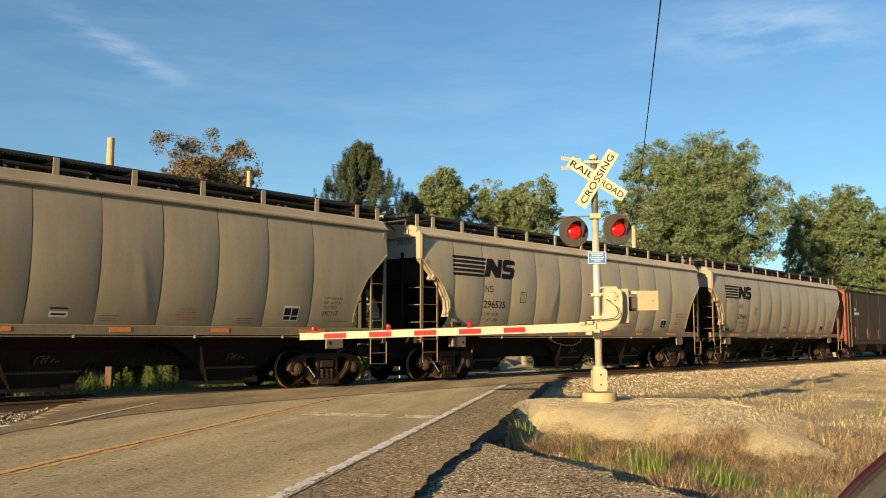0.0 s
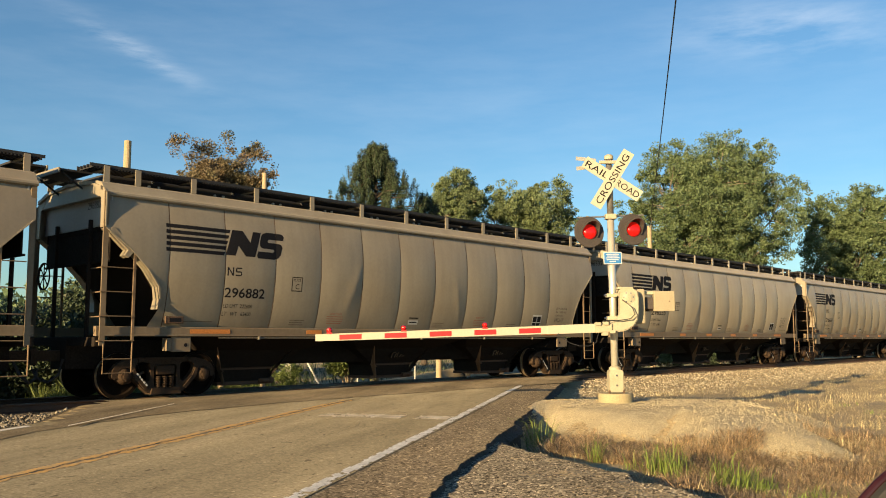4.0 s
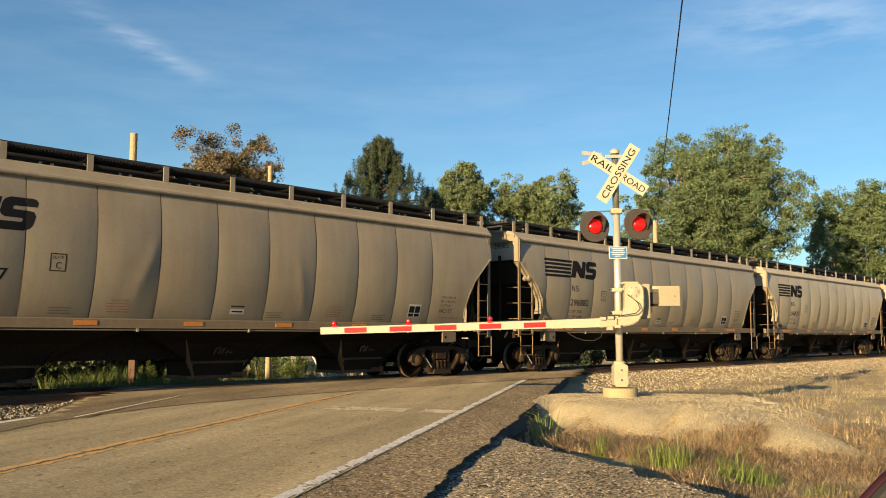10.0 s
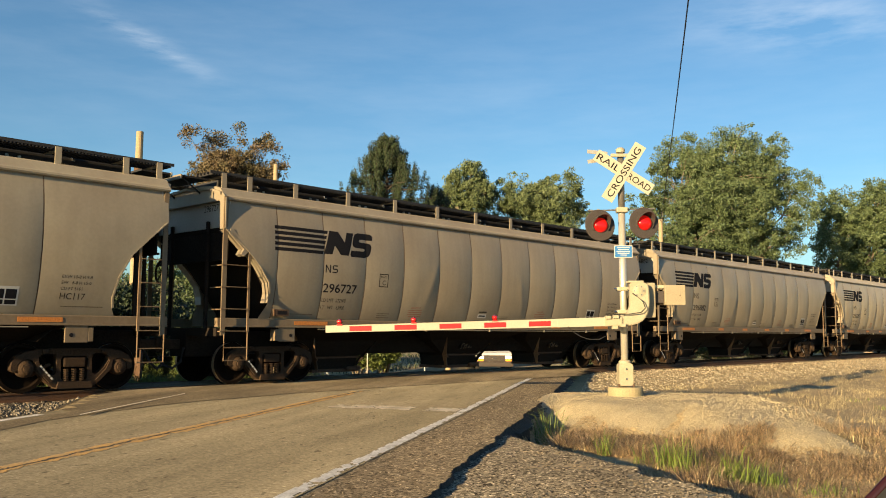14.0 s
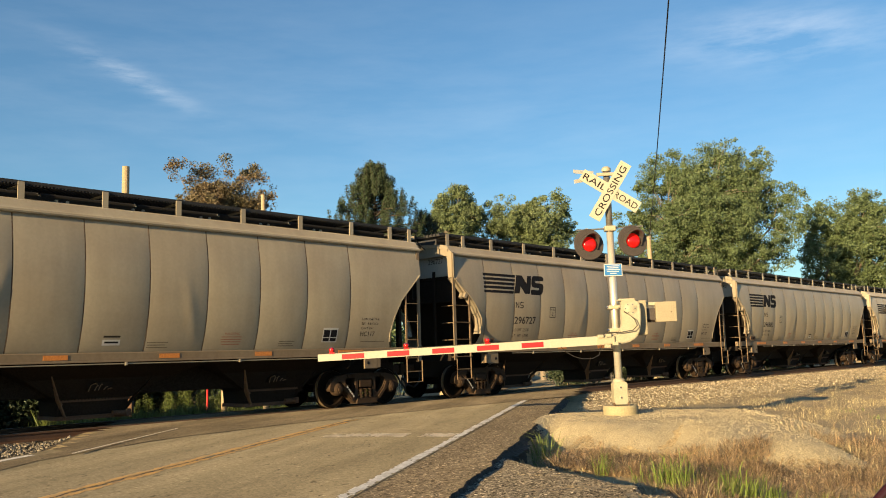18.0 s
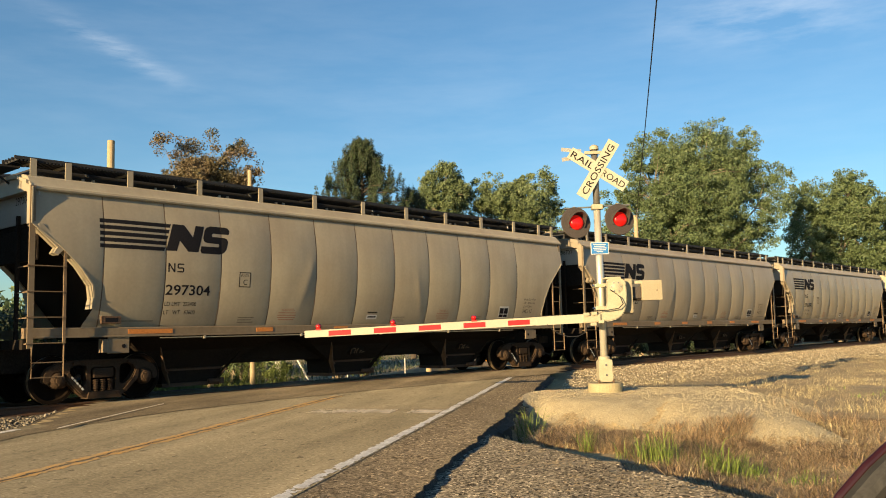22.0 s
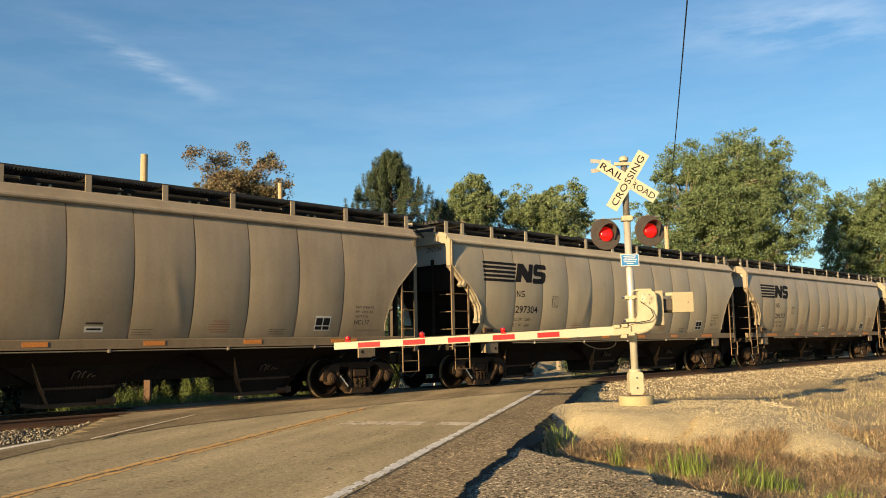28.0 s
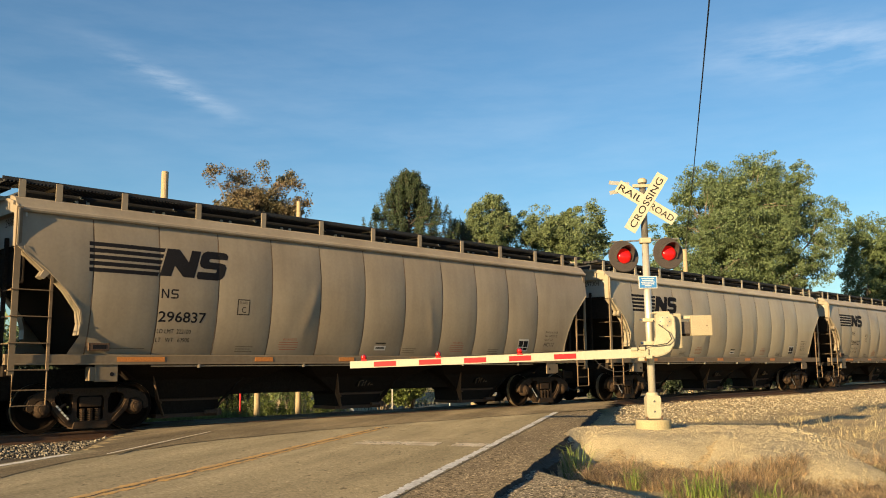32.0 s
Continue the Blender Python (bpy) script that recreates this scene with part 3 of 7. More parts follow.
def strip(name, r0, r1, a0, a1, lift, mat, nr=8, step=0.5, wob=0.0, rough=0.0):
    """A strip of road surface between r0 and r1, from a0 to a1 along the road."""
    na = max(2, int((a1 - a0) / step))
    R, A = np.meshgrid(np.linspace(r0, r1, nr), np.linspace(a0, a1, na))
    X = RO.x + RQ.x * R + RW.x * A
    Y = RO.y + RQ.y * R + RW.y * A
    if wob:
        side = np.linspace(0, 1, nr)[None, :] * np.ones_like(R)
        off = wob * (np.sin(A * 2.1) * 0.5 + np.sin(A * 5.3 + 2) * 0.3 + np.sin(A * 11.7 + 1) * 0.12 + np.sin(A * 19.1) * 0.06)
        X, Y = X + RQ.x * off * side, Y + RQ.y * off * side
    Z = road_z(R, lat_of(X, Y)) + lift
    if rough:
        inner = smooth(r0, r0 + 0.15, R)
        edge = smooth(r1 - 0.45, r1, R)
        off = edge * crumbled(X, Y)
        X, Y = X + RQ.x * off, Y + RQ.y * off
        Z = Z + inner * (gritty(X, Y, rough) - 0.006)
    i = np.arange(nr * na).reshape(na, nr)
    q = np.stack([i[:-1, :-1], i[:-1, 1:], i[1:, 1:], i[1:, :-1]], -1).reshape(-1, 4)
    return new(name, fast_mesh(name, np.stack([X, Y, Z], -1).reshape(-1, 3), q, mat, True))


road = tagged(strip("road", -3.02, 2.90, -45, 120, 0.0, M_ASPHALT, 24, 0.4), "worn grey two-lane road surface with faded lines", "road", kind="structure")
shoulder = tagged(strip("road_shoulder", 2.86, 3.80, -14, 8.4, -0.004, M_SHOULDER, 46, 0.03, rough=0.0045), "dark crumbling asphalt shoulder of the road", "road shoulder", kind="structure")


# broken asphalt, darkened to carry the shade on the edge's face
M_BROKEN = material("shaded_broken_asphalt", (0.05, 0.043, 0.035), 0.95, scale=6, fine=45, spread=0.45, bump=0.6)
tagged(new("shoulder_edge", broken_edge(3.80, -14, 8.4, 0.10)), "crumbled edge of the asphalt shoulder, darkened for its shade", "road shoulder", kind="structure")
tagged(new("damp_soil", soil_sheet(3.68, 4.5, -13, 1.2)), "dark soil at the shoulder's foot, shade put into its colour", "ground", kind="structure")


# ---------------------------------------------------------------- track
def rail_mesh(x0, x1):
    out = [(-0.07, -0.17), (0.07, -0.17), (0.07, -0.155), (0.012, -0.13), (0.012, -0.045), (0.036, -0.03), (0.036, -0.006), (0.026, 0.0), (-0.026, 0.0), (-0.036, -0.006), (-0.036, -0.03), (-0.012, -0.045), (-0.012, -0.13), (-0.07, -0.155)]
    return plate(bmesh.new(), out, x0, x1, "yz")


# the crossing's own darker asphalt, laid up to the rails, with a gap beside each
def apron(name, lat0, lat1, s0, s1, lift, mat):
    S, A = np.meshgrid(np.linspace(s0, s1, 90), np.linspace(0, 1, 10))
    lo = lat0(S) if callable(lat0) else lat0 + 0 * S
    hi = lat1(S) if callable(lat1) else lat1 + 0 * S
    Lt = lo + (hi - lo) * A
    X, Y = BASE.x + U.x * S + N.x * Lt, BASE.y + U.y * S + N.y * Lt
    r = r_of(X, Y)
    keep = (r > left_edge((X - RO.x) * RW.x + (Y - RO.y) * RW.y)) & (r < 4.2)
    Z = road_z(np.clip(r, -4, 4), Lt) + lift
    i = np.arange(S.size).reshape(S.shape)
    q = np.stack([i[:-1, :-1], i[:-1, 1:], i[1:, 1:], i[1:, :-1]], -1).reshape(-1, 4)
    ok = keep.ravel()[q].all(axis=1)
    return tagged(new(name, fast_mesh(name, np.stack([X, Y, Z], -1).reshape(-1, 3), q[ok], mat, True)), "darker patched asphalt of the railway crossing", "crossing surface", kind="structure")


def seam_lat(s):
    return 3.55 + 1.9 * np.exp(-(s - 5.2) / 3.2) + 0.03 * np.sin(s * 2.3) + 0.02 * np.sin(s * 6.1)


apron("crossing_near", 0.84, seam_lat, 2.0, 34.0, 0.006, M_APRON)
apron("crossing_middle", -0.66, 0.66, 2.0, 34.0, 0.014, M_APRON)
apron("crossing_far", -4.2, -0.84, 2.0, 40.0, 0.010, M_APRON)


def crack(name, fn, width, mat, label, lift=0.0045):
    """A dark tarred joint along fn(i), a list of places on the road."""
    pts = fn
    v, f = [], []
    for k, (x, y) in enumerate(pts):
        a = pts[max(0, k - 1)]
        b = pts[min(len(pts) - 1, k + 1)]
        d = Vector((b[0] - a[0], b[1] - a[1], 0)).normalized()
        w = width * (0.6 + 0.8 * noise.noise((x * 2.1, y * 2.1, 0.5)) ** 2 * 2)
        z = float(road_z(np.array(r_of(x, y)), np.array(lat_of(x, y)))) + lift
        for s in (-1, 1):
            v.append((x - d.y * w * s, y + d.x * w * s, z))
    for k in range(len(pts) - 1):
        f.append((2 * k, 2 * k + 1, 2 * k + 3, 2 * k + 2))
    return tagged(new(name, mesh_of(name, v, f, mat)), label, "road joint", kind="structure")


crack("road_joint", [tuple(on_track(s, float(seam_lat(np.array(s))))[:2]) for s in np.arange(6.4, 23, 0.15)], 0.012, M_CRACK, "dark open joint beside the crossing asphalt", 0.0085)
crack("road_crack", [tuple(on_road(0.03 + 0.02 * math.sin(a * 1.1) + 0.014 * math.sin(a * 7.2) + 0.010 * math.sin(a * 17), a)[:2]) for a in np.arange(-14, 1.2, 0.07)], 0.011, M_CRACK, "dark crack along the faded yellow line")
for r, a0 in ((1.7, -5), (-2.4, -6)):
    crack("road_crack", [tuple(on_road(r + 0.10 * math.sin(a * 1.1 + r) + 0.04 * math.sin(a * 4.3), a)[:2]) for a in np.arange(a0, a0 + 1.6, 0.1)], 0.004, M_CRACK, "thin dark crack in the road")


def chipped(name, r0, r1, a0, a1, mat, label, worn=0.5, cell=0.02, seed=0.0):
    """Road paint worn through in flakes, most of all along its edges."""
    nr, na = max(4, int((r1 - r0) / cell)), int((a1 - a0) / (cell * 2))
    R, A = np.meshgrid(np.linspace(r0, r1, nr + 1), np.linspace(a0, a1, na + 1))
    X, Y = RO.x + RQ.x * R + RW.x * A, RO.y + RQ.y * R + RW.y * A
    Z = road_z(R, lat_of(X, Y)) + 0.003
    i = np.arange(R.size).reshape(R.shape)
    q = np.stack([i[:-1, :-1], i[:-1, 1:], i[1:, 1:], i[1:, :-1]], -1)
    rm, am = (R[:-1, :-1] + R[1:, 1:]) / 2, (A[:-1, :-1] + A[1:, 1:]) / 2
    rim = np.minimum(np.minimum(rm - r0, r1 - rm) / 0.04, np.minimum(am - a0, a1 - am) / 0.08)
    n = 0.5 * lumps(rm * 1.6, am + seed, 0.28) + 0.6 * lumps(rm * 1.5 + seed, am, 0.09) + 0.4 * lumps(rm + seed, am, 0.035)
    keep = n + 0.9 * np.clip(rim, 0, 1) > worn
    ob = new(name, fast_mesh(name, np.stack([X, Y, Z], -1).reshape(-1, 3), q[keep], mat, True))
    return tagged(ob, label, "road marking", "road markings", kind="structure")


def painted(name, r0, r1, a0, a1, mat, label, wob=0.012):
    ob = strip(name, r0, r1, a0, a1, 0.003, mat, 4, 0.12, wob)
    return tagged(ob, label, "road marking", "road markings", kind="structure")


chipped("edge_line", 2.75, 2.885, -12, 10.2, M_WHITE_LINE, "worn white edge line", 0.22)
painted("edge_line", -2.95, -2.83, -14, -4.9, M_WHITE_LINE, "worn white edge line", 0.02)
chipped("centre_line", -0.12, 0.028, -14, 0.9, M_YELLOW_LINE, "faded yellow centre line", 0.36, 0.018, 3.0)
chipped("centre_line", 0.032, 0.16, -14, 0.9, M_YELLOW_LINE, "faded yellow centre line", 0.50, 0.018, 8.0)
painted("edge_line", 2.74, 2.86, 16, 100, M_WHITE_LINE, "worn white edge line beyond the track")
painted("centre_line", -0.18, -0.06, 17, 100, M_YELLOW_LINE, "faded yellow centre line beyond the track")
for r0, r1 in ((0.62, 1.98), (2.20, 2.76)):
    chipped("stop_line", r0, r1, -2.75, -2.15, M_FADED_LINE, "worn white stop line", 0.46, 0.03, r0)
v = [on_track(s, l, 0.0) for s, l in ((8.55, 2.80), (8.62, 2.70), (5.45, 5.35), (5.38, 5.47))]
tagged(new("edge_line", mesh_of("edge_line", v, [(0, 1, 2, 3)], M_FRESH_LINE)), "thin white line across the crossing asphalt", "road marking", "road markings", kind="structure")

track = tagged(empty("railway_track", pose(BASE.x, BASE.y, 0, 0, 0, TURN)), "single railway track on a pale stone bed", "railway track", kind="structure")
for y in (-0.7535, 0.7535):
    rail = part("rail", rail_mesh(-160, 260), M_RAIL, track)
    rail.location.y = y
    part("rail_head", box_bm(-160, 260, -0.024, 0.024, 0.0005, 0.003), M_RAILHEAD, rail)
tie_mesh = bpy.data.meshes.new("tie")
tie_bm = box_bm(-0.115, 0.115, -1.3, 1.3, -0.32, -0.165, bevel=0.012)
tie_bm.to_mesh(tie_mesh)
tie_bm.free()
tie_mesh.materials.append(M_TIE)
for i in range(150):
    s = -12 + i * 0.53
    part("tie", tie_mesh, M_TIE, track, at=pose(s, random.uniform(-0.03, 0.03), random.uniform(-0.006, 0.006), 0, 0, random.uniform(-1, 1)))



# ---------------------------------------------------------------- hopper car
SEAMS = [1.327 + 1.32 * i for i in range(11)]
SIDE = [(1.28, 1.275), (1.4, 1.342), (1.6, 1.425), (1.8, 1.488), (2.0, 1.535), (2.2, 1.572), (2.6, 1.615), (2.95, 1.625), (3.25, 1.615), (3.5, 1.59), (3.75, 1.55), (4.0, 1.507)]
CUT_A = [(1.28, 0.95), (1.5, 1.02), (1.8, 1.18), (2.0, 1.2), (2.25, 1.15), (2.6, 0.88), (2.95, 0.52), (3.34, 0.0), (3.35, -0.03), (3.95, -0.03)]
CUT_B = [(1.28, 16.20), (1.40, 16.07), (1.6, 15.96), (1.8, 15.92), (2.2, 16.0), (2.65, 16.23), (3.0, 16.58), (3.34, 16.95), (3.35, 17.02), (3.95, 17.02)]
EDGES = [-0.03] + SEAMS + [17.02]
M_SEAM = material("seam_rust", (0.11, 0.072, 0.045), 0.8, scale=4, fine=40, spread=0.3)


def side_y(z):
    return float(np.interp(z, [p[0] for p in SIDE], [p[1] for p in SIDE]))


def surf_y(x, z):
    """How far out the car's side stands at x along it and height z: sheets slightly pillowed between the seams."""
    i = max(0, min(len(EDGES) - 2, int(np.searchsorted(EDGES, x)) - 1))
    f = min(1.0, max(0.0, (x - EDGES[i]) / (EDGES[i + 1] - EDGES[i])))
    up = math.sin(math.pi * min(1, max(0, (z - 1.28) / 2.67))) ** 0.5
    dent = 0.014 * math.exp(-((x - 6.25 - 0.35 * (z - 2.2)) / 0.16) ** 2 - ((z - 2.5) / 0.6) ** 2) + 0.012 * math.exp(-((x - 10.2 + 0.2 * (z - 2.2)) / 0.13) ** 2 - ((z - 2.3) / 0.5) ** 2)
    return side_y(z) + 0.028 * math.sin(math.pi * f) ** 0.7 * up + 0.007 * up * noise.noise((x * 0.9, z * 0.8, 3.1)) + dent


def panel_mesh(x0, x1, sgn):
    """One sheet of the side between two seams, cut away towards the ends."""
    zs = np.unique(np.concatenate([np.linspace(1.28, 4.0, 34), [3.34, 3.35]]))
    bm, rows = bmesh.new(), []
    nx = 24
    for z in zs:
        a = max(x0, float(np.interp(z, *zip(*CUT_A))))
        b = min(x1, float(np.interp(z, *zip(*CUT_B))))
        if b - a < 0.02:
            rows.append(None)
            continue
        rows.append([bm.verts.new((x, -sgn * surf_y(x, z), z)) for x in [a + (b - a) * i / (nx - 1) for i in range(nx)]])
    for ra, rb in zip(rows, rows[1:]):
        if ra and rb:
            for i in range(nx - 1):
                q = (ra[i], ra[i + 1], rb[i + 1], rb[i])
                bm.faces.new(q if sgn > 0 else q[::-1])
    return bm


def letters(body, height, mat, squeeze=0.92, bold=0.0):
    """Lettering of Blender's own font, as a mesh in the xy plane with its lower left corner at 0, 0."""
    cu = bpy.data.curves.new("lettering", "FONT")
    cu.body = body
    cu.resolution_u = 3
    cu.offset = bold
    ob = bpy.data.objects.new("lettering", cu)
    me = bpy.data.meshes.new_from_object(ob)
    bpy.data.objects.remove(ob)
    bpy.data.curves.remove(cu)
    co = np.zeros(len(me.vertices) * 3, dtype=np.float32)
    me.vertices.foreach_get("co", co)
    co = co.reshape(-1, 3)
    co[:, :2] -= co[:, :2].min(axis=0)
    k = height / max(1e-6, co[:, 1].max())
    co[:, 0] *= k * squeeze
    co[:, 1] *= k
    me.vertices.foreach_set("co", co.ravel())
    me.materials.clear()
    me.materials.append(mat)
    return me


def characters(me, parent, mat, at=None):
    """Parts the lettering into its characters, each a part of its own."""
    bm = bmesh.new()
    bm.from_mesh(me)
    left = set(bm.faces)
    while left:
        todo, piece = [left.pop()], []
        while todo:
            f = todo.pop()
            piece.append(f)
            for e in f.edges:
                for h in e.link_faces:
                    if h in left:
                        left.remove(h)
                        todo.append(h)
        vs = {}
        faces = [[vs.setdefault(v, len(vs)) for v in f.verts] for f in piece]
        part("character", mesh_of("character", [v.co.copy() for v in vs], faces, mat), mat, parent, at=at)
    bm.free()
    bpy.data.meshes.remove(me)


def lay_on_side(me, x, z, lift=0.0018):
    """Bends a flat mesh on to the car's near side, its corner at x, z."""
    bm = bmesh.new()
    bm.from_mesh(me)
    for _ in range(3):
        bmesh.ops.triangulate(bm, faces=bm.faces[:])
        wide = [e for e in bm.edges if e.calc_length() > 0.07]
        if not wide:
            break
        bmesh.ops.subdivide_edges(bm, edges=wide, cuts=1)
    bm.to_mesh(me)
    bm.free()
    for v in me.vertices:
        px, pz = x + v.co.x, z + v.co.y
        v.co = (px, -(surf_y(px, pz) + lift), pz)
    me.update()
    return me


def bar_mesh(w, h, mat, slant=0.0, cut=0.0):
    """A flat bar, finely divided so that it can follow the side."""
    n = max(2, int(w / 0.05))
    v, f = [], []
    for j, y in enumerate((0, h)):
        for i in range(n + 1):
            q = i / n
            v.append((w * q + slant * y / max(h, 1e-6) * q + cut * y * (1 - q), y, 0))
    for i in range(n):
        f.append((i, i + 1, n + 2 + i, n + 1 + i))
    return mesh_of("bar", v, f, mat)


def pierced(bm, outline, holes, y0, y1):
    """A thick plate with rounded windows cut through it."""
    loops = [outline] + holes
    flat = [p for lp in loops for p in lp]
    tris = geometry.tessellate_polygon([[Vector((*p, 0)) for p in lp] for lp in loops])
    a = [bm.verts.new((x, y0, z)) for x, z in flat]
    b = [bm.verts.new((x, y1, z)) for x, z in flat]
    for i, j, k in tris:
        bm.faces.new((a[i], a[j], a[k])), bm.faces.new((b[k], b[j], b[i]))
    at = 0
    for lp in loops:
        for i in range(len(lp)):
            p, q = at + i, at + (i + 1) % len(lp)
            bm.faces.new((a[p], a[q], b[q], b[p]))
        at += len(lp)
    bmesh.ops.recalc_face_normals(bm, faces=bm.faces[:])
    return bm


def side_frame(sgn):
    """A cast truck side frame: arched top, two rounded windows and the spring opening."""
    d = 0.085
    half = [(0.46, 0.825), (0.70, 0.81), (0.92, 0.765), (1.07, 0.69), (1.145, 0.58), (1.16, 0.44), (1.10, 0.40), (1.055, 0.42), (1.04, 0.54), (0.97, 0.61), (0.86, 0.635), (0.76, 0.60), (0.735, 0.50), (0.72, 0.40), (0.62, 0.31), (0.50, 0.19), (0.38, 0.105), (0.22, 0.075)]
    win = [(0.345, 0.715), (0.48, 0.735), (0.60, 0.72), (0.665, 0.665), (0.665, 0.58), (0.60, 0.47), (0.50, 0.37), (0.42, 0.325), (0.355, 0.345), (0.335, 0.42), (0.335, 0.60)]
    gap = [(0.20, 0.215), (0.25, 0.25), (0.26, 0.62), (0.22, 0.68), (-0.22, 0.68), (-0.26, 0.62), (-0.25, 0.25), (-0.20, 0.215)]
    bm = pierced(bmesh.new(), half + [(-x, z) for x, z in half[::-1]], [win, [(-x, z) for x, z in win[::-1]], gap], -d, d)
    for s in (-1, 1):
        # thickened rim of the diagonal, the pedestal and the boss round the bearing
        plate(bm, [(s * 0.685, 0.60), (s * 0.735, 0.58), (s * 0.71, 0.44), (s * 0.47, 0.19), (s * 0.41, 0.22), (s * 0.61, 0.43)], -d * 1.45, -d * 0.9)
        lathe(bm, [(0.13, -d * 1.2), (0.165, -d * 0.7), (0.165, d * 0.7), (0.13, d * 1.2)], "y", 18, (s * 0.889, 0, 0.46))
        box(bm, s * 0.56 - 0.06, s * 0.56 + 0.06, -d * 1.5, -d, 0.735, 0.80, bevel=0.008)
    plate(bm, [(-0.34, 0.075), (0.34, 0.075), (0.31, 0.20), (-0.31, 0.20)], -0.14, 0.13)
    plate(bm, [(-0.50, 0.785), (0.50, 0.785), (0.46, 0.825), (-0.46, 0.825)], -0.12, 0.12)
    bmesh.ops.recalc_face_normals(bm, faces=bm.faces[:])
    return bm


def coil():
    prof = []
    for i in range(7):
        z = 0.21 + i * 0.034
        prof += [(0.045, z), (0.062, z + 0.008), (0.062, z + 0.018), (0.045, z + 0.026)]
    return lathe(bmesh.new(), prof, "z", 10)


def wheelset_mesh():
    bm = bmesh.new()
    rod(bm, (0, -0.98, 0), (0, 0.98, 0), 0.075, seg=12)
    for sgn in (-1, 1):
        lathe(bm, [(0.10, sgn * 0.70), (0.14, sgn * 0.69), (0.36, sgn * 0.74), (0.38, sgn * 0.69), (0.48, sgn * 0.69), (0.48, sgn * 0.715), (0.457, sgn * 0.725), (0.455, sgn * 0.825), (0.39, sgn * 0.825), (0.365, sgn * 0.775), (0.16, sgn * 0.75), (0.12, sgn * 0.83), (0.08, sgn * 0.83)], "y", 40)
    return bm


def running_gear(car, centres):
    """Two trucks and four wheelsets."""
    frames = {}
    spring = None
    for tx in centres:
        truck = part("truck", box_bm(tx - 0.21, tx + 0.21, -1.10, 1.10, 0.47, 0.66, bevel=0.03), M_TRUCK, car, "rust-brown cast steel truck")
        for sgn in (-1, 1):
            if sgn not in frames:
                frames[sgn] = part("side_frame", side_frame(sgn), M_TRUCK, truck, at=pose(tx, sgn * 1.0, 0))
            else:
                part("side_frame", frames[sgn].data, M_TRUCK, truck, at=pose(tx, sgn * 1.0, 0))
        for dx in (-0.15, 0.0, 0.15):
            if spring is None:
                spring = part("spring", coil(), M_TRUCK, truck, at=pose(tx + dx, -1.06, 0)).data
            else:
                part("spring", spring, M_TRUCK, truck, at=pose(tx + dx, -1.06, 0))
        for dx in (-0.889, 0.889):
            lathe(bm := bmesh.new(), [(0.13, 0.0), (0.135, -0.05), (0.10, -0.085), (0.07, -0.09), (0.065, -0.11), (0.03, -0.115)], "y", 18)
            for i in range(3):
                a = i * 2.094 + 0.5
                rod(bm, (math.cos(a) * 0.085, -0.08, math.sin(a) * 0.085), (math.cos(a) * 0.085, -0.105, math.sin(a) * 0.085), 0.018, seg=6)
            part("bearing_cap", bm, M_TRUCK, truck, at=pose(tx + dx, -1.05, 0.46))
        for i in range(5):
            f = i / 4
            bm = bmesh.new()
            x, z = -0.665 + 0.20 * f, 0.50 - 0.22 * f
            plate(bm, [(x, z), (x + 0.035, z - 0.038), (x + 0.06, z - 0.014), (x + 0.025, z + 0.024)], -1.128, -1.1245)
            part("stencil_bar", bm, M_WHITE, truck, at=pose(tx, 0, 0))
        plate(bm := bmesh.new(), [(-0.75, 0.30), (-0.70, 0.30), (-0.36, 0.52), (-0.40, 0.55)], -0.9, -0.84)
        part("brake_beam", bm, M_RUST, truck, at=pose(tx, 0, 0))
    for tx in centres:
        for dx in (-0.889, 0.889):
            ws = part("wheelset", wheelset_mesh(), M_WHEEL, car, "steel wheels with shiny worn treads", at=pose(tx + dx, 0, 0.457))
            for sgn in (-1, 1):
                part("tread", lathe(bmesh.new(), [(0.4585, -0.05), (0.4570, 0.05)], "y", 40, (0, sgn * 0.775, 0), caps=False), M_TREAD, ws)
            WHEELS.append(ws)
    return car


WHEELS = []


def ladder(car, x0, x1, y, z0, z1, rungs, step):
    """A side ladder with a hanging step below it."""
    lad = part("ladder", box_bm(x1 - 0.025, x1 + 0.025, y - 0.015, y + 0.015, z0, z1), M_BRACKET, car)
    for z in rungs:
        rod(bm := bmesh.new(), (x0 - 0.12, y - 0.03, z), (x1 + 0.02, y - 0.03, z), 0.011, seg=8)
        part("rung", bm, M_BRACKET, lad)
    bm = bmesh.new()
    tube(bm, [(x0, y, step + 0.55), (x0, y, step), (x1, y, step), (x1, y, step + 0.62)], 0.016)
    tube(bm, [(x0, y, step + 0.27), (x1, y, step + 0.27)], 0.012)
    part("sill_step", bm, M_BRACKET, lad)
    return lad


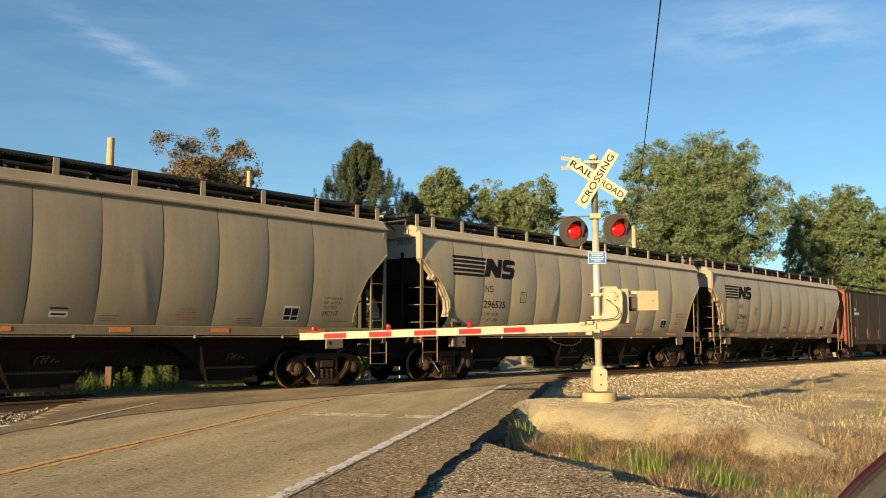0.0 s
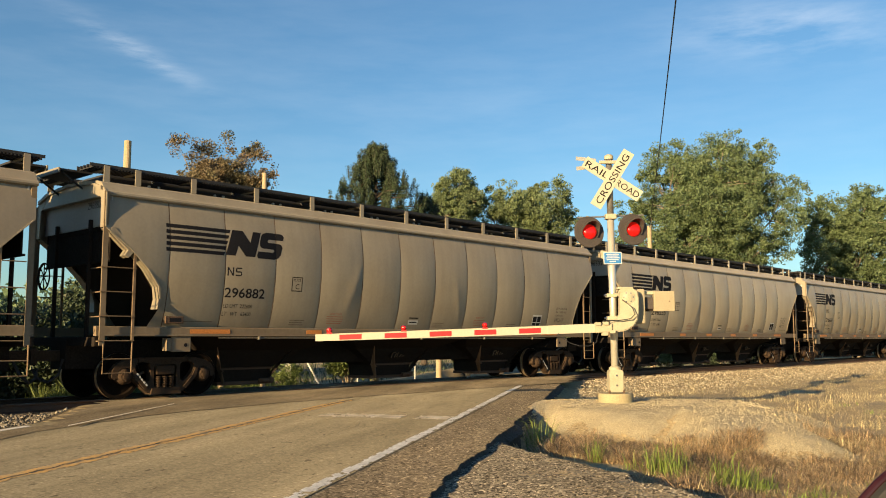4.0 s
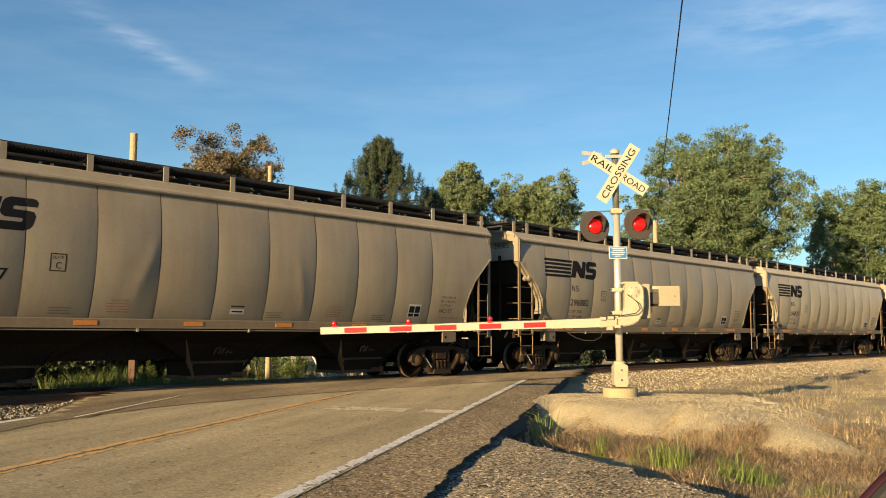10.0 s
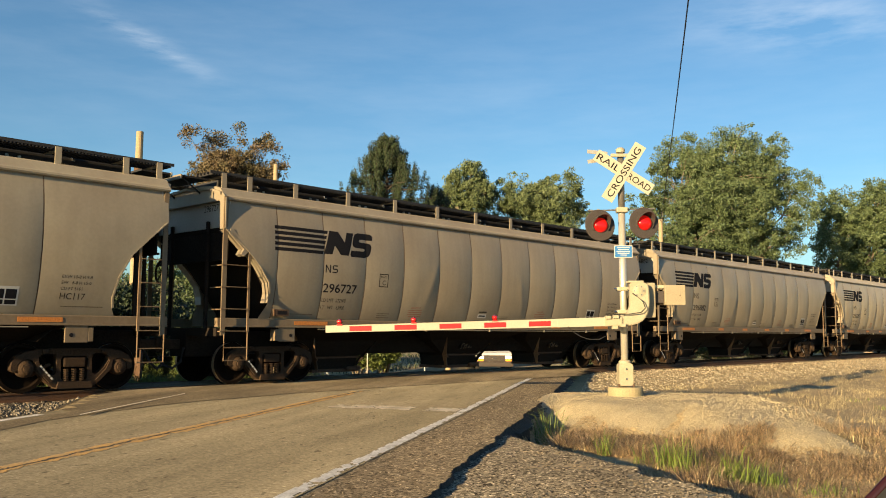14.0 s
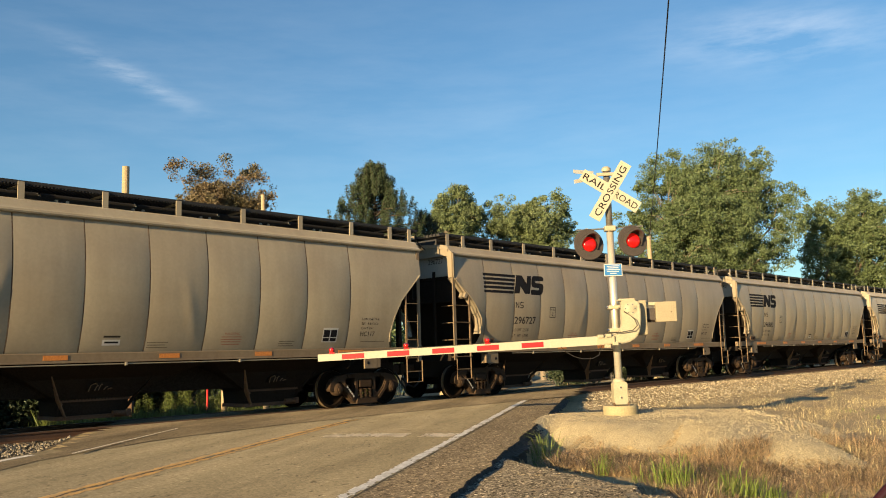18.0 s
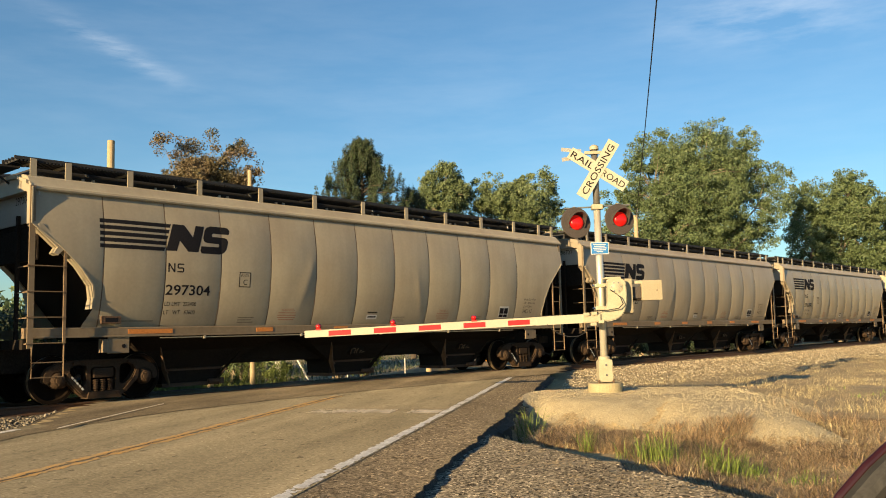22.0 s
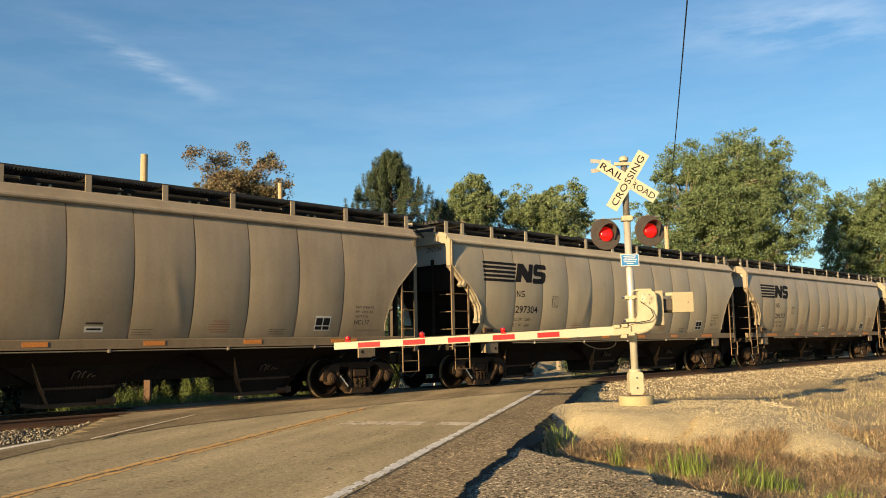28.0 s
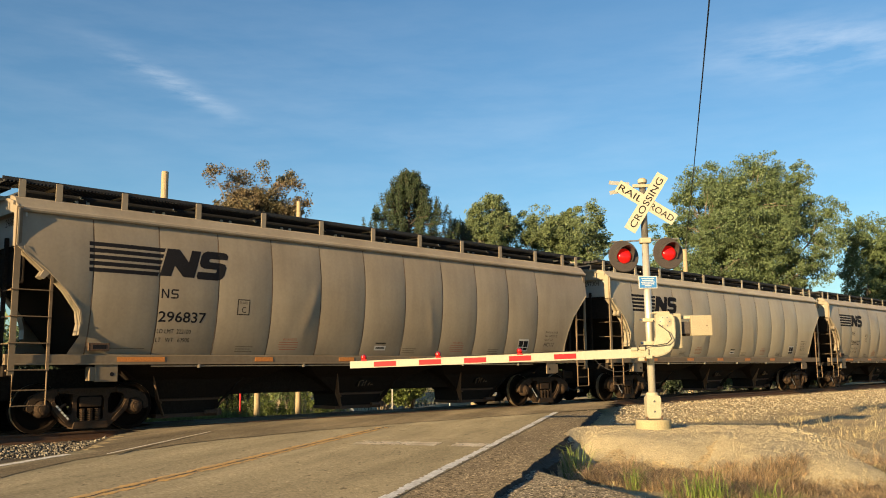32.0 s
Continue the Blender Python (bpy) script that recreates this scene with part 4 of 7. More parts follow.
def build_hopper():
    car = empty("hopper_car")
    mid = None
    for x0, x1 in zip(EDGES, EDGES[1:]):
        part("side_panel", panel_mesh(x0 + 0.011, x1 - 0.011, 1), M_CARBODY, car, shade=True)
    for x in SEAMS:
        bm = bmesh.new()
        lo = [z for z in np.linspace(1.3, 3.98, 18) if np.interp(z, *zip(*CUT_A)) < x - 0.02 and np.interp(z, *zip(*CUT_B)) > x + 0.02]
        for za, zb in zip(lo, lo[1:]):
            v = [bm.verts.new((x + dx, -side_y(z) + dy, z)) for z in (za, zb) for dx, dy in ((-0.022, 0.012), (0.0, -0.002), (0.022, 0.012))]
            bm.faces.new((v[0], v[1], v[4], v[3])), bm.faces.new((v[1], v[2], v[5], v[4]))
        part("seam", bm, M_SEAM, car)
    for x0, x1 in zip(EDGES[::3], EDGES[3::3] + [EDGES[-1]]):
        if x1 - x0 > 0.1:
            part("far_side_panel", panel_mesh(x0, x1, -1), M_CARBODY, car, shade=True)
    # roof and its rounded eaves
    prof = [(-1.50, 3.985), (-1.575, 3.99), (-1.59, 4.02), (-1.575, 4.06), (-1.53, 4.09), (-1.50, 4.12), (-1.40, 4.25), (-1.2, 4.31), (-0.6, 4.37), (0, 4.385)]
    prof = prof + [(-y, z) for y, z in prof[-2::-1]]
    part("roof", plate(bmesh.new(), prof, -0.05, 17.04, "yz"), M_CARBODY, car)
    part("hatch_trough", box_bm(0.35, 16.65, -0.62, 0.62, 4.33, 4.575, bevel=0.03), M_GRATE, car, "dark trough hatches along the roof")
    for i in range(8):
        x = 1.4 + i * 2.0
        part("hatch_latch", box_bm(x, x + 0.06, -0.66, 0.66, 4.50, 4.60, bevel=0.01), M_CHROME, car)
    # pairs of small pale blocks along the hatch trough
    for i in range(9):
        for dx in (0.88, 1.10):
            x = 0.42 + i * 1.605 + dx
            part("hatch_clamp", box_bm(x, x + 0.055, -0.70, -0.655, 4.40, 4.455, bevel=0.008), M_WHITE, car, "small pale square block")
    # running boards on brackets
    for sgn in (-1, 1):
        y0, y1 = sorted((sgn * 1.28, sgn * 0.72))
        board = part("running_board", box_bm(-0.25, 17.25, y0 - 0.015, y0 + 0.015, 4.575, 4.634), M_GRATE, car, "dark open steel grating")
        part("board_edge", box_bm(-0.25, 17.25, y1 - 0.015, y1 + 0.015, 4.55, 4.625), M_GRATE, board)
        for i in range(1, 4):
            y = y0 + (y1 - y0) * i / 4
            part("grating_rail", box_bm(-0.25, 17.25, y - 0.012, y + 0.012, 4.565, 4.615), M_GRATE, board)
        bm = bmesh.new()
        for i in range(264):
            x = -0.2 + i * 0.066
            box(bm, x, x + 0.028, y0 - 0.012, y1, 4.545, 4.612)
        tagged(part("grating", bm, M_GRATE, board), kind="stuff")
        for x in [0.09, 0.75] + [2.02 + i * 1.605 for i in range(9)] + [16.2, 16.92]:
            bm = bmesh.new()
            box(bm, x - 0.06, x + 0.06, sgn * 1.30 - 0.012, sgn * 1.30 + 0.012, 4.22, 4.61)
            box(bm, x - 0.05, x + 0.05, *sorted((sgn * 1.29, sgn * 0.75)), 4.53, 4.55)
            part("bracket", bm, M_CARBODY, car)
    # platform over each end, on slanting struts
    for end in (0, 1):
        fx = (lambda x: x) if end == 0 else (lambda x: 17.0 - x)
        x0, x1 = sorted((fx(-0.55), fx(0.12)))
        bm = box_bm(x0, x1, -0.62, 0.62, 4.53, 4.57)
        deck = part("end_platform", bm, M_GRATE, car)
        for y in (-0.55, 0.55):
            rod(bm := bmesh.new(), (fx(-0.5), y, 4.53), (fx(0.10), y, 4.12), 0.02, seg=6)
            part("strut", bm, M_GRATE, deck)
        part("platform_edge", box_bm(*sorted((fx(-0.58), fx(-0.55))), -0.64, 0.64, 4.48, 4.58), M_CARBODY, deck)
    # side sills with orange reflective strips
    for sgn in (-1, 1):
        bm = bmesh.new()
        out = [(1.505, 1.26), (1.53, 1.26), (1.53, 1.285), (1.515, 1.29), (1.515, 1.43), (1.49, 1.45), (1.40, 1.45), (1.40, 1.26)]
        plate(bm, [(sgn * y, z) for y, z in out], -0.1, 17.1, "yz")
        sill = part("side_sill", bm, M_SILL, car)
        if sgn < 0:
            for x, w in ((1.9, 0.97), (4.95, 0.45), (7.23, 0.45), (9.52, 0.45), (11.81, 0.45), (14.2, 0.8)):
                part("reflector_strip", box_bm(x, x + w, -1.523, -1.5165, 1.315, 1.405), M_ORANGE, sill)
            rod(bm := bmesh.new(), (2.6, -1.50, 1.225), (14.4, -1.50, 1.225), 0.014, seg=6)
            part("train_line_pipe", bm, M_CARBODY, sill)
            for x in (3.6, 6.2, 8.8, 11.4, 13.7):
                part("pipe_clamp", box_bm(x, x + 0.05, -1.53, -1.48, 1.19, 1.26, bevel=0.008), M_CARBODY, sill)
    # ends
    for end in (0, 1):
        fx = (lambda x: x) if end == 0 else (lambda x: 17.0 - x)
        out = [(-1.5, 3.43), (1.5, 3.43), (1.53, 3.95), (1.46, 4.15), (1.0, 4.30), (0, 4.36), (-1.0, 4.30), (-1.46, 4.15), (-1.53, 3.95)]
        part("end_sheet", plate(bmesh.new(), out, *sorted((fx(0.10), fx(0.13))), "yz"), M_CAREND, car, "cleaner pale grey end sheet, sky light put into its colour")
        # plate, lip and slope sheet are near-black for the shade below the end
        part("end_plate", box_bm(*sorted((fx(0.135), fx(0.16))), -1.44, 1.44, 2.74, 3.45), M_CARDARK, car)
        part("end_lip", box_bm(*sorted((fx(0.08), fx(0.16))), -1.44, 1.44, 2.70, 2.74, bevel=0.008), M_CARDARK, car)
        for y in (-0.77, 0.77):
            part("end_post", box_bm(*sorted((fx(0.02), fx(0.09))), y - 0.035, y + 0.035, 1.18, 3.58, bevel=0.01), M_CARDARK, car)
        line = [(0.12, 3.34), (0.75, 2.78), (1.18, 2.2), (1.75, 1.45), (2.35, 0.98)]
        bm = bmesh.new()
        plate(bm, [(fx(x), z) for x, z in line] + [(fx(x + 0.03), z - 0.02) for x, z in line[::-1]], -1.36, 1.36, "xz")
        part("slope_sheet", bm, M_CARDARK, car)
        # roof cap and corner flanges
        out = [(-1.46, 4.10), (-1.0, 4.25), (0, 4.32), (1.0, 4.25), (1.46, 4.10), (1.46, 4.17), (1.0, 4.30), (0, 4.38), (-1.0, 4.30), (-1.46, 4.17)]
        part("roof_cap", plate(bmesh.new(), out, *sorted((fx(-0.10), fx(0.10))), "yz"), M_CARBODY, car)
        for sgn in (-1, 1):
            if not end:
                out = [(sgn * y, z) for y, z in ((1.63, 3.36), (1.63, 4.02), (1.50, 4.13), (1.30, 4.20), (1.14, 4.10), (1.22, 4.06), (1.40, 3.95), (1.42, 3.36))]
                part("corner_flange", plate(bmesh.new(), out, *sorted((fx(-0.055), fx(-0.03))), "yz"), M_CARBODY, car)
                bm = bmesh.new()
                box(bm, *sorted((fx(-0.075), fx(0.03))), *sorted((sgn * 1.575, sgn * 1.605)), 1.08, 4.06)
                part("corner_post", bm, M_SILL, car)
            else:
                part("corner_post", box_bm(16.93, 17.03, *sorted((sgn * 1.52, sgn * 1.55)), 1.08, 4.0), M_SILL, car)
            # flange along the cut edge of the side sheet
            cut = CUT_A if end == 0 else CUT_B
            rows = [(x, z) for z, x in cut if z <= 3.34]
            bm = bmesh.new()
            off = -0.035 if end == 0 else 0.035
            for (xa, za), (xb, zb) in zip(rows[2:], rows[3:]):
                o = [bm.verts.new((x + d, sgn * (side_y(z) + e), z)) for x, z in ((xa, za), (xb, zb)) for d, e in ((0, 0.03), (off, 0.03), (off, -0.24 if end == 0 else -0.09), (0, -0.24 if end == 0 else -0.09))]
                for i in range(4):
                    bm.faces.new((o[i], o[(i + 1) % 4], o[4 + (i + 1) % 4], o[4 + i]))
            bmesh.ops.recalc_face_normals(bm, faces=bm.faces[:])
            part("edge_flange", bm, M_CARBODY, car)
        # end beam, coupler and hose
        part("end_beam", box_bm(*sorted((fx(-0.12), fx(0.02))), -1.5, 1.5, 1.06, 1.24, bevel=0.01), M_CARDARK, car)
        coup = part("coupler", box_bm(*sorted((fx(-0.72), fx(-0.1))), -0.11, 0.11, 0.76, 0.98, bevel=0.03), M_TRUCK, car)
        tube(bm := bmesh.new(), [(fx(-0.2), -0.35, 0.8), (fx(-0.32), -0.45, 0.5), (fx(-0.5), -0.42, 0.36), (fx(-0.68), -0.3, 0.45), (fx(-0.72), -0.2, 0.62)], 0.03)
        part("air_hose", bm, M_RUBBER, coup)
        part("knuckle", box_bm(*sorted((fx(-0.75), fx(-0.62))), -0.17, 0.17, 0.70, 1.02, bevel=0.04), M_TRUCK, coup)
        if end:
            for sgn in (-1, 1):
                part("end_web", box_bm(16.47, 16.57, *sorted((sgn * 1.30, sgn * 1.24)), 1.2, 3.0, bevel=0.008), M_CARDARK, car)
        else:
            # stepped bracket where the ladder meets the cut edge, and the rungs across the end
            plate(bm := bmesh.new(), [(0.08, 3.36), (0.14, 3.36), (0.53, 3.01), (0.57, 2.93), (0.44, 2.79), (0.36, 2.83), (0.43, 2.94), (0.06, 3.25)], -1.635, -1.40)
            part("corner_bracket", bm, M_CARBODY, car)
            for z in (1.17, 1.64, 2.11, 2.58):
                rod(bm := bmesh.new(), (-0.085, -1.62, z - 0.01), (-0.085, -1.17, z - 0.01), 0.012, seg=8)
                part("end_rung", bm, M_BRACKET, car)
        # jacking pad
        bm = box_bm(*sorted((fx(1.50), fx(1.94))), -1.50, -1.46, 0.94, 1.27, bevel=0.012)
        pad = part("jacking_pad", bm, M_SILL, car)
        lathe(bm := bmesh.new(), [(0.04, -1.505), (0.04, -1.495)], "y", 14, (fx(1.82), 0, 1.08))
        part("pad_hole", bm, M_BLACK, pad)
        part("pad_lip", box_bm(*sorted((fx(1.40), fx(1.50))), -1.50, -1.30, 0.96, 1.22, bevel=0.01), M_SILL, pad)
    ladder(car, 0.0, 0.58, -1.62, 1.16, 3.0, [1.17, 1.64, 2.11, 2.58], 0.55)
    ladder(car, 16.98, 16.42, -1.62, 1.16, 2.95, [1.17, 1.64, 2.11, 2.58], 0.55)
    ladder(car, 0.0, 0.58, 1.62, 1.16, 3.0, [1.17, 1.64, 2.11, 2.58], 0.55)
    # hand brake wheel and gear on the left end
    lathe(bm := bmesh.new(), [(0.26, -0.20), (0.29, -0.21), (0.29, -0.18), (0.26, -0.17), (0.26, -0.20)], "x", 24, (0, 0.75, 2.5), caps=False)
    for i in range(4):
        a = i * math.pi / 4
        rod(bm, (-0.19, 0.75 + math.cos(a) * 0.27, 2.5 + math.sin(a) * 0.27), (-0.19, 0.75 - math.cos(a) * 0.27, 2.5 - math.sin(a) * 0.27), 0.012, seg=6)
    part("brake_wheel", bm, M_CARDARK, car)
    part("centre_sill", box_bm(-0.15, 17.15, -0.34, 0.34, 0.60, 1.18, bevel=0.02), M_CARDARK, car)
    # three discharge bays, the shade under the car put into their dark colour
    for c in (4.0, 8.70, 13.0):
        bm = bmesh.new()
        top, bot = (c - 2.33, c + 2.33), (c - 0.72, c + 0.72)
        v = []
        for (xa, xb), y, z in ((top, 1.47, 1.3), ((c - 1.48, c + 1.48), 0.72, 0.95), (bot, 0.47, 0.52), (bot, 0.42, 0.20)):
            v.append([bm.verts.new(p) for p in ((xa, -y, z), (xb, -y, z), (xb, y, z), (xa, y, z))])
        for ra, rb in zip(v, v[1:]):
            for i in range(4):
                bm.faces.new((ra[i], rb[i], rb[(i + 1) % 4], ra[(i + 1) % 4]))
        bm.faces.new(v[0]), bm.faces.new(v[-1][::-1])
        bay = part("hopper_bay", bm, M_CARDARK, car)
        part("outlet_frame", box_bm(c - 0.74, c + 0.74, -0.46, 0.46, 0.15, 0.23, bevel=0.01), M_RUST, bay)
        bm = box_bm(c - 0.74, c + 0.74, -0.52, -0.44, 0.50, 0.535)
        for i in range(22):
            x = c - 0.72 + i * 0.0685
            box(bm, x - 0.012, x + 0.012, -0.53, -0.44, 0.536, 0.555)
        part("rivet_flange", bm, M_RUST, bay)
        # left gusset coloured pale for the sun on it, right one dark for shade
        for x, m in ((c - 0.77, M_SUNRUST), (c + 0.74, M_CARDARK)):
            plate(bm := bmesh.new(), [(-0.42, 0.16), (-0.52, 0.22), (-0.62, 0.45), (-0.70, 0.47), (-0.70, 0.495), (-0.65, 0.52), (-0.96, 1.02), (-0.50, 0.53)], x, x + 0.022, "yz")
            for v in bm.verts:
                v.co.x += (0.6 if x > c else -0.6) * (v.co.z - 0.5)
            part("gusset", bm, m, bay)
        rod(bm := bmesh.new(), (c + 0.35, -0.54, 0.24), (c + 0.66, -0.54, 0.24), 0.05, seg=10)
        box(bm, c + 0.62, c + 0.72, -0.60, -0.48, 0.17, 0.31, bevel=0.01)
        part("gate_capstan", bm, M_RUST, bay)
        if c < 5:
            continue
        # toggle plate with its bent links, on the bay's side
        link = part("gate_linkage", plate(bmesh.new(), [(c - 0.24, 0.70), (c + 0.20, 0.73), (c + 0.26, 0.86), (c - 0.08, 0.87), (c - 0.20, 0.82)], -0.72, -0.60), M_CARDARK, bay)
        for dx, w, h in ((-0.22, 0.15, 0.15), (-0.10, 0.05, 0.10), (-0.02, 0.06, 0.12), (0.09, 0.05, 0.06), (0.17, 0.06, 0.02)):
            x, z = c + dx, 0.715 + 0.25 * dx * 0.3
            bm = bmesh.new()
            tube(bm, [(x - 0.03, -0.735, z), (x + 0.01, -0.745, z + h * 0.8), (x + w * 0.7, -0.745, z + h), (x + w, -0.735, z + h * 0.9)], 0.010, 6)
            part("link", bm, M_BRACKET, link)
    # card holders and stencils
    bm = box_bm(1.36, 1.74, -1.53, -1.44, 1.52, 1.665, bevel=0.008)
    holder = part("card_holder", bm, M_RUST, car)
    part("card_slot", box_bm(1.42, 1.68, -1.534, -1.531, 1.55, 1.63), M_BLACK, holder)
    me = bar_mesh(0.46, 0.34, M_WHITE)
    sticker = part("white_label", lay_on_side(me, 13.74, 1.60), M_WHITE, car)
    for i in range(2):
        for j in range(2):
            part("black_square", lay_on_side(bar_mesh(0.19, 0.17 if j else 0.08, M_BLACK), 13.765 + i * 0.215, 1.62 + j * 0.10, 0.0028), M_BLACK, sticker)
    plaque = part("white_label", lay_on_side(bar_mesh(0.36, 0.11, M_WHITE), 8.36, 1.58), M_WHITE, car)
    part("label_bar", lay_on_side(bar_mesh(0.28, 0.035, M_BLACK), 8.40, 1.62, 0.0028), M_BLACK, plaque)
    part("stencil_bar", lay_on_side(bar_mesh(0.34, 0.035, M_STENCIL), 8.37, 1.73), M_STENCIL, car)
    for x in (5.45, 10.85):
        characters(lay_on_side(letters("WARNING", 0.06, M_WARN, 0.92), x + 0.20, 1.77), car, M_WARN)
        for i, w in enumerate((0.50, 0.52, 0.50, 0.44)):
            part("red_stencil_bar", lay_on_side(bar_mesh(w, 0.018, M_WARN), x + 0.38 - w / 2, 1.725 - i * 0.052), M_WARN, car)
    for x, w in ((4.50, 0.42), (9.3, 0.44), (12.5, 0.44), (1.78, 0.7)):
        for i in range(3 if x > 3 else 1):
            part("stencil_bar", lay_on_side(bar_mesh(w * (1 - 0.12 * (i % 2)), 0.018, M_FAINT), x, 1.62 - i * 0.050 - (0.06 if x < 3 else 0)), M_FAINT, car)
    # clearance figures near the right end
    for body, z, h, x in (("EXW 10-8 H 9-8", 2.13, 0.058, 14.93), ("EW   8-8 H 15-0", 2.02, 0.058, 14.93), ("CU FT 5161", 1.91, 0.058, 14.93), ("HC117", 1.74, 0.115, 14.93)):
        characters(lay_on_side(letters(body, h, M_STENCIL, 1.0), x, z), car, M_STENCIL)
    part("stencil_bar", lay_on_side(bar_mesh(0.8, 0.018, M_FAINT), 14.98, 1.60), M_STENCIL, car)
    # plate box
    fr = part("plate_frame", lay_on_side(bar_mesh(0.30, 0.02, M_STENCIL), 4.42, 2.29), M_STENCIL, car)
    part("frame_bar", lay_on_side(bar_mesh(0.30, 0.02, M_STENCIL), 4.42, 2.60), M_STENCIL, fr)
    for x in (4.42, 4.70):
        part("frame_bar", lay_on_side(bar_mesh(0.02, 0.33, M_STENCIL), x, 2.29), M_STENCIL, fr)
    characters(lay_on_side(letters("PLATE", 0.055, M_STENCIL, 0.9), 4.47, 2.52), fr, M_STENCIL)
    characters(lay_on_side(letters("C", 0.12, M_STENCIL, 1.0), 4.53, 2.34), fr, M_STENCIL)
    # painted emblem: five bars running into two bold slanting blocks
    for i in range(5):
        z = 2.985 + i * 0.123
        part("emblem_bar", lay_on_side(bar_mesh(1.36 + 0.035 * i, 0.078, M_BLACK, 0.03), 1.24, z), M_BLACK, car)
    for outline in ([(2.64, 3.00), (2.88, 3.00), (2.955, 3.22), (3.14, 3.00), (3.38, 3.00), (3.55, 3.56), (3.34, 3.56), (3.26, 3.31), (3.07, 3.56), (2.81, 3.56)],):
        part("emblem_block", emblem(outline), M_BLACK, car)
    ess = ((0.04, -0.02), (0.50, -0.02), (0.60, 0.02), (0.64, 0.09), (0.64, 0.26), (0.59, 0.33), (0.50, 0.35), (0.22, 0.355), (0.20, 0.39), (0.22, 0.425), (0.62, 0.425), (0.62, 0.51), (0.57, 0.56), (0.50, 0.58), (0.12, 0.58), (0.03, 0.54), (0, 0.48), (0, 0.31), (0.04, 0.24), (0.12, 0.21), (0.42, 0.205), (0.44, 0.17), (0.42, 0.135), (0, 0.135), (0, 0.04))
    part("emblem_block", emblem([(3.42 + x + 0.28 * z, 3.0 + z) for x, z in ess]), M_BLACK, car)
    running_gear(car, (1.62, 15.45))
    return car


def emblem(outline):
    """A flat painted shape, cut fine enough to follow the side."""
    tris = [[Vector((*outline[c], 0)) for c in tri] for tri in geometry.tessellate_polygon([[Vector((*p, 0)) for p in outline]])]
    for _ in range(3):
        tris = [q for a, b, c in tris for d, e, f in (((a + b) / 2, (b + c) / 2, (c + a) / 2),) for q in ((a, d, f), (d, b, e), (f, e, c), (d, e, f))]
    v = [p for tri in tris for p in tri]
    me = mesh_of("emblem_block", v, [(3 * i, 3 * i + 1, 3 * i + 2) for i in range(len(tris))], M_BLACK)
    me.materials.clear()
    me.materials.append(M_BLACK)
    return lay_on_side(me, 0, 0)


M_FAINT = material("faded_stencil", (0.15, 0.122, 0.085), 0.7, scale=9, fine=60, spread=0.4, bump=0.0)
M_STENCIL = material("dark_stencil", (0.036, 0.031, 0.026), 0.8, scale=6, fine=40, spread=0.2, bump=0.0, spec=0.1)
hopper = tagged(build_hopper(), "weathered grey covered hopper car in a slow train", "railway car", "train")


def travelled(t):
    """How far the train has come, in metres along the track."""
    return 17.06417 + t * (2.298547 + t * (-0.01126898 + t * (-1.282921e-4 + t * 3.749218e-6)))


def car_pose(k, t):
    p = on_track(travelled(t) + k * CAR)
    return pose(p.x, p.y, 0, 0, 0, TURN)


NUMBERS = {1: ("296661", "222100", "63900"), 0: ("296535", "222000", "63800"), -1: ("296882", "222600", "63400"), -2: ("296727", "222100", "63900"), -3: ("297304", "222400", "63600"), -4: ("296837", "222100", "63900"), -5: ("", "", "")}
cars = [(1, hopper)] + [(k, copy_thing(hopper, pose(0, 0, 0))) for k in (0, -1, -2, -3, -4, -5)]
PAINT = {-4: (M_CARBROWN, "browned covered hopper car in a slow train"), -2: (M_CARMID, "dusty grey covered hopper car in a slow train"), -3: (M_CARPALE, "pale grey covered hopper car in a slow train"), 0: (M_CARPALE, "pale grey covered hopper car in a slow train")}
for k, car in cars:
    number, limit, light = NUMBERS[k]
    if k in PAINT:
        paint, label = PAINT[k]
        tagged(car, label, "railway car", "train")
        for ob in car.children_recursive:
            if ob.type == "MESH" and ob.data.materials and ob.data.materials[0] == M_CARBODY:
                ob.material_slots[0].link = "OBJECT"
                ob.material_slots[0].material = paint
    for outline in (((0, 0), (0.03, 0), (0.03, 0.14), (0.125, 0), (0.155, 0), (0.155, 0.185), (0.125, 0.185), (0.125, 0.045), (0.03, 0.185), (0, 0.185)),
                    ((0.20, 0), (0.33, 0), (0.355, 0.025), (0.355, 0.08), (0.33, 0.105), (0.232, 0.105), (0.232, 0.157), (0.355, 0.157), (0.355, 0.185), (0.225, 0.185), (0.20, 0.16), (0.20, 0.10), (0.225, 0.077), (0.325, 0.077), (0.325, 0.028), (0.20, 0.028))):
        part("mark", emblem([(2.70 + x, 2.56 + z) for x, z in outline]), M_BLACK, car)
    if number:
        characters(lay_on_side(letters(number, 0.215, M_BLACK, 1.19, 0.012), 2.67, 2.09), car, M_BLACK)
        for body, z in (("LD LMT  " + limit, 1.87), ("LT   WT   " + light, 1.70)):
            characters(lay_on_side(letters(body, 0.085, M_STENCIL, 0.87), 2.68, z), car, M_STENCIL)
        for body, y, z in ((number, -0.52, 3.80), ("NS", -0.70, 4.01)):
            characters(letters(body, 0.15, M_STENCIL), car, M_STENCIL, Matrix(((0, 0, -1, 0.096), (-1, 0, 0, y), (0, 1, 0, z), (0, 0, 0, 1))))


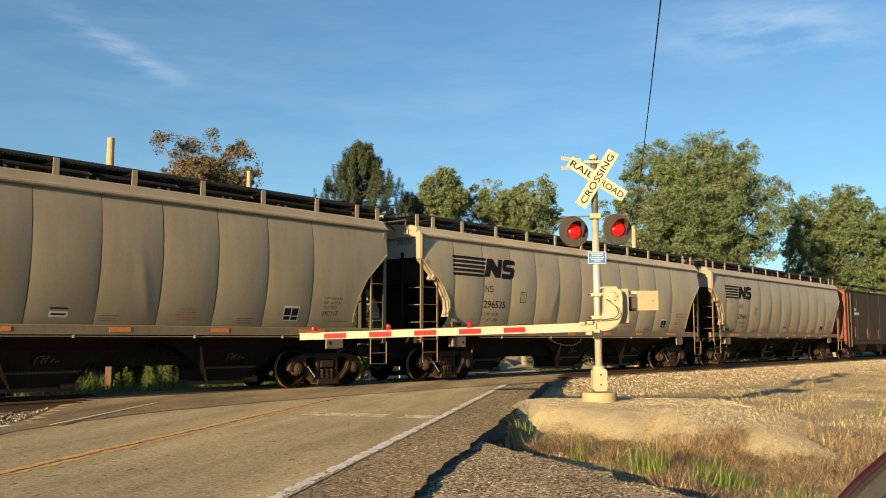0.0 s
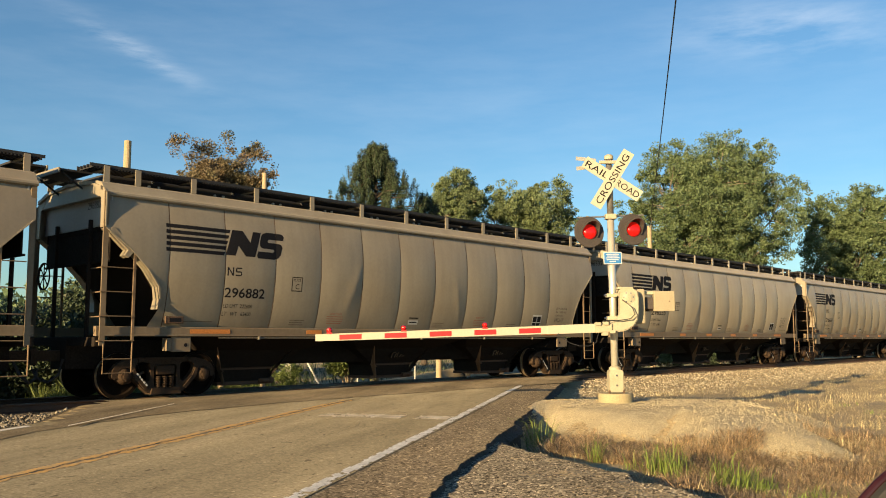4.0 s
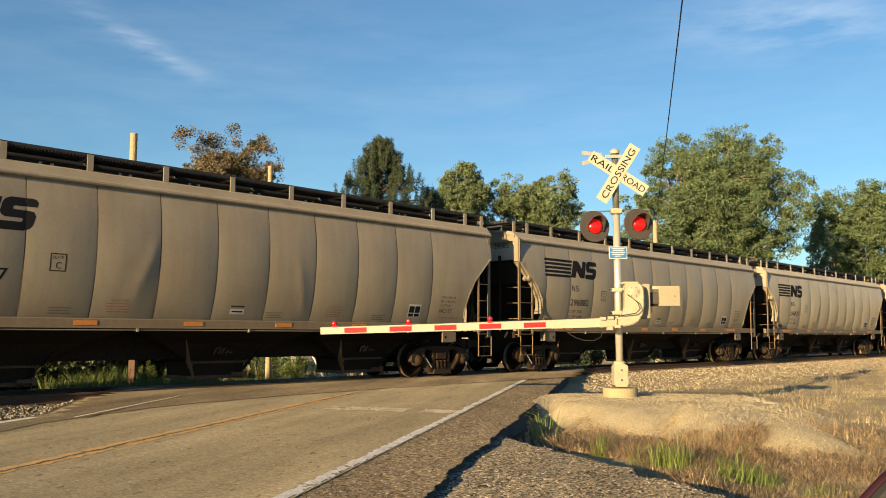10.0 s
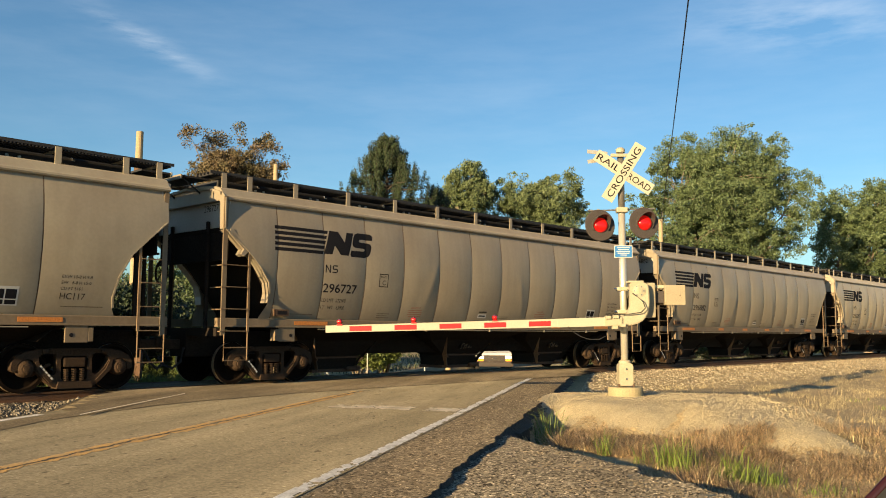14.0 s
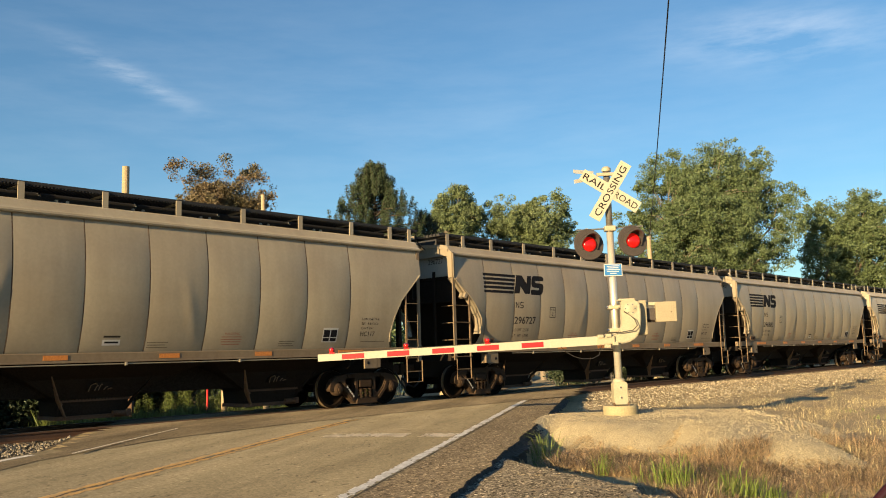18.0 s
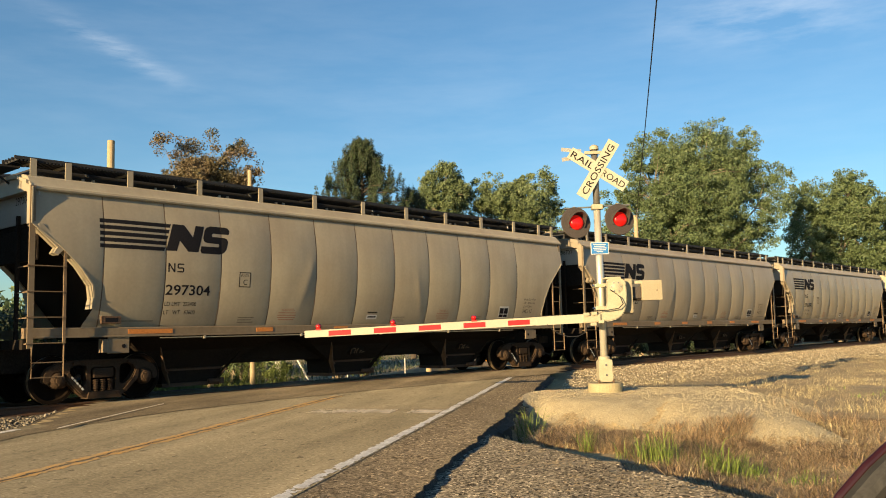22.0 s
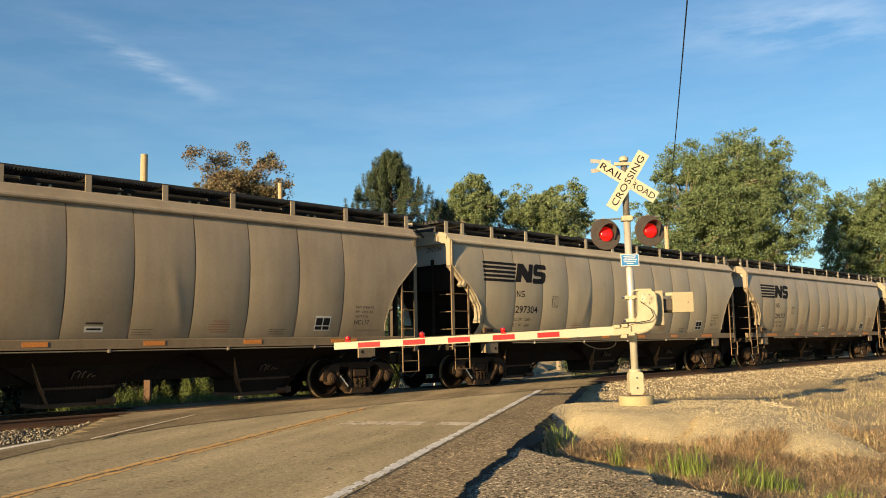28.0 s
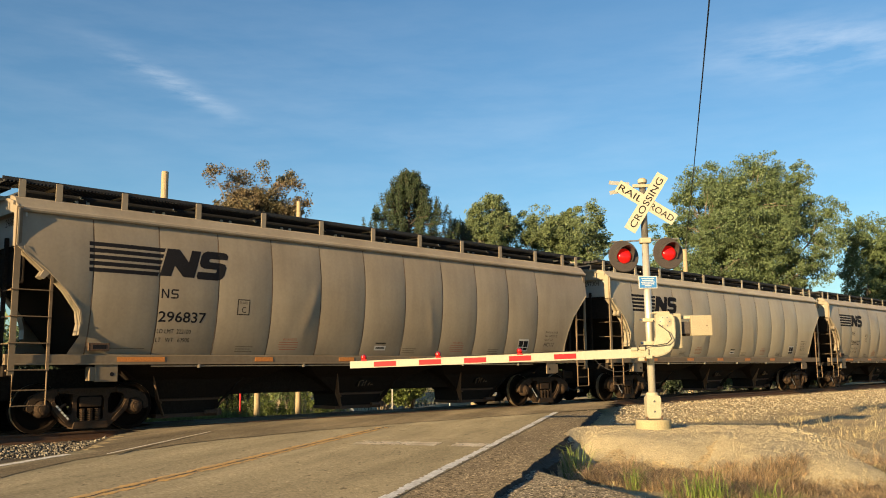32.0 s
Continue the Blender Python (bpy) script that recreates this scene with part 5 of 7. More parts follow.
def build_boxcar():
    """The dark car with a red end ahead of the hoppers."""
    car = empty("box_car")
    part("body", box_bm(0.15, 17.4, -1.5, 1.5, 1.05, 4.05, bevel=0.05), M_DARKCAR, car)
    for i in range(7):
        x = 2.2 + i * 2.4
        part("side_post", box_bm(x, x + 0.05, -1.515, -1.5, 1.1, 4.0, bevel=0.004), M_DARKCAR, car)
    part("roof", plate(bmesh.new(), [(-1.56, 4.05), (1.56, 4.05), (1.5, 4.12), (0, 4.30), (-1.5, 4.12)], 0.05, 17.5, "yz"), M_DARKCAR, car)
    part("running_board", box_bm(-0.1, 17.5, -1.2, -0.7, 4.46, 4.50), M_GRATE, car)
    for i in range(10):
        part("bracket", box_bm(0.2 + i * 1.85, 0.28 + i * 1.85, -1.22, -1.19, 4.15, 4.50), M_GRATE, car)
    part("red_end", box_bm(0.0, 0.14, -1.5, 1.5, 1.0, 4.05, bevel=0.02), M_RED_END, car, "dull red painted car end")
    for i in range(5):
        part("end_rib", box_bm(-0.06, 0.0, -1.46, 1.46, 1.25 + i * 0.55, 1.45 + i * 0.55, bevel=0.03), M_RED_END, car)
    for x, z in ((1.75, 1.3), (4.2, 1.2), (6.6, 1.2)):
        part("yellow_reflector", box_bm(x, x + 0.09, -1.505, -1.501, z, z + 0.62), M_ORANGE, car, "narrow yellow reflector")
    for x in (4.6, 8.4, 12.2):
        out = [(x - 1.3, 1.05), (x - 0.35, 0.32), (x + 0.35, 0.32), (x + 1.3, 1.05)]
        part("hopper_bay", plate(bmesh.new(), out, -1.05, 1.05, "xz"), M_RUST, car)
    part("red_stripe", box_bm(1.05, 1.22, -1.506, -1.501, 1.2, 3.98), M_RED_END, car)
    part("sill", box_bm(0.0, 17.5, -1.5, -1.4, 0.85, 1.05), M_DARKCAR, car)
    part("centre_sill", box_bm(-0.5, 17.8, -0.3, 0.3, 0.75, 1.05), M_CARDARK, car)
    for i in range(2):
        part("white_mark", box_bm(1.75, 2.05 + 0.6 * i, -1.505, -1.501, 2.86 - i * 0.24, 3.02 - i * 0.24), M_WHITE, car)
    for z in (1.2, 1.65, 2.1, 2.55, 3.0):
        rod(bm := bmesh.new(), (0.25, -1.6, z), (0.8, -1.6, z), 0.012, seg=6)
        part("rung", bm, M_DARKCAR, car)
    for x in (0.25, 0.8):
        part("ladder_stile", box_bm(x - 0.02, x + 0.02, -1.6, -1.54, 0.7, 3.9), M_RUST, car)
    running_gear(car, (1.9, 15.4))
    return tagged(car, "dark brown railway car with dull red ends", "railway car", "train")


cars.append((2, build_boxcar()))
cars.append((3, copy_thing(cars[-1][1], pose(0, 0, 0))))


# ---------------------------------------------------------------- crossing signal
def crossing_signal():
    th = empty("crossing_signal", pose(3.19, 15.9, 0.0, 0, -0.45, 0))
    part("foundation", lathe(bmesh.new(), [(0.315, -0.5), (0.315, 0.19), (0.30, 0.215)], "z", 32), M_CONCRETE, th, "round pale concrete foundation")
    # junction box that clasps the foot of the mast
    bm = bmesh.new()
    out = [(-0.15, 0.13), (0.15, 0.13), (0.18, 0.20), (0.18, 0.36), (0.165, 0.40), (0.18, 0.45), (0.18, 0.60), (0.13, 0.64), (-0.13, 0.64), (-0.18, 0.60), (-0.18, 0.45), (-0.165, 0.40), (-0.18, 0.36), (-0.18, 0.20)]
    plate(bm, [(x * 0.72, 0.235 + (z - 0.13) * 0.80) for x, z in out], -0.14, 0.12)
    bmesh.ops.bevel(bm, geom=bm.edges[:], offset=0.012, segments=2, affect="EDGES")
    base = part("junction_box", bm, M_MAST, th, "cream cast iron box at the foot")
    for z in (0.36, 0.54):
        lathe(bm := bmesh.new(), [(0.018, -0.16), (0.018, -0.14)], "y", 10, (0, 0, z))
        part("bolt", bm, M_CHROME, base)
    for x in (-0.13, 0.13):
        rod(bm := bmesh.new(), (x, -0.12, 0.19), (x, -0.12, 0.27), 0.02, seg=8)
        part("anchor_bolt", bm, M_RUST, base)
    part("collar", lathe(bmesh.new(), [(0.11, 0.62), (0.11, 0.68), (0.08, 0.70)], "z", 20), M_MAST, th)
    part("mast", rod(bmesh.new(), (0, 0, 0.5), (0, 0, 3.40), 0.066, 0.066, 24), M_SILVER, th, "pale aluminium-painted round steel mast", shade=True)
    part("mast_top", rod(bmesh.new(), (0, 0, 3.40), (0, 0, 4.60), 0.062, 0.062, 24), M_GALV, th, "bare grey steel upper mast", shade=True)
    part("mast_cap", lathe(bmesh.new(), [(0.085, 4.56), (0.085, 4.62), (0.05, 4.65)], "z", 20), M_MAST, th)
    # crossbuck, its two blades lettered
    blades = ((-33.5, -0.118, (("RAIL", -0.57), ("ROAD", 0.10))), (57.5, -0.130, (("CROSSING", -0.535),)))
    for ang, y, words in blades:
        bm = box_bm(-0.61, 0.61, -0.003, 0.003, -0.114, 0.114)
        blade = part("crossbuck_blade", bm, M_SIGN, th, "cream blade lettered in black", at=pose(0.03, y, 4.165, 0, -ang, 0))
        for word, x in words:
            me = letters(word, 0.122, M_BLACK, 1.0, 0.004)
            me.transform(Matrix.Scale((0.48 if len(word) == 4 else 1.07) / max(v.co.x for v in me.vertices), 4, (1, 0, 0)))
            characters(me, blade, M_BLACK, at=pose(x, -0.006, -0.064, 90, 0, 0))
    part("crossbuck_bracket", box_bm(-0.20, 0.28, -0.112, -0.06, 4.46, 4.52, bevel=0.008), M_MAST, th)
    for a, z in ((4, 4.545), (-10, 4.445)):
        part("rear_blade", box_bm(-0.40, 0.0, -0.003, 0.003, -0.036, 0.036), M_SILVER, th, "pale metal back of the other crossbuck's blade", at=pose(-0.24, 0.02, z, 0, a, 12))
    # flashing lamps on a cross arm
    arm = part("lamp_arm", rod(bmesh.new(), (-0.62, 0.02, 3.46), (0.62, 0.02, 3.50), 0.015, seg=10), M_GALV, th)
    part("arm_clamp", box_bm(-0.10, 0.10, -0.09, 0.09, 3.42, 3.52, bevel=0.02), M_MAST, arm)
    for x, z in ((-0.44, 3.165), (0.37, 3.205)):
        lamp = part("signal_lamp", lathe(bmesh.new(), [(0.29, 0.0), (0.295, -0.012), (0.285, -0.03), (0.20, -0.03)], "y", 40), M_LAMPBLACK, th, "round black lamp with red lens", at=pose(x, -0.16, z, -3, 0, 14))
        part("housing", lathe(bmesh.new(), [(0.19, -0.01), (0.19, 0.12), (0.12, 0.22), (0.04, 0.25)], "y", 24), M_LAMPBLACK, lamp)
        part("lens", lathe(bmesh.new(), [(0.14, -0.032), (0.134, -0.055), (0.11, -0.08), (0.06, -0.095), (0.01, -0.10)], "y", 28), M_REDLENS, lamp, "glowing red glass lens", shade=True)
        bm = bmesh.new()
        n = 18
        rows = []
        for i in range(n + 1):
            a = radians(-35 + 250 * i / n)
            depth = 0.05 + 0.17 * max(0, math.sin(a)) ** 0.7
            rows.append([bm.verts.new((math.cos(a) * q, y, math.sin(a) * q)) for q, y in ((0.175, -0.03), (0.170, -0.03 - depth), (0.165, -0.03 - depth), (0.168, -0.03))])
        for ra, rb in zip(rows, rows[1:]):
            for i in range(3):
                bm.faces.new((ra[i], ra[i + 1], rb[i + 1], rb[i]))
        part("visor", bm, M_LAMPBLACK, lamp)
        part("hanger", box_bm(-0.02, 0.02, 0.02, 0.06, 0.0, 0.31), M_MAST, lamp)
    # blue notice
    sign = part("notice", box_bm(-0.168, 0.168, -0.092, -0.086, 2.575, 2.80, bevel=0.002), M_WHITE, th, "small blue notice with a white border")
    part("notice_face", box_bm(-0.155, 0.155, -0.096, -0.093, 2.588, 2.787), M_BLUE, sign)
    for i, w in enumerate((0.23, 0.20, 0.25, 0.22, 0.12)):
        part("text_bar", box_bm(-w / 2, w / 2, -0.0985, -0.097, 2.752 - i * 0.034, 2.765 - i * 0.034), M_WHITE, sign)
    # gate mechanism
    bm = bmesh.new()
    # the casting curves down from the hub into the arm's root
    out = [(0.06, 2.10), (0.33, 2.10), (0.385, 2.05), (0.40, 1.95), (0.40, 1.70), (0.375, 1.56), (0.31, 1.44), (0.20, 1.365), (0.06, 1.33), (-0.30, 1.325), (-0.30, 1.475), (-0.08, 1.495), (0.0, 1.55), (0.05, 1.66)]
    plate(bm, out, -0.36, -0.20)
    bmesh.ops.bevel(bm, geom=bm.edges[:], offset=0.018, segments=2, affect="EDGES")
    mech = part("gate_mechanism", bm, M_MAST, th, "cream cast gate mechanism case")
    part("mechanism_box", box_bm(0.30, 0.56, -0.16, 0.30, 1.47, 2.11, bevel=0.03), M_GREYCREAM, mech)
    part("mechanism_lid", box_bm(0.04, 0.32, -0.30, -0.06, 2.10, 2.14, bevel=0.012), M_MAST, mech)
    lathe(bm := bmesh.new(), [(0.11, -0.355), (0.115, -0.37), (0.09, -0.375), (0.05, -0.39), (0.02, -0.395)], "y", 24, (0.21, 0, 1.95))
    part("hub", bm, M_MAST, mech)
    for i in range(6):
        a = i * math.pi / 3
        rod(bm := bmesh.new(), (0.21 + math.cos(a) * 0.085, -0.365, 1.95 + math.sin(a) * 0.085), (0.21 + math.cos(a) * 0.085, -0.385, 1.95 + math.sin(a) * 0.085), 0.012, seg=6)
        part("bolt", bm, M_CHROME, mech)
    for z in (1.58, 2.0):
        part("clamp", box_bm(-0.12, 0.10, -0.10, 0.10, z - 0.035, z + 0.035, bevel=0.012), M_MAST, mech)
        rod(bm := bmesh.new(), (-0.17, -0.03, z), (-0.10, -0.03, z), 0.018, seg=8)
        part("clamp_bolt", bm, M_CHROME, mech)
    # counterweight on its arms, behind the mast
    cw = part("counterweight", box_bm(0.74, 1.12, -0.10, 0.04, 1.70, 2.07, bevel=0.012), M_GREYCREAM, th, "cream counterweight plate")
    part("weight_arm", box_bm(0.48, 0.76, -0.06, 0.02, 2.01, 2.07, bevel=0.008), M_MAST, cw)
    part("weight_arm", box_bm(0.48, 0.76, 0.0, 0.06, 1.70, 1.76, bevel=0.008), M_CARDARK, cw)
    part("weight_block", box_bm(0.55, 0.74, -0.04, 0.03, 1.74, 1.96, bevel=0.012), M_LAMPBLACK, cw)
    lathe(bm := bmesh.new(), [(0.012, -0.108), (0.012, -0.10)], "y", 8, (1.02, 0, 1.88))
    part("bolt", bm, M_RUST, cw)
    # arm root, arm, stripes, lamps
    bm = bmesh.new()
    plate(bm, [(-0.42, 1.31), (-0.10, 1.33), (-0.10, 1.48), (-0.42, 1.45)], -0.40, -0.33)
    bmesh.ops.bevel(bm, geom=bm.edges[:], offset=0.012, segments=2, affect="EDGES")
    root = part("arm_bracket", bm, M_MAST, th)
    for x, z in ((-0.36, 1.47), (-0.22, 1.48), (-0.24, 1.29), (-0.10, 1.33)):
        part("bracket_lug", box_bm(x - 0.05, x + 0.05, -0.44, -0.30, z - 0.03, z + 0.03, bevel=0.01), M_MAST, root)
    tip = Vector((-5.42, -0.52, 1.265))
    end = Vector((-0.20, -0.34, 1.40))
    q = (end - tip).normalized()
    turn = Matrix.Rotation(math.atan2(q.y, q.x), 4, "Z") @ Matrix.Rotation(-math.asin(q.z), 4, "Y")
    place = Matrix.Translation(tip) @ turn
    length = (end - tip).length
    bm = bmesh.new()
    v = [bm.verts.new((x, y, z * h)) for x, h in ((0, 0.062), (length, 0.077)) for y in (-0.02, 0.02) for z in (-1, 1)]
    for f in ((0, 1, 3, 2), (4, 6, 7, 5), (0, 4, 5, 1), (2, 3, 7, 6), (0, 2, 6, 4), (1, 5, 7, 3)):
        bm.faces.new([v[i] for i in f])
    bmesh.ops.recalc_face_normals(bm, faces=bm.faces[:])
    gate = part("gate_arm", bm, M_SIGN, th, "lowered white gate arm with red stripes", at=place)
    per = 0.803
    for i in range(5):
        x = 0.425 + i * per
        part("red_stripe", box_bm(x, x + 0.395, -0.0235, -0.0195, -0.050, 0.040), M_BARRED, gate)
    part("arm_sleeve", box_bm(4.15, length, -0.026, 0.026, -0.079, 0.080, bevel=0.004), M_SIGN, gate)
    for x in (0.25, 1.575, 3.03):
        lamp = part("arm_lamp", box_bm(x - 0.05, x + 0.05, -0.035, 0.035, 0.058, 0.085, bevel=0.006), M_BARRED, gate, "small red gate arm lamp")
        lathe(bm := bmesh.new(), [(0.040, -0.045), (0.052, -0.02), (0.052, 0.02), (0.040, 0.045)], "y", 18, (x, 0, 0.125))
        part("lamp_body", bm, M_REDGLASS, lamp)
        lathe(bm := bmesh.new(), [(0.038, -0.047), (0.026, -0.064), (0.006, -0.070)], "y", 14, (x, 0, 0.125))
        part("lamp_lens", bm, M_REDLENS, lamp)
        # bright sliver that stands in for the highlight on the lens
        rod(bm := bmesh.new(), (x - 0.03, -0.052, 0.155), (x + 0.012, -0.056, 0.165), 0.008, seg=6)
        part("lens_clip", bm, M_CHROME, lamp)
    tube(bm := bmesh.new(), [(0.22 + i * 0.48, -0.03, 0.068 + 0.0016 * i + 0.003 * (i % 2)) for i in range(10)], 0.006, 5)
    part("lamp_cable", bm, M_CABLE, gate)
    loop = [(-0.28, -0.42, 1.52), (0.02, -0.44, 1.53), (0.22, -0.46, 1.56), (0.30, -0.46, 1.64), (0.26, -0.44, 1.76), (0.12, -0.40, 1.88), (0.04, -0.2, 1.98)]
    part("feed_cable", tube(bmesh.new(), loop, 0.010, 6), M_CABLE, th)
    slack = [(-1.08, -0.40, 1.31), (-1.00, -0.40, 1.22), (-0.86, -0.40, 1.13), (-0.70, -0.40, 1.08), (-0.52, -0.39, 1.08), (-0.40, -0.38, 1.14), (-0.35, -0.37, 1.30)]
    part("slack_cable", tube(bmesh.new(), slack, 0.006, 5), M_CABLE, th)
    return tagged(th, "cream crossing signal mast with a lowered striped gate", "crossing signal")


signal = crossing_signal()


# ---------------------------------------------------------------- trees
def leaf_cloud(name, centres, radii, count, size, mat, seed, thin=0.55):
    """Many small leaves in rounded clumps."""
    g = np.random.default_rng(seed)
    centres, radii = np.asarray(centres, float), np.asarray(radii, float)
    w = radii.prod(axis=1) ** (2 / 3)
    pick = g.choice(len(centres), count, p=w / w.sum())
    d = g.normal(size=(count, 3))
    d /= np.linalg.norm(d, axis=1)[:, None]
    rad = g.random(count) ** 0.45 * (1 + 0.22 * np.abs(g.normal(size=count)) * (g.random(count) < 0.5))
    rad *= 1 + 0.22 * np.sin(d[:, 0] * 7 + pick) * np.cos(d[:, 2] * 6 + pick * 2.3)
    p = centres[pick] + d * radii[pick] * rad[:, None]
    u = g.normal(size=(count, 3))
    u /= np.linalg.norm(u, axis=1)[:, None]
    v = np.cross(u, g.normal(size=(count, 3)))
    v /= np.linalg.norm(v, axis=1)[:, None]
    s = size * (0.6 + 0.8 * g.random(count))[:, None]
    verts = np.stack([p - u * s, p + u * s, p + v * s * 2 * thin], 1).reshape(-1, 3)
    return fast_mesh(name, verts, np.arange(count * 3).reshape(-1, 3), mat)


def z_at(x, y):
    return float(ground_z(np.array(float(x)), np.array(float(y))))


def limb(bm, a, b, r0, r1, g, bends=3):
    """A crooked, tapering limb."""
    a, b = Vector(a), Vector(b)
    pts = [a]
    for i in range(1, bends):
        f = i / bends
        j = (b - a).length * 0.06
        pts.append(a.lerp(b, f) + Vector((g.uniform(-j, j), g.uniform(-j, j), g.uniform(-j, j) + j)))
    pts.append(b)
    for i in range(bends):
        rod(bm, pts[i], pts[i + 1], r0 + (r1 - r0) * i / bends, r0 + (r1 - r0) * (i + 1) / bends, 7)


def sprays(name, pts, leaves, size, reach, mat, seed):
    """Leaves gathered in small flattened tufts, so that a crown reads as fine foliage with gaps."""
    g = np.random.default_rng(seed)
    pts = np.asarray(pts, float)
    pick = g.integers(0, len(pts), leaves)
    wide = reach * (0.6 + 0.7 * g.random(len(pts)))[pick]
    off = g.normal(size=(leaves, 3))
    off *= (np.minimum(1.0, 1.5 / np.linalg.norm(off, axis=1)) * wide * 0.62)[:, None]
    off[:, 2] *= 0.78
    p = pts[pick, :3] + off
    u = g.normal(size=(leaves, 3))
    u /= np.linalg.norm(u, axis=1)[:, None]
    v = np.cross(u, g.normal(size=(leaves, 3)))
    v /= np.linalg.norm(v, axis=1)[:, None]
    k = size * (0.6 + 0.8 * g.random(leaves))[:, None]
    verts = np.stack([p - u * k, p + u * k, p + v * k * 1.2], 1).reshape(-1, 3)
    return fast_mesh(name, verts, np.arange(leaves * 3).reshape(-1, 3), mat)


def broad_tree(x, y, core, lobes, mat, seed, leaves, size, label, trunk=0.25, fork=0.35, clump=0.3, grow=0.0, airy=0.0, boughs=90):
    """core: (dx, height, radius across, radius up) of the crown's body; lobes: the same for the masses that break its outline."""
    g = random.Random(seed)
    th = empty("tree", pose(x, y, z_at(x, y) - 0.1))
    bm = bmesh.new()
    masses = [(dx, h + grow, ra * 1.06, rh * 1.06) for k, (dx, h, ra, rh) in enumerate([core] + list(lobes))]
    knee = Vector((core[0], 0, masses[0][1] * fork * 1.2))
    limb(bm, (0, 0, 0), knee, trunk, trunk * 0.75, g)
    want = max(40, int(leaves / 55))
    spots = []
    weight = [ra * ra * rh for dx, h, ra, rh in masses]
    depth = [0.0] + [g.uniform(-0.45, 0.45) * core[2] for _ in lobes]
    while len(spots) < want:
        k = g.choices(range(len(masses)), weight)[0]
        dx, h, ra, rh = masses[k]
        d = Vector((g.gauss(0, 1), g.gauss(0, 1), g.gauss(0, 1))).normalized()
        f = g.random() ** (0.36 if k == 0 else 0.45)
        f *= 1.0 + 0.32 * noise.noise((d.x * 2.6 + k * 3.1, d.y * 2.6 + seed, d.z * 2.6)) + 0.25 * noise.noise((d.x * 7 + k, d.y * 7, d.z * 7 + seed))
        q = Vector((dx + d.x * ra * f, depth[k] + d.y * ra * f, h + d.z * rh * f))
        n1 = 0.6 * noise.noise((q.x * 0.5 + seed, q.y * 0.5, q.z * 0.6)) + 0.8 * noise.noise((q.x * 1.25, q.y * 1.25 + seed, q.z * 1.4))
        if n1 < -0.10 + airy - 0.25 * (1 - f):
            continue
        spots.append((q.x, q.y, q.z))
    heads = [knee.lerp(Vector((dx, depth[k], h)), 0.75) for k, (dx, h, ra, rh) in enumerate(masses)]
    for hd in heads:
        limb(bm, knee, hd, trunk * 0.36, trunk * 0.16, g, 4)
    for q in g.sample(spots, min(boughs, len(spots))):
        tip = Vector(q)
        hd = min(heads, key=lambda c: (c - tip).length)
        limb(bm, hd, tip, trunk * 0.11, trunk * 0.03, g, 3)
    part("trunk", bm, M_BARK, th)
    part("crown", sprays("crown", spots, leaves, size, clump, mat, seed), mat, th)
    return tagged(th, label, "tree", "trees behind the track")


def pine_tree(x, y, height, seed, label, wide=3.4, start=0.22, leaves=90000, stout=1.0):
    """Whorls of branches that sweep up at the tip into plump fingers of needles."""
    g = random.Random(seed)
    th = empty("tree", pose(x, y, z_at(x, y) - 0.1))
    bm = bmesh.new()
    rod(bm, (0, 0, 0), (0, 0, height * 0.95), 0.28, 0.04, 9)
    cs, rs = [], []
    n = 84
    for i in range(n):
        f = (i + 0.5) / n
        below = 0.25 + height * (1 - start) * (1 - f) ** 1.25
        z = height - below - 0.45
        reach = min(wide, 0.25 + 0.72 * below) * g.uniform(0.80, 1.12)
        a = i * 2.399 + g.uniform(-0.4, 0.4)
        out = Vector((math.cos(a), math.sin(a), 0))
        across = Vector((-out.y, out.x, 0))
        end = Vector((0, 0, z)) + out * reach + Vector((0, 0, reach * 0.10))
        limb(bm, (0, 0, z), end, 0.06, 0.025, g, 2)
        for k in range(6):
            w = 0.30 + 0.15 * k
            base = Vector((0, 0, z)).lerp(end, w) + across * g.uniform(-0.55, 0.55) * w * min(1.0, reach)
            r = g.uniform(0.15, 0.21) * stout
            top = base + out * 0.10 + Vector((0, 0, g.uniform(0.50, 0.80) * stout))
            rod(bm, base, top, 0.02, 0.01, 5)
            for h in (0.1, 0.45, 0.85):
                cs.append(base.lerp(top, h))
                rs.append((r * (1.15 - 0.4 * h), r * (1.15 - 0.4 * h), r * 1.1))
    for k in range(5):
        cs.append(Vector((g.uniform(-0.15, 0.15), g.uniform(-0.15, 0.15), height - 0.25 - 0.3 * k)))
        rs.append((0.24 * stout, 0.24 * stout, 0.34 * stout))
    part("trunk", bm, M_DARKBARK, th)
    part("crown", leaf_cloud("crown", cs, rs, leaves, 0.056, M_NEEDLE, seed, thin=0.3), M_NEEDLE, th)
    return tagged(th, label, "tree", "trees behind the track")


broad_tree(-13.0, 50, (0.0, 11.3, 1.8, 1.4), [(-2.1, 13.7, 0.7, 0.35), (-1.1, 13.6, 0.7, 0.4), (-2.0, 12.9, 0.6, 0.45), (0.5, 13.9, 0.4, 0.45), (1.6, 13.5, 0.7, 0.4), (2.2, 13.0, 0.5, 0.4), (2.8, 12.5, 0.35, 0.2), (2.7, 11.9, 0.4, 0.2), (-2.4, 12.0, 0.5, 0.45), (1.1, 12.3, 1.1, 0.9), (-0.8, 12.1, 1.1, 0.9), (-1.9, 11.2, 0.8, 0.6), (1.9, 11.4, 0.9, 0.7)], M_LEAF_RED, 3, 46000, 0.059, "tree with thinning reddish brown leaves", 0.2, clump=0.34, grow=-0.2, airy=-0.04, boughs=170)
pine_tree(-4.6, 60, 15.75, 11, "dark green pine with upswept branches", 3.0, 0.5, 170000, 1.2)
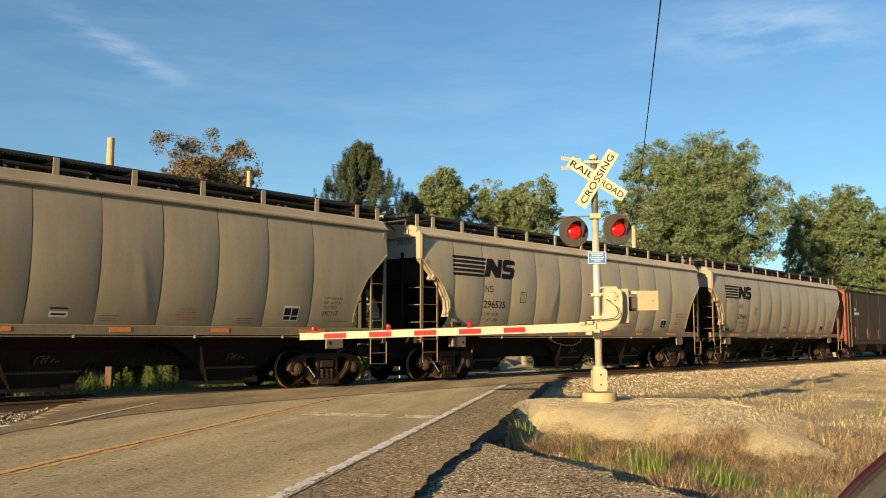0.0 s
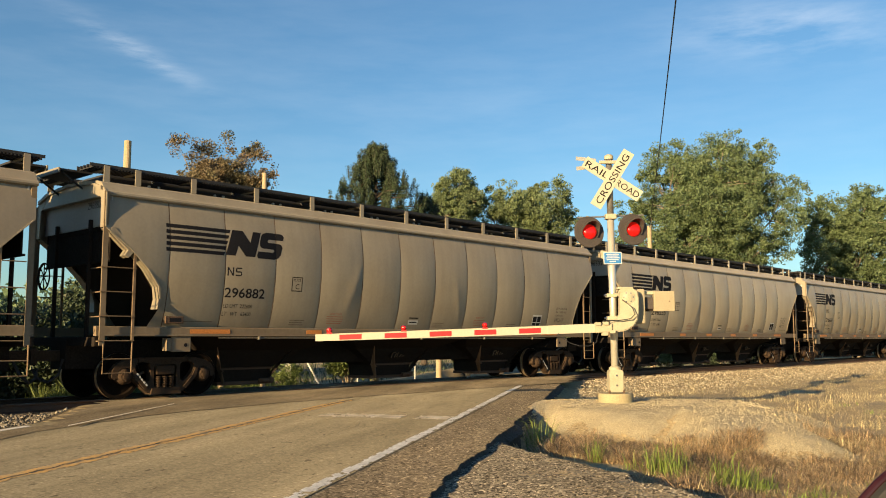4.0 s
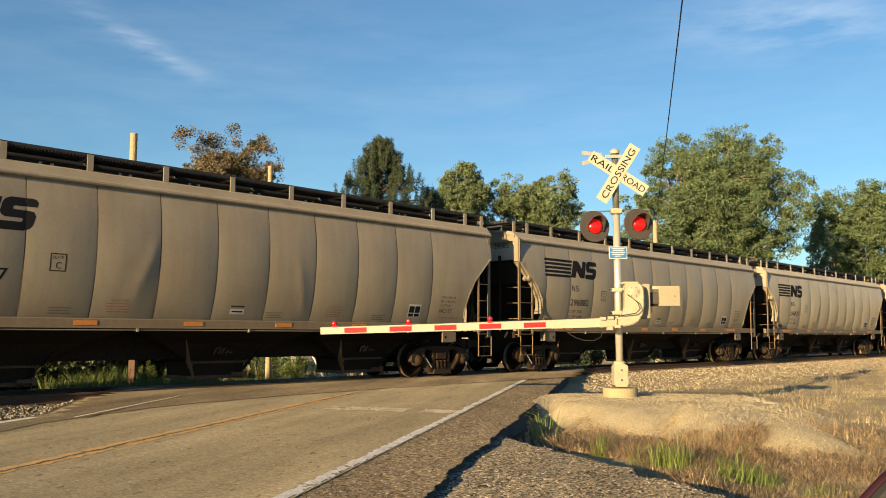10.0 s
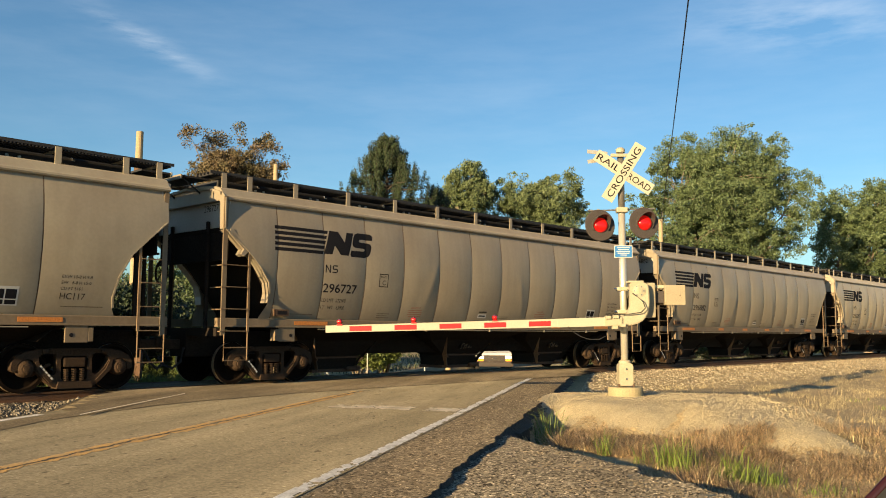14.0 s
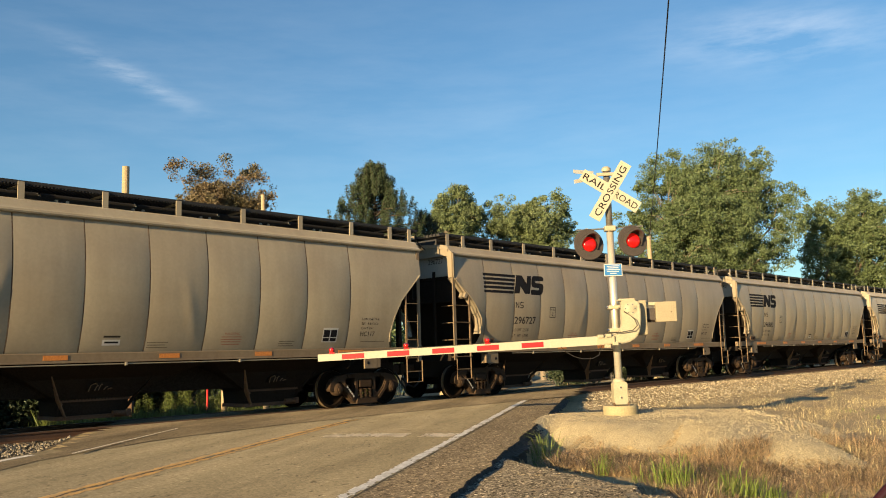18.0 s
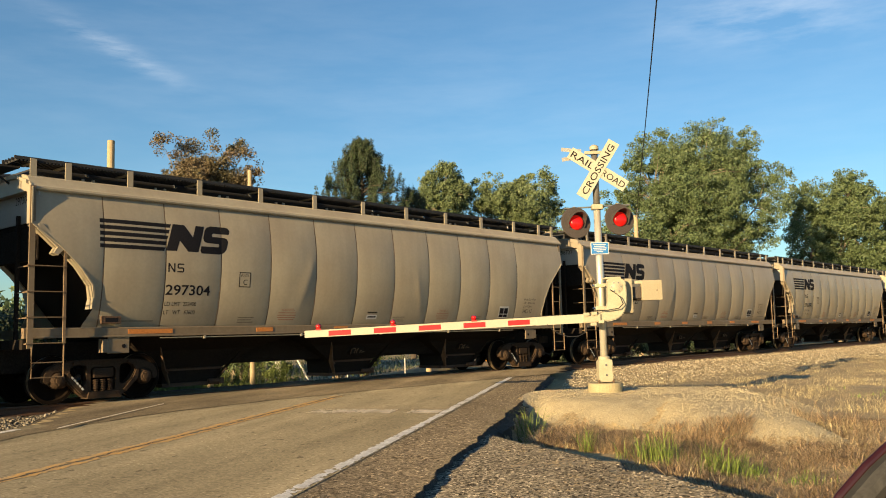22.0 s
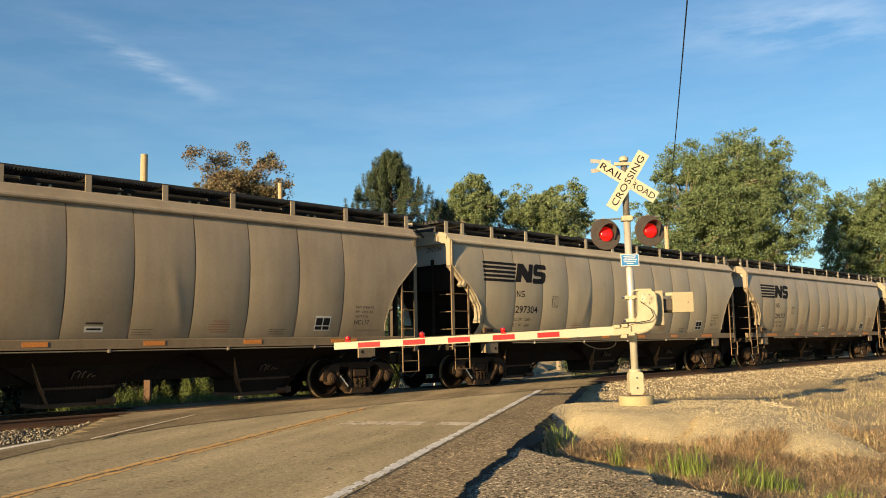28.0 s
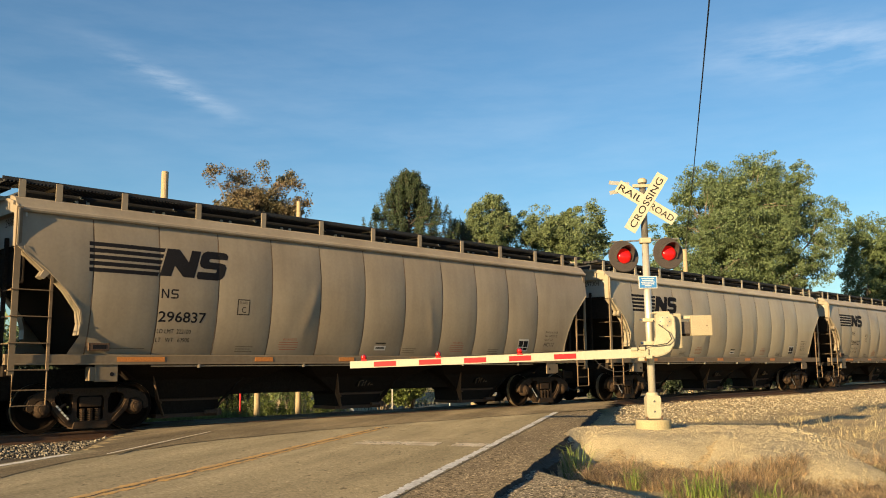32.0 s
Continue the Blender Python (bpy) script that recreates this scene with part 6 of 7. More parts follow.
pine_tree(-1.3, 66, 13.3, 14, "smaller dark green pine", 1.5, 0.5, 34000)
broad_tree(1.6, 74, (-0.3, 13.1, 2.2, 2.0), [(-1.6, 15.2, 0.7, 0.9), (-0.2, 15.9, 1.1, 0.9), (0.9, 15.4, 0.6, 1.2), (1.1, 14.2, 1.0, 1.1), (-1.8, 13.9, 1.0, 1.0), (0.0, 11.0, 2.4, 1.4)], M_LEAF_PALE, 5, 68000, 0.08, "broad tree with pale green leaves", 0.28, clump=0.36, airy=0.05)
broad_tree(8.7, 76, (-1.1, 13.2, 3.6, 2.1), [(-3.6, 15.6, 1.4, 1.0), (-2.2, 15.9, 0.7, 0.8), (-4.8, 14.9, 0.8, 0.9), (0.3, 15.8, 1.2, 0.9), (1.8, 15.8, 1.0, 0.9), (2.4, 14.8, 0.7, 1.0), (-1.1, 14.7, 1.5, 1.0), (2.6, 13.0, 1.2, 1.2), (-0.8, 10.8, 4.0, 1.5)], M_LEAF_PALE, 6, 105000, 0.08, "broad tree with pale green leaves", 0.28, clump=0.36, airy=0.05)
broad_tree(19.4, 60, (-0.6, 10.9, 4.5, 3.6), [(-2.6, 15.2, 1.7, 1.3), (0.0, 15.2, 1.5, 1.2), (1.8, 15.6, 0.9, 1.2), (3.3, 14.7, 1.1, 1.2), (-4.2, 13.3, 1.3, 1.3), (2.3, 12.8, 2.2, 1.8), (4.8, 12.1, 1.1, 1.3), (-5.7, 11.0, 1.3, 1.3), (4.4, 9.8, 1.2, 1.3), (-6.0, 9.1, 1.4, 1.3), (-4.1, 8.5, 2.0, 1.4), (3.0, 8.2, 1.7, 1.3), (-1.0, 13.4, 2.6, 1.6), (0.0, 7.4, 4.0, 1.6)], M_LEAF, 8, 225000, 0.066, "large broad tree with grey-green leaves", 0.36, 0.3, 0.36, 0.0, 0.02, 300)
broad_tree(35.6, 74, (-1.2, 10.1, 3.1, 3.0), [(-3.9, 12.1, 1.4, 1.4), (-1.8, 13.1, 1.4, 1.3), (0.7, 13.4, 1.7, 1.5), (2.0, 13.9, 1.3, 1.2), (-3.3, 9.2, 1.7, 1.6), (0.8, 11.1, 2.6, 2.4), (-2.2, 6.4, 2.4, 2.0), (1.6, 6.6, 3.4, 2.6), (0.6, 3.9, 3.8, 1.8)], M_LEAF, 7, 135000, 0.08, "dark green broad tree", 0.4, clump=0.40, airy=-0.02)
broad_tree(42.0, 74, (0, 9.4, 4.4, 3.8), [(-2.6, 13.0, 1.6, 1.0), (0.4, 12.6, 1.8, 1.2), (3, 11.6, 2.0, 1.3), (-1, 6.0, 3.8, 2.2), (2, 3.8, 3.8, 1.8)], M_LEAF, 17, 75000, 0.091, "dark green broad tree", 0.4, clump=0.42)
# far trees take the dark needle colour for the shade they stand in
for i, (x, y, s) in enumerate(((-27, 64, 0.62), (-40, 66, 0.6))):
    broad_tree(x, y, (0, 6.6 * s, 2.4 * s, 2.0 * s), [(-1.5 * s, 8.3 * s, 1.5 * s, 1.0 * s), (1.4 * s, 8.9 * s, 1.5 * s, 1.0 * s), (-1 * s, 4.4 * s, 2.6 * s, 1.5 * s)], M_NEEDLE, 30 + i, 20000, 0.11, "tree beyond the railway line, darkened for its shade", 0.25, clump=0.4)

# low woods on the horizon
g = np.random.default_rng(77)
cs, rs = [], []
for i in range(300):
    t = radians(-75 + 165 * i / 420 + g.uniform(-0.3, 0.3))
    d = g.uniform(105, 135)
    h = g.uniform(2.0, 4.2)
    cs.append((math.sin(t) * d, math.cos(t) * d, h - 1.2 + g.uniform(0, 2.2)))
    rs.append((g.uniform(2, 4), g.uniform(2, 4), h))
tagged(new("far_woods", leaf_cloud("far_woods", cs, rs, 50000, 0.55, M_LEAF, 78)), "dark green woods along the horizon", "woods", kind="stuff")


# ---------------------------------------------------------------- poles and cable
def pole(x, y, top, r, label, fittings=True):
    z0 = z_at(x, y) - 0.2
    th = empty("utility_pole", pose(x, y, z0))
    part("shaft", rod(bmesh.new(), (0, 0, 0), (0, 0, top - z0), r * 1.25, r, 14), M_POLE, th)
    if fittings:
        h = top - z0
        part("pole_band", lathe(bmesh.new(), [(r + 0.02, h - 1.75), (r + 0.035, h - 1.70), (r + 0.035, h - 1.45), (r + 0.02, h - 1.40)], "z", 14), M_RUST, th)
        part("insulator", rod(bmesh.new(), (-r - 0.18, 0, h - 1.3), (-r, 0, h - 1.3), 0.035, seg=8), M_RUST, th)
    return tagged(th, label, "utility pole", "utility poles")


pole(-13.0, 35, 9.38, 0.145, "weathered wooden utility pole stub")
pole(-9.80, 47, 10.36, 0.125, "pale wooden utility pole with a guy wire")
pole(12.95, 53, 8.2, 0.13, "pale wooden utility pole", False)


def cable(name, a, b, sag, r, label, n=40):
    pts = []
    for i in range(n + 1):
        f = i / n
        p = Vector(a).lerp(Vector(b), f)
        p.z -= 4 * sag * f * (1 - f)
        pts.append(p)
    ob = part(name, tube(bmesh.new(), pts, r, 6), M_CABLE)
    return tagged(ob, label, "cable")


cable("overhead_cable", (-3.05, -18, 10.2), (12.95, 53, 8.1), 0.9, 0.016, "black overhead cable on wooden poles")
cable("guy_wire", (-9.74, 47, 9.9), (-6.6, 45.5, -0.6), 0.15, 0.012, "thin guy wire of the pole")
cable("far_wire", (-13.0, 35, 8.0), (-60, 25, 9.0), 0.6, 0.010, "thin wire from the pole")


# ---------------------------------------------------------------- white van waiting beyond the crossing
def van():
    th = empty("van", pose(2.25, 45.4, -0.97, 0, 0, 180 + 1.5))
    # local +y is the way it faces
    bm = bmesh.new()
    prof = [(0.35, 0.35), (0.45, 0.95), (0.42, 1.06), (-0.55, 1.22), (-0.62, 1.24), (-1.35, 1.98), (-1.6, 2.08), (-5.2, 2.10), (-5.3, 2.0), (-5.3, 0.45), (-4.9, 0.35)]
    plate(bm, prof, -0.98, 0.98, "yz")
    bmesh.ops.bevel(bm, geom=[e for e in bm.edges if abs(e.verts[0].co.x - e.verts[1].co.x) < 0.01], offset=0.09, segments=3, affect="EDGES")
    part("body", bm, M_WHITE, th, "white van body")
    part("face_panel", box_bm(-0.93, 0.93, 0.42, 0.462, 0.61, 0.95, bevel=0.02), M_LAMPBLACK, th)
    part("grille", box_bm(-0.55, 0.55, 0.43, 0.475, 0.66, 0.90, bevel=0.01), M_LAMPBLACK, th)
    for z in (0.70, 0.86):
        part("grille_bar", box_bm(-0.55, 0.55, 0.47, 0.482, z - 0.012, z + 0.012), M_CHROME, th)
    part("badge", box_bm(-0.11, 0.11, 0.475, 0.485, 0.76, 0.82, bevel=0.004), M_CHROME, th)
    for x in (-0.72, 0.72):
        part("headlight", box_bm(x - 0.16, x + 0.16, 0.42, 0.475, 0.76, 0.93, bevel=0.03), M_HEADLAMP, th, "lit headlight")
        part("turn_signal", box_bm(x - 0.16, x + 0.16, 0.42, 0.472, 0.64, 0.74, bevel=0.02), M_AMBER, th, "amber lamp")
        part("mirror", box_bm(x * 1.5 - 0.1, x * 1.5 + 0.1, -1.0, -0.9, 1.3, 1.6, bevel=0.03), M_LAMPBLACK, th)
    part("bumper", box_bm(-0.98, 0.98, 0.36, 0.55, 0.36, 0.60, bevel=0.04), M_LAMPBLACK, th)
    part("windscreen", plate(bmesh.new(), [(-0.68, 1.27), (-1.33, 1.94), (-1.36, 1.94), (-0.71, 1.27)], -0.82, 0.82, "yz"), M_WINDOW, th)
    for x in (-0.84, 0.84):
        for y in (-0.55, -4.2):
            part("wheel", lathe(bmesh.new(), [(0.22, -0.11), (0.34, -0.11), (0.36, -0.06), (0.36, 0.06), (0.34, 0.11), (0.22, 0.11)], "x", 24, (x, y, 0.36)), M_RUBBER, th)
    return tagged(th, "white van with lit headlights waiting at the crossing", "van")


van()


# ---------------------------------------------------------------- small things beyond the track
def post(name, x, y, h, r, mat, label, category="post", lean=0.0, square=False):
    z0 = z_at(x, y) - 0.05
    bm = box_bm(-r, r, -r, r, 0, h, bevel=r * 0.15) if square else rod(bmesh.new(), (0, 0, 0), (0, 0, h), r, r * 0.95, 12)
    ob = part(name, bm, mat, at=pose(x, y, z0, 0, lean, 0))
    return tagged(ob, label, category)


post("marker_post", -8.63, 23.82, 1.2, 0.088, M_RUST, "short brown wooden marker post", square=True)
post("marker_post", -5.53, 26.88, 1.15, 0.085, M_POLE, "pale timber post in the weeds")
post("marker_post", -6.55, 25.80, 1.15, 0.09, M_POLE, "pale timber post in the weeds")
post("stake", -6.93, 25.36, 1.0, 0.028, M_BARRED, "thin red marker stake")
post("white_post", -5.5, 31.2, 1.35, 0.09, M_WHITE, "short white post among plants", square=True)
post("leaning_pole", -4.4, 31.6, 1.15, 0.035, M_WHITE, "thin white pole leaning over", lean=-28)
post("white_post", -0.10, 34.6, 1.7, 0.12, M_POLE, "pale round post beside the road")
post("marker_stick", -1.0, 33.0, 0.95, 0.022, M_WHITE, "thin white marker stick")
post("marker_stick", -3.15, 32.6, 0.9, 0.02, M_WHITE, "thin white marker stick")


def bush(x, y, w, h, seed, mat, label, leaves=5000, size=0.06, low=0.35):
    g = random.Random(seed)
    th = empty("bush", pose(x, y, z_at(x, y) - 0.05))
    bm, cs, rs = bmesh.new(), [], []
    for i in range(14 if low > 0.3 else 30):
        a = g.uniform(0, 6.28)
        q = Vector((math.cos(a) * w * g.uniform(0.05, 0.42), math.sin(a) * w * g.uniform(0.05, 0.42), h * g.uniform(low, 0.88)))
        limb(bm, (q.x * 0.2, q.y * 0.2, 0), q, 0.03, 0.01, g, 3)
        r = w * g.uniform(0.12, 0.2)
        cs.append(q)
        rs.append((r, r, r * 0.8))
    part("stem", bm, M_BARK, th)
    part("foliage", leaf_cloud("foliage", cs, rs, leaves, size, mat, seed), mat, th)
    return tagged(th, label, "bush", "bushes")


bush(-3.6, 33.5, 2.0, 1.6, 41, M_WEED, "rounded green bush beyond the crossing")
bush(-2.6, 34.2, 1.8, 1.5, 42, M_WEED, "rounded green bush beyond the crossing")
bush(11.5, 42.5, 2.2, 1.4, 44, M_LEAF_PALE, "low green bush beyond the track")
bush(16.5, 46, 2.4, 1.4, 45, M_LEAF_PALE, "low green bush beyond the track")
bush(20.5, 50, 2.4, 1.5, 46, M_LEAF_PALE, "low green bush beyond the track")
for i in range(13):
    p = on_track(-9.0 + 2.1 * i, -10.6 - 0.9 * (i % 2))
    bush(p.x, p.y, 4.2, 3.0 + 0.5 * ((i * 7) % 3), 200 + i, M_SHRUB, "dense dark green shrub beyond the track", 15000, 0.072, 0.04)
for i in range(4):
    bush(-17.0 + 2.6 * i, 42.5 + 0.8 * (i % 3), 4.6, 5.6 + 0.5 * (i % 2), 220 + i, M_LEAF, "tall dark green shrub beyond the track", 15000, 0.085, 0.10)
# shrubs added to cover lit ground where shade lies behind the cars
for i in range(13):
    p = on_track(35.0 + 2.4 * i, -6.4 - 0.5 * (i % 2))
    bush(p.x, p.y, 2.8, 1.35, 240 + i, M_SHRUB, "low dark shrub added for the shade beyond the track", 4000, 0.06)
bush(-5.5, 31.6, 1.1, 0.9, 47, M_WEED, "small plant around a white post", 2000)


M_HEAPSTONE = material("crushed_pale_stone", (0.39, 0.335, 0.222), 0.9, scale=5, fine=60, spread=0.2, island=0.2, bump=0.0)
M_GREYSTONE = material("grey_ballast", (0.150, 0.134, 0.108), 0.9, scale=5, fine=30, spread=0.3, island=0.75, bump=0.0)
M_DRIVESTONE = material("grey_chippings", (0.19, 0.162, 0.122), 0.85, scale=5, fine=30, spread=0.3, island=0.6, bump=0.0)


# ---------------------------------------------------------------- stones, grass and weeds
def scatter_stones(name, x, y, size, mat, label, seed, sink=0.3):
    """Many small broken stones lying on the ground."""
    g = np.random.default_rng(seed)
    n = len(x)
    z = ground_z(x, y)
    s = size * (0.5 + g.random(n) ** 2)
    base = np.array([(1, 0, 0), (-1, 0, 0), (0, 1, 0), (0, -1, 0), (0, 0, 1), (0, 0, -1)], float)
    v = base[None] * (0.55 + 0.6 * g.random((n, 6, 1))) + 0.25 * g.normal(size=(n, 6, 3))
    v[:, :, 2] *= 0.75
    v = v * s[:, None, None] + np.stack([x, y, z + s * sink], -1)[:, None, :]
    f = np.array([(0, 2, 4), (2, 1, 4), (1, 3, 4), (3, 0, 4), (2, 0, 5), (1, 2, 5), (3, 1, 5), (0, 3, 5)])
    f = (np.arange(n)[:, None, None] * 6 + f[None]).reshape(-1, 3)
    return tagged(new(name, fast_mesh(name, v.reshape(-1, 3), f, mat)), label, "stones", kind="stuff")


def near_track(n, s0, s1, l0, l1, seed):
    g = np.random.default_rng(seed)
    s = s0 + (s1 - s0) * g.random(n) ** 1.35
    lt = l0 + (l1 - l0) * g.random(n)
    return BASE.x + U.x * s + N.x * lt, BASE.y + U.y * s + N.y * lt


x, y = near_track(38000, 13.5, 62, -1.6, 6.4, 1)
far_out = np.random.default_rng(5).random(len(x)) > smooth(4.2, 6.4, lat_of(x, y)) * 0.9
keep = (r_of(x, y) > 4.15) & far_out & (mound_z(x, y) < 0.3)
scatter_stones("ballast", x[keep], y[keep], 0.027, M_BALLAST, "pale grey ballast stones along the track", 2)
x, y = near_track(11000, -2, 7.6, 1.0, 3.0, 3)
keep = r_of(x, y) < left_edge((x - RO.x) * RW.x + (y - RO.y) * RW.y) - 0.3
scatter_stones("ballast", x[keep], y[keep], 0.025, M_GREYSTONE, "grey ballast stones beside the rail", 4, 0.8)
g = np.random.default_rng(11)
x, y = g.uniform(0.8, 7.0, 54000), g.uniform(10.2, 18.6, 54000)
m = mound_z(x, y)
keep = (m > 0.03 + 0.10 * g.random(54000)) & (r_of(x, y) > 3.85)
scatter_stones("gravel_heap", x[keep], y[keep], 0.0098, M_HEAPSTONE, "heap of pale crushed gravel", 12, 1.1)
a = g.random(700)
x, y = 5.55 + 0.35 * a + 0.16 * g.normal(size=700), 14.2 + 2.4 * a + 0.3 * g.normal(size=700)
scatter_stones("heap_rubble", x, y, 0.026, M_HEAPSTONE, "coarser stones down the flank of the heap", 16, 0.4)
x, y = g.uniform(-0.4, 4.5, 80000), g.uniform(4.8, 11.6, 80000)
r = r_of(x, y)
keep = drive_z(x, y) > 0.5
scatter_stones("driveway_chippings", x[keep][:11000], y[keep][:11000], 0.0095, M_DRIVESTONE, "loose grey chippings on the driveway", 13, 0.35)
x, y = -5.7 + 0.45 * g.normal(size=2600), 30.6 + 0.9 * g.normal(size=2600)
scatter_stones("rubble", x, y, 0.045, M_DRIVESTONE, "pale grey rubble at the foot of the posts", 15, 0.9)
rr, aa = 2.95 + 0.8 * g.random(1900) ** 0.45, -12 + 20 * g.random(1900)
x, y = RO.x + RQ.x * rr + RW.x * aa, RO.y + RQ.y * rr + RW.y * aa
scatter_stones("loose_grit", x, y, 0.0075, M_DRIVESTONE, "loose grit on the road shoulder", 14, 6.5)


def grass(name, x, y, h, width, mat, label, seed, bend=0.5, trodden=0.35):
    """Single curved blades, trodden down before the heap."""
    g = np.random.default_rng(seed)
    n = len(x)
    z = ground_z(x, y) - 0.02
    h = h * (0.45 + 0.75 * g.random(n)) * np.clip(0.95 + 0.55 * lumps(x, y, 0.6) + 0.35 * lumps(x + 4, y, 0.22), 0.25, 1.8)
    h = h * (1 - trodden * smooth(2.0, 0.9, capsule(x, y, 4.6, 11.8, 4.4, 10.2)))
    a, b = g.random(n) * 6.283, g.random(n) * 6.283
    lean = bend * g.random(n) * h
    w = width * (0.6 + 0.8 * g.random(n))
    dx, dy = np.cos(a), np.sin(a)
    wx, wy = np.cos(b) * w, np.sin(b) * w
    p0, p1 = np.stack([x - wx, y - wy, z], -1), np.stack([x + wx, y + wy, z], -1)
    p2 = np.stack([x + dx * lean * 0.35 + wx * 0.8, y + dy * lean * 0.35 + wy * 0.8, z + h * 0.6], -1)
    p3 = np.stack([x + dx * lean * 0.35 - wx * 0.8, y + dy * lean * 0.35 - wy * 0.8, z + h * 0.6], -1)
    p4 = np.stack([x + dx * lean, y + dy * lean, z + h * (1 - 0.25 * bend)], -1)
    v = np.stack([p0, p1, p2, p3, p4], 1).reshape(-1, 3)
    i = np.arange(n)[:, None] * 5
    f = np.concatenate([i + np.array([[0, 1, 2]]), i + np.array([[0, 2, 3]]), i + np.array([[3, 2, 4]])])
    return tagged(new(name, fast_mesh(name, v, f, mat)), label, "grass", kind="stuff")


def meadow(n, x0, x1, y0, y1, seed, rmin=4.4, clump=0.35):
    """Places off the road, the ballast and the heap, in loose clumps."""
    g = np.random.default_rng(seed)
    x, y = g.uniform(x0, x1, n), y0 + (y1 - y0) * g.random(n) ** 1.3
    patch = np.sin(x * 2.3 + np.sin(y * 1.7) * 1.5) + np.sin(y * 2.9 + np.cos(x * 1.3) * 1.7)
    keep = (r_of(x, y) > rmin) & (mound_z(x, y) < 0.02 + 0.10 * g.random(n) ** 2) & (g.random(n) < 1 - clump + clump * patch)
    lat = lat_of(x, y)
    keep &= g.random(n) < smooth(4.3, 7.0, lat)
    drive = drive_z(x, y) > 0.04
    return x[keep & ~drive], y[keep & ~drive]


x, y = meadow(215000, 4.0, 30, 6.0, 40, 21, clump=0.4)
grass("dry_grass", x, y, 0.14, 0.0026, M_STRAW, "dry straw-coloured grass beside the track", 22, 2.2)
x, y = meadow(16000, 4.6, 24, 6.0, 26, 221, clump=0.8)
grass("dry_grass", x, y, 0.30, 0.0022, M_STRAW, "taller dry grass stems", 222, 1.2)
x, y = meadow(150000, 0.8, 9, 6.0, 15, 23, 4.2, clump=0.5)
grass("dead_grass", x, y, 0.16, 0.0023, M_BROWNGRASS, "flattened brown dead grass", 24, 2.8)
x, y = meadow(16000, 1.2, 7.5, 8.0, 13.8, 25, 4.1, clump=0.6)
grass("dry_grass", x, y, 0.26, 0.0024, M_STRAW, "bent dry grass before the gravel heap", 26, 2.2)


def tufts(rows, mat, label, seed, name="grass_tuft", bend=0.8, width=0.007):
    for i, (x, y, n, spread, h) in enumerate(rows):
        g = np.random.default_rng(seed + i)
        grass(name, x + g.normal(size=n) * spread, y + g.normal(size=n) * spread, h, width, mat, label, seed + 50 + i, bend, 0.0)


tufts([(1.45, 13.35, 90, 0.07, 0.95), (1.4, 12.7, 62, 0.12, 0.49), (2.04, 11.5, 56, 0.06, 0.61), (2.33, 10.9, 37, 0.08, 0.43), (2.55, 10.4, 112, 0.07, 0.67), (2.72, 10.2, 75, 0.08, 0.52), (3.05, 9.3, 137, 0.1, 0.67), (3.25, 9.2, 87, 0.12, 0.52), (3.46, 9.4, 50, 0.05, 0.72), (3.75, 8.9, 87, 0.14, 0.38), (4.6, 8.9, 50, 0.14, 0.41)], M_GREENGRASS, "tuft of tall green grass", 60, bend=1.1, width=0.0042)
x, y = meadow(5000, 9.5, 14, 16, 21, 73, clump=0.6)
grass("green_grass", x, y, 0.14, 0.008, M_GREENGRASS, "patch of short green grass", 74)
x, y = g.uniform(2.4, 7.0, 34000), g.uniform(7.6, 11.6, 34000)
keep = (r_of(x, y) > 4.2) & (drive_z(x, y) < 0.04) & (mound_z(x, y) < 0.04) & (g.random(34000) < 0.6 + 0.4 * lumps(x, y, 0.3))
grass("dead_grass", x[keep], y[keep], 0.24, 0.0026, M_BROWNGRASS, "matted brown grass beside the driveway", 305, 2.6)
# straggly stems on the heap's foot
g = np.random.default_rng(301)
x, y = g.uniform(0.9, 4.6, 60000), g.uniform(10.2, 14.4, 60000)
near = capsule(x, y, 1.75, 12.7, 3.55, 11.5) + 0.22 * lumps(x, y, 0.35) + 0.12 * lumps(x, y + 7, 0.15)
keep = (near < 0.85) & (r_of(x, y) > 4.15) & (drive_z(x, y) < 0.05) & (g.random(60000) < 0.55 + 0.45 * lumps(x + 2, y, 0.25))
grass("dead_grass", x[keep], y[keep], 0.27, 0.0026, M_BROWNGRASS, "tangle of brown dead stems at the foot of the heap", 302, 2.4, 0.0)
tufts([(3.62, 11.9, 420, 0.14, 0.56), (3.28, 12.0, 360, 0.18, 0.48), (2.8, 12.0, 240, 0.22, 0.36), (2.35, 13.3, 60, 0.12, 0.42), (6.4, 14.2, 420, 0.34, 0.42), (6.9, 13.3, 380, 0.34, 0.38), (6.2, 10.6, 320, 0.4, 0.30)], M_BROWNGRASS, "clump of dead brown stems", 90, "dead_grass_clump", 1.9, 0.0026)


# green growth beyond the track: arching grass, then leafy weeds
g = np.random.default_rng(120)
sx, lt = g.uniform(9.9, 17.5, 15000), -5.2 - 3.0 * g.random(15000)
x, y = BASE.x + U.x * sx + N.x * lt, BASE.y + U.y * sx + N.y * lt
keep = r_of(x, y) < -3.7
grass("weeds", x[keep], y[keep], 0.26, 0.006, M_WEED, "green grass and low weeds beyond the track", 121, 1.3)
sx, lt = g.uniform(9.0, 13.5, 2600), -2.5 - 1.6 * g.random(2600)
x, y = BASE.x + U.x * sx + N.x * lt, BASE.y + U.y * sx + N.y * lt
keep = r_of(x, y) < -4.2
grass("weeds", x[keep], y[keep], 0.34, 0.007, M_WEED, "low green grass along the far rail", 128, 1.2)
sx, lt = g.uniform(9.7, 12.0, 1700), -5.9 + 0.35 * g.normal(size=1700)
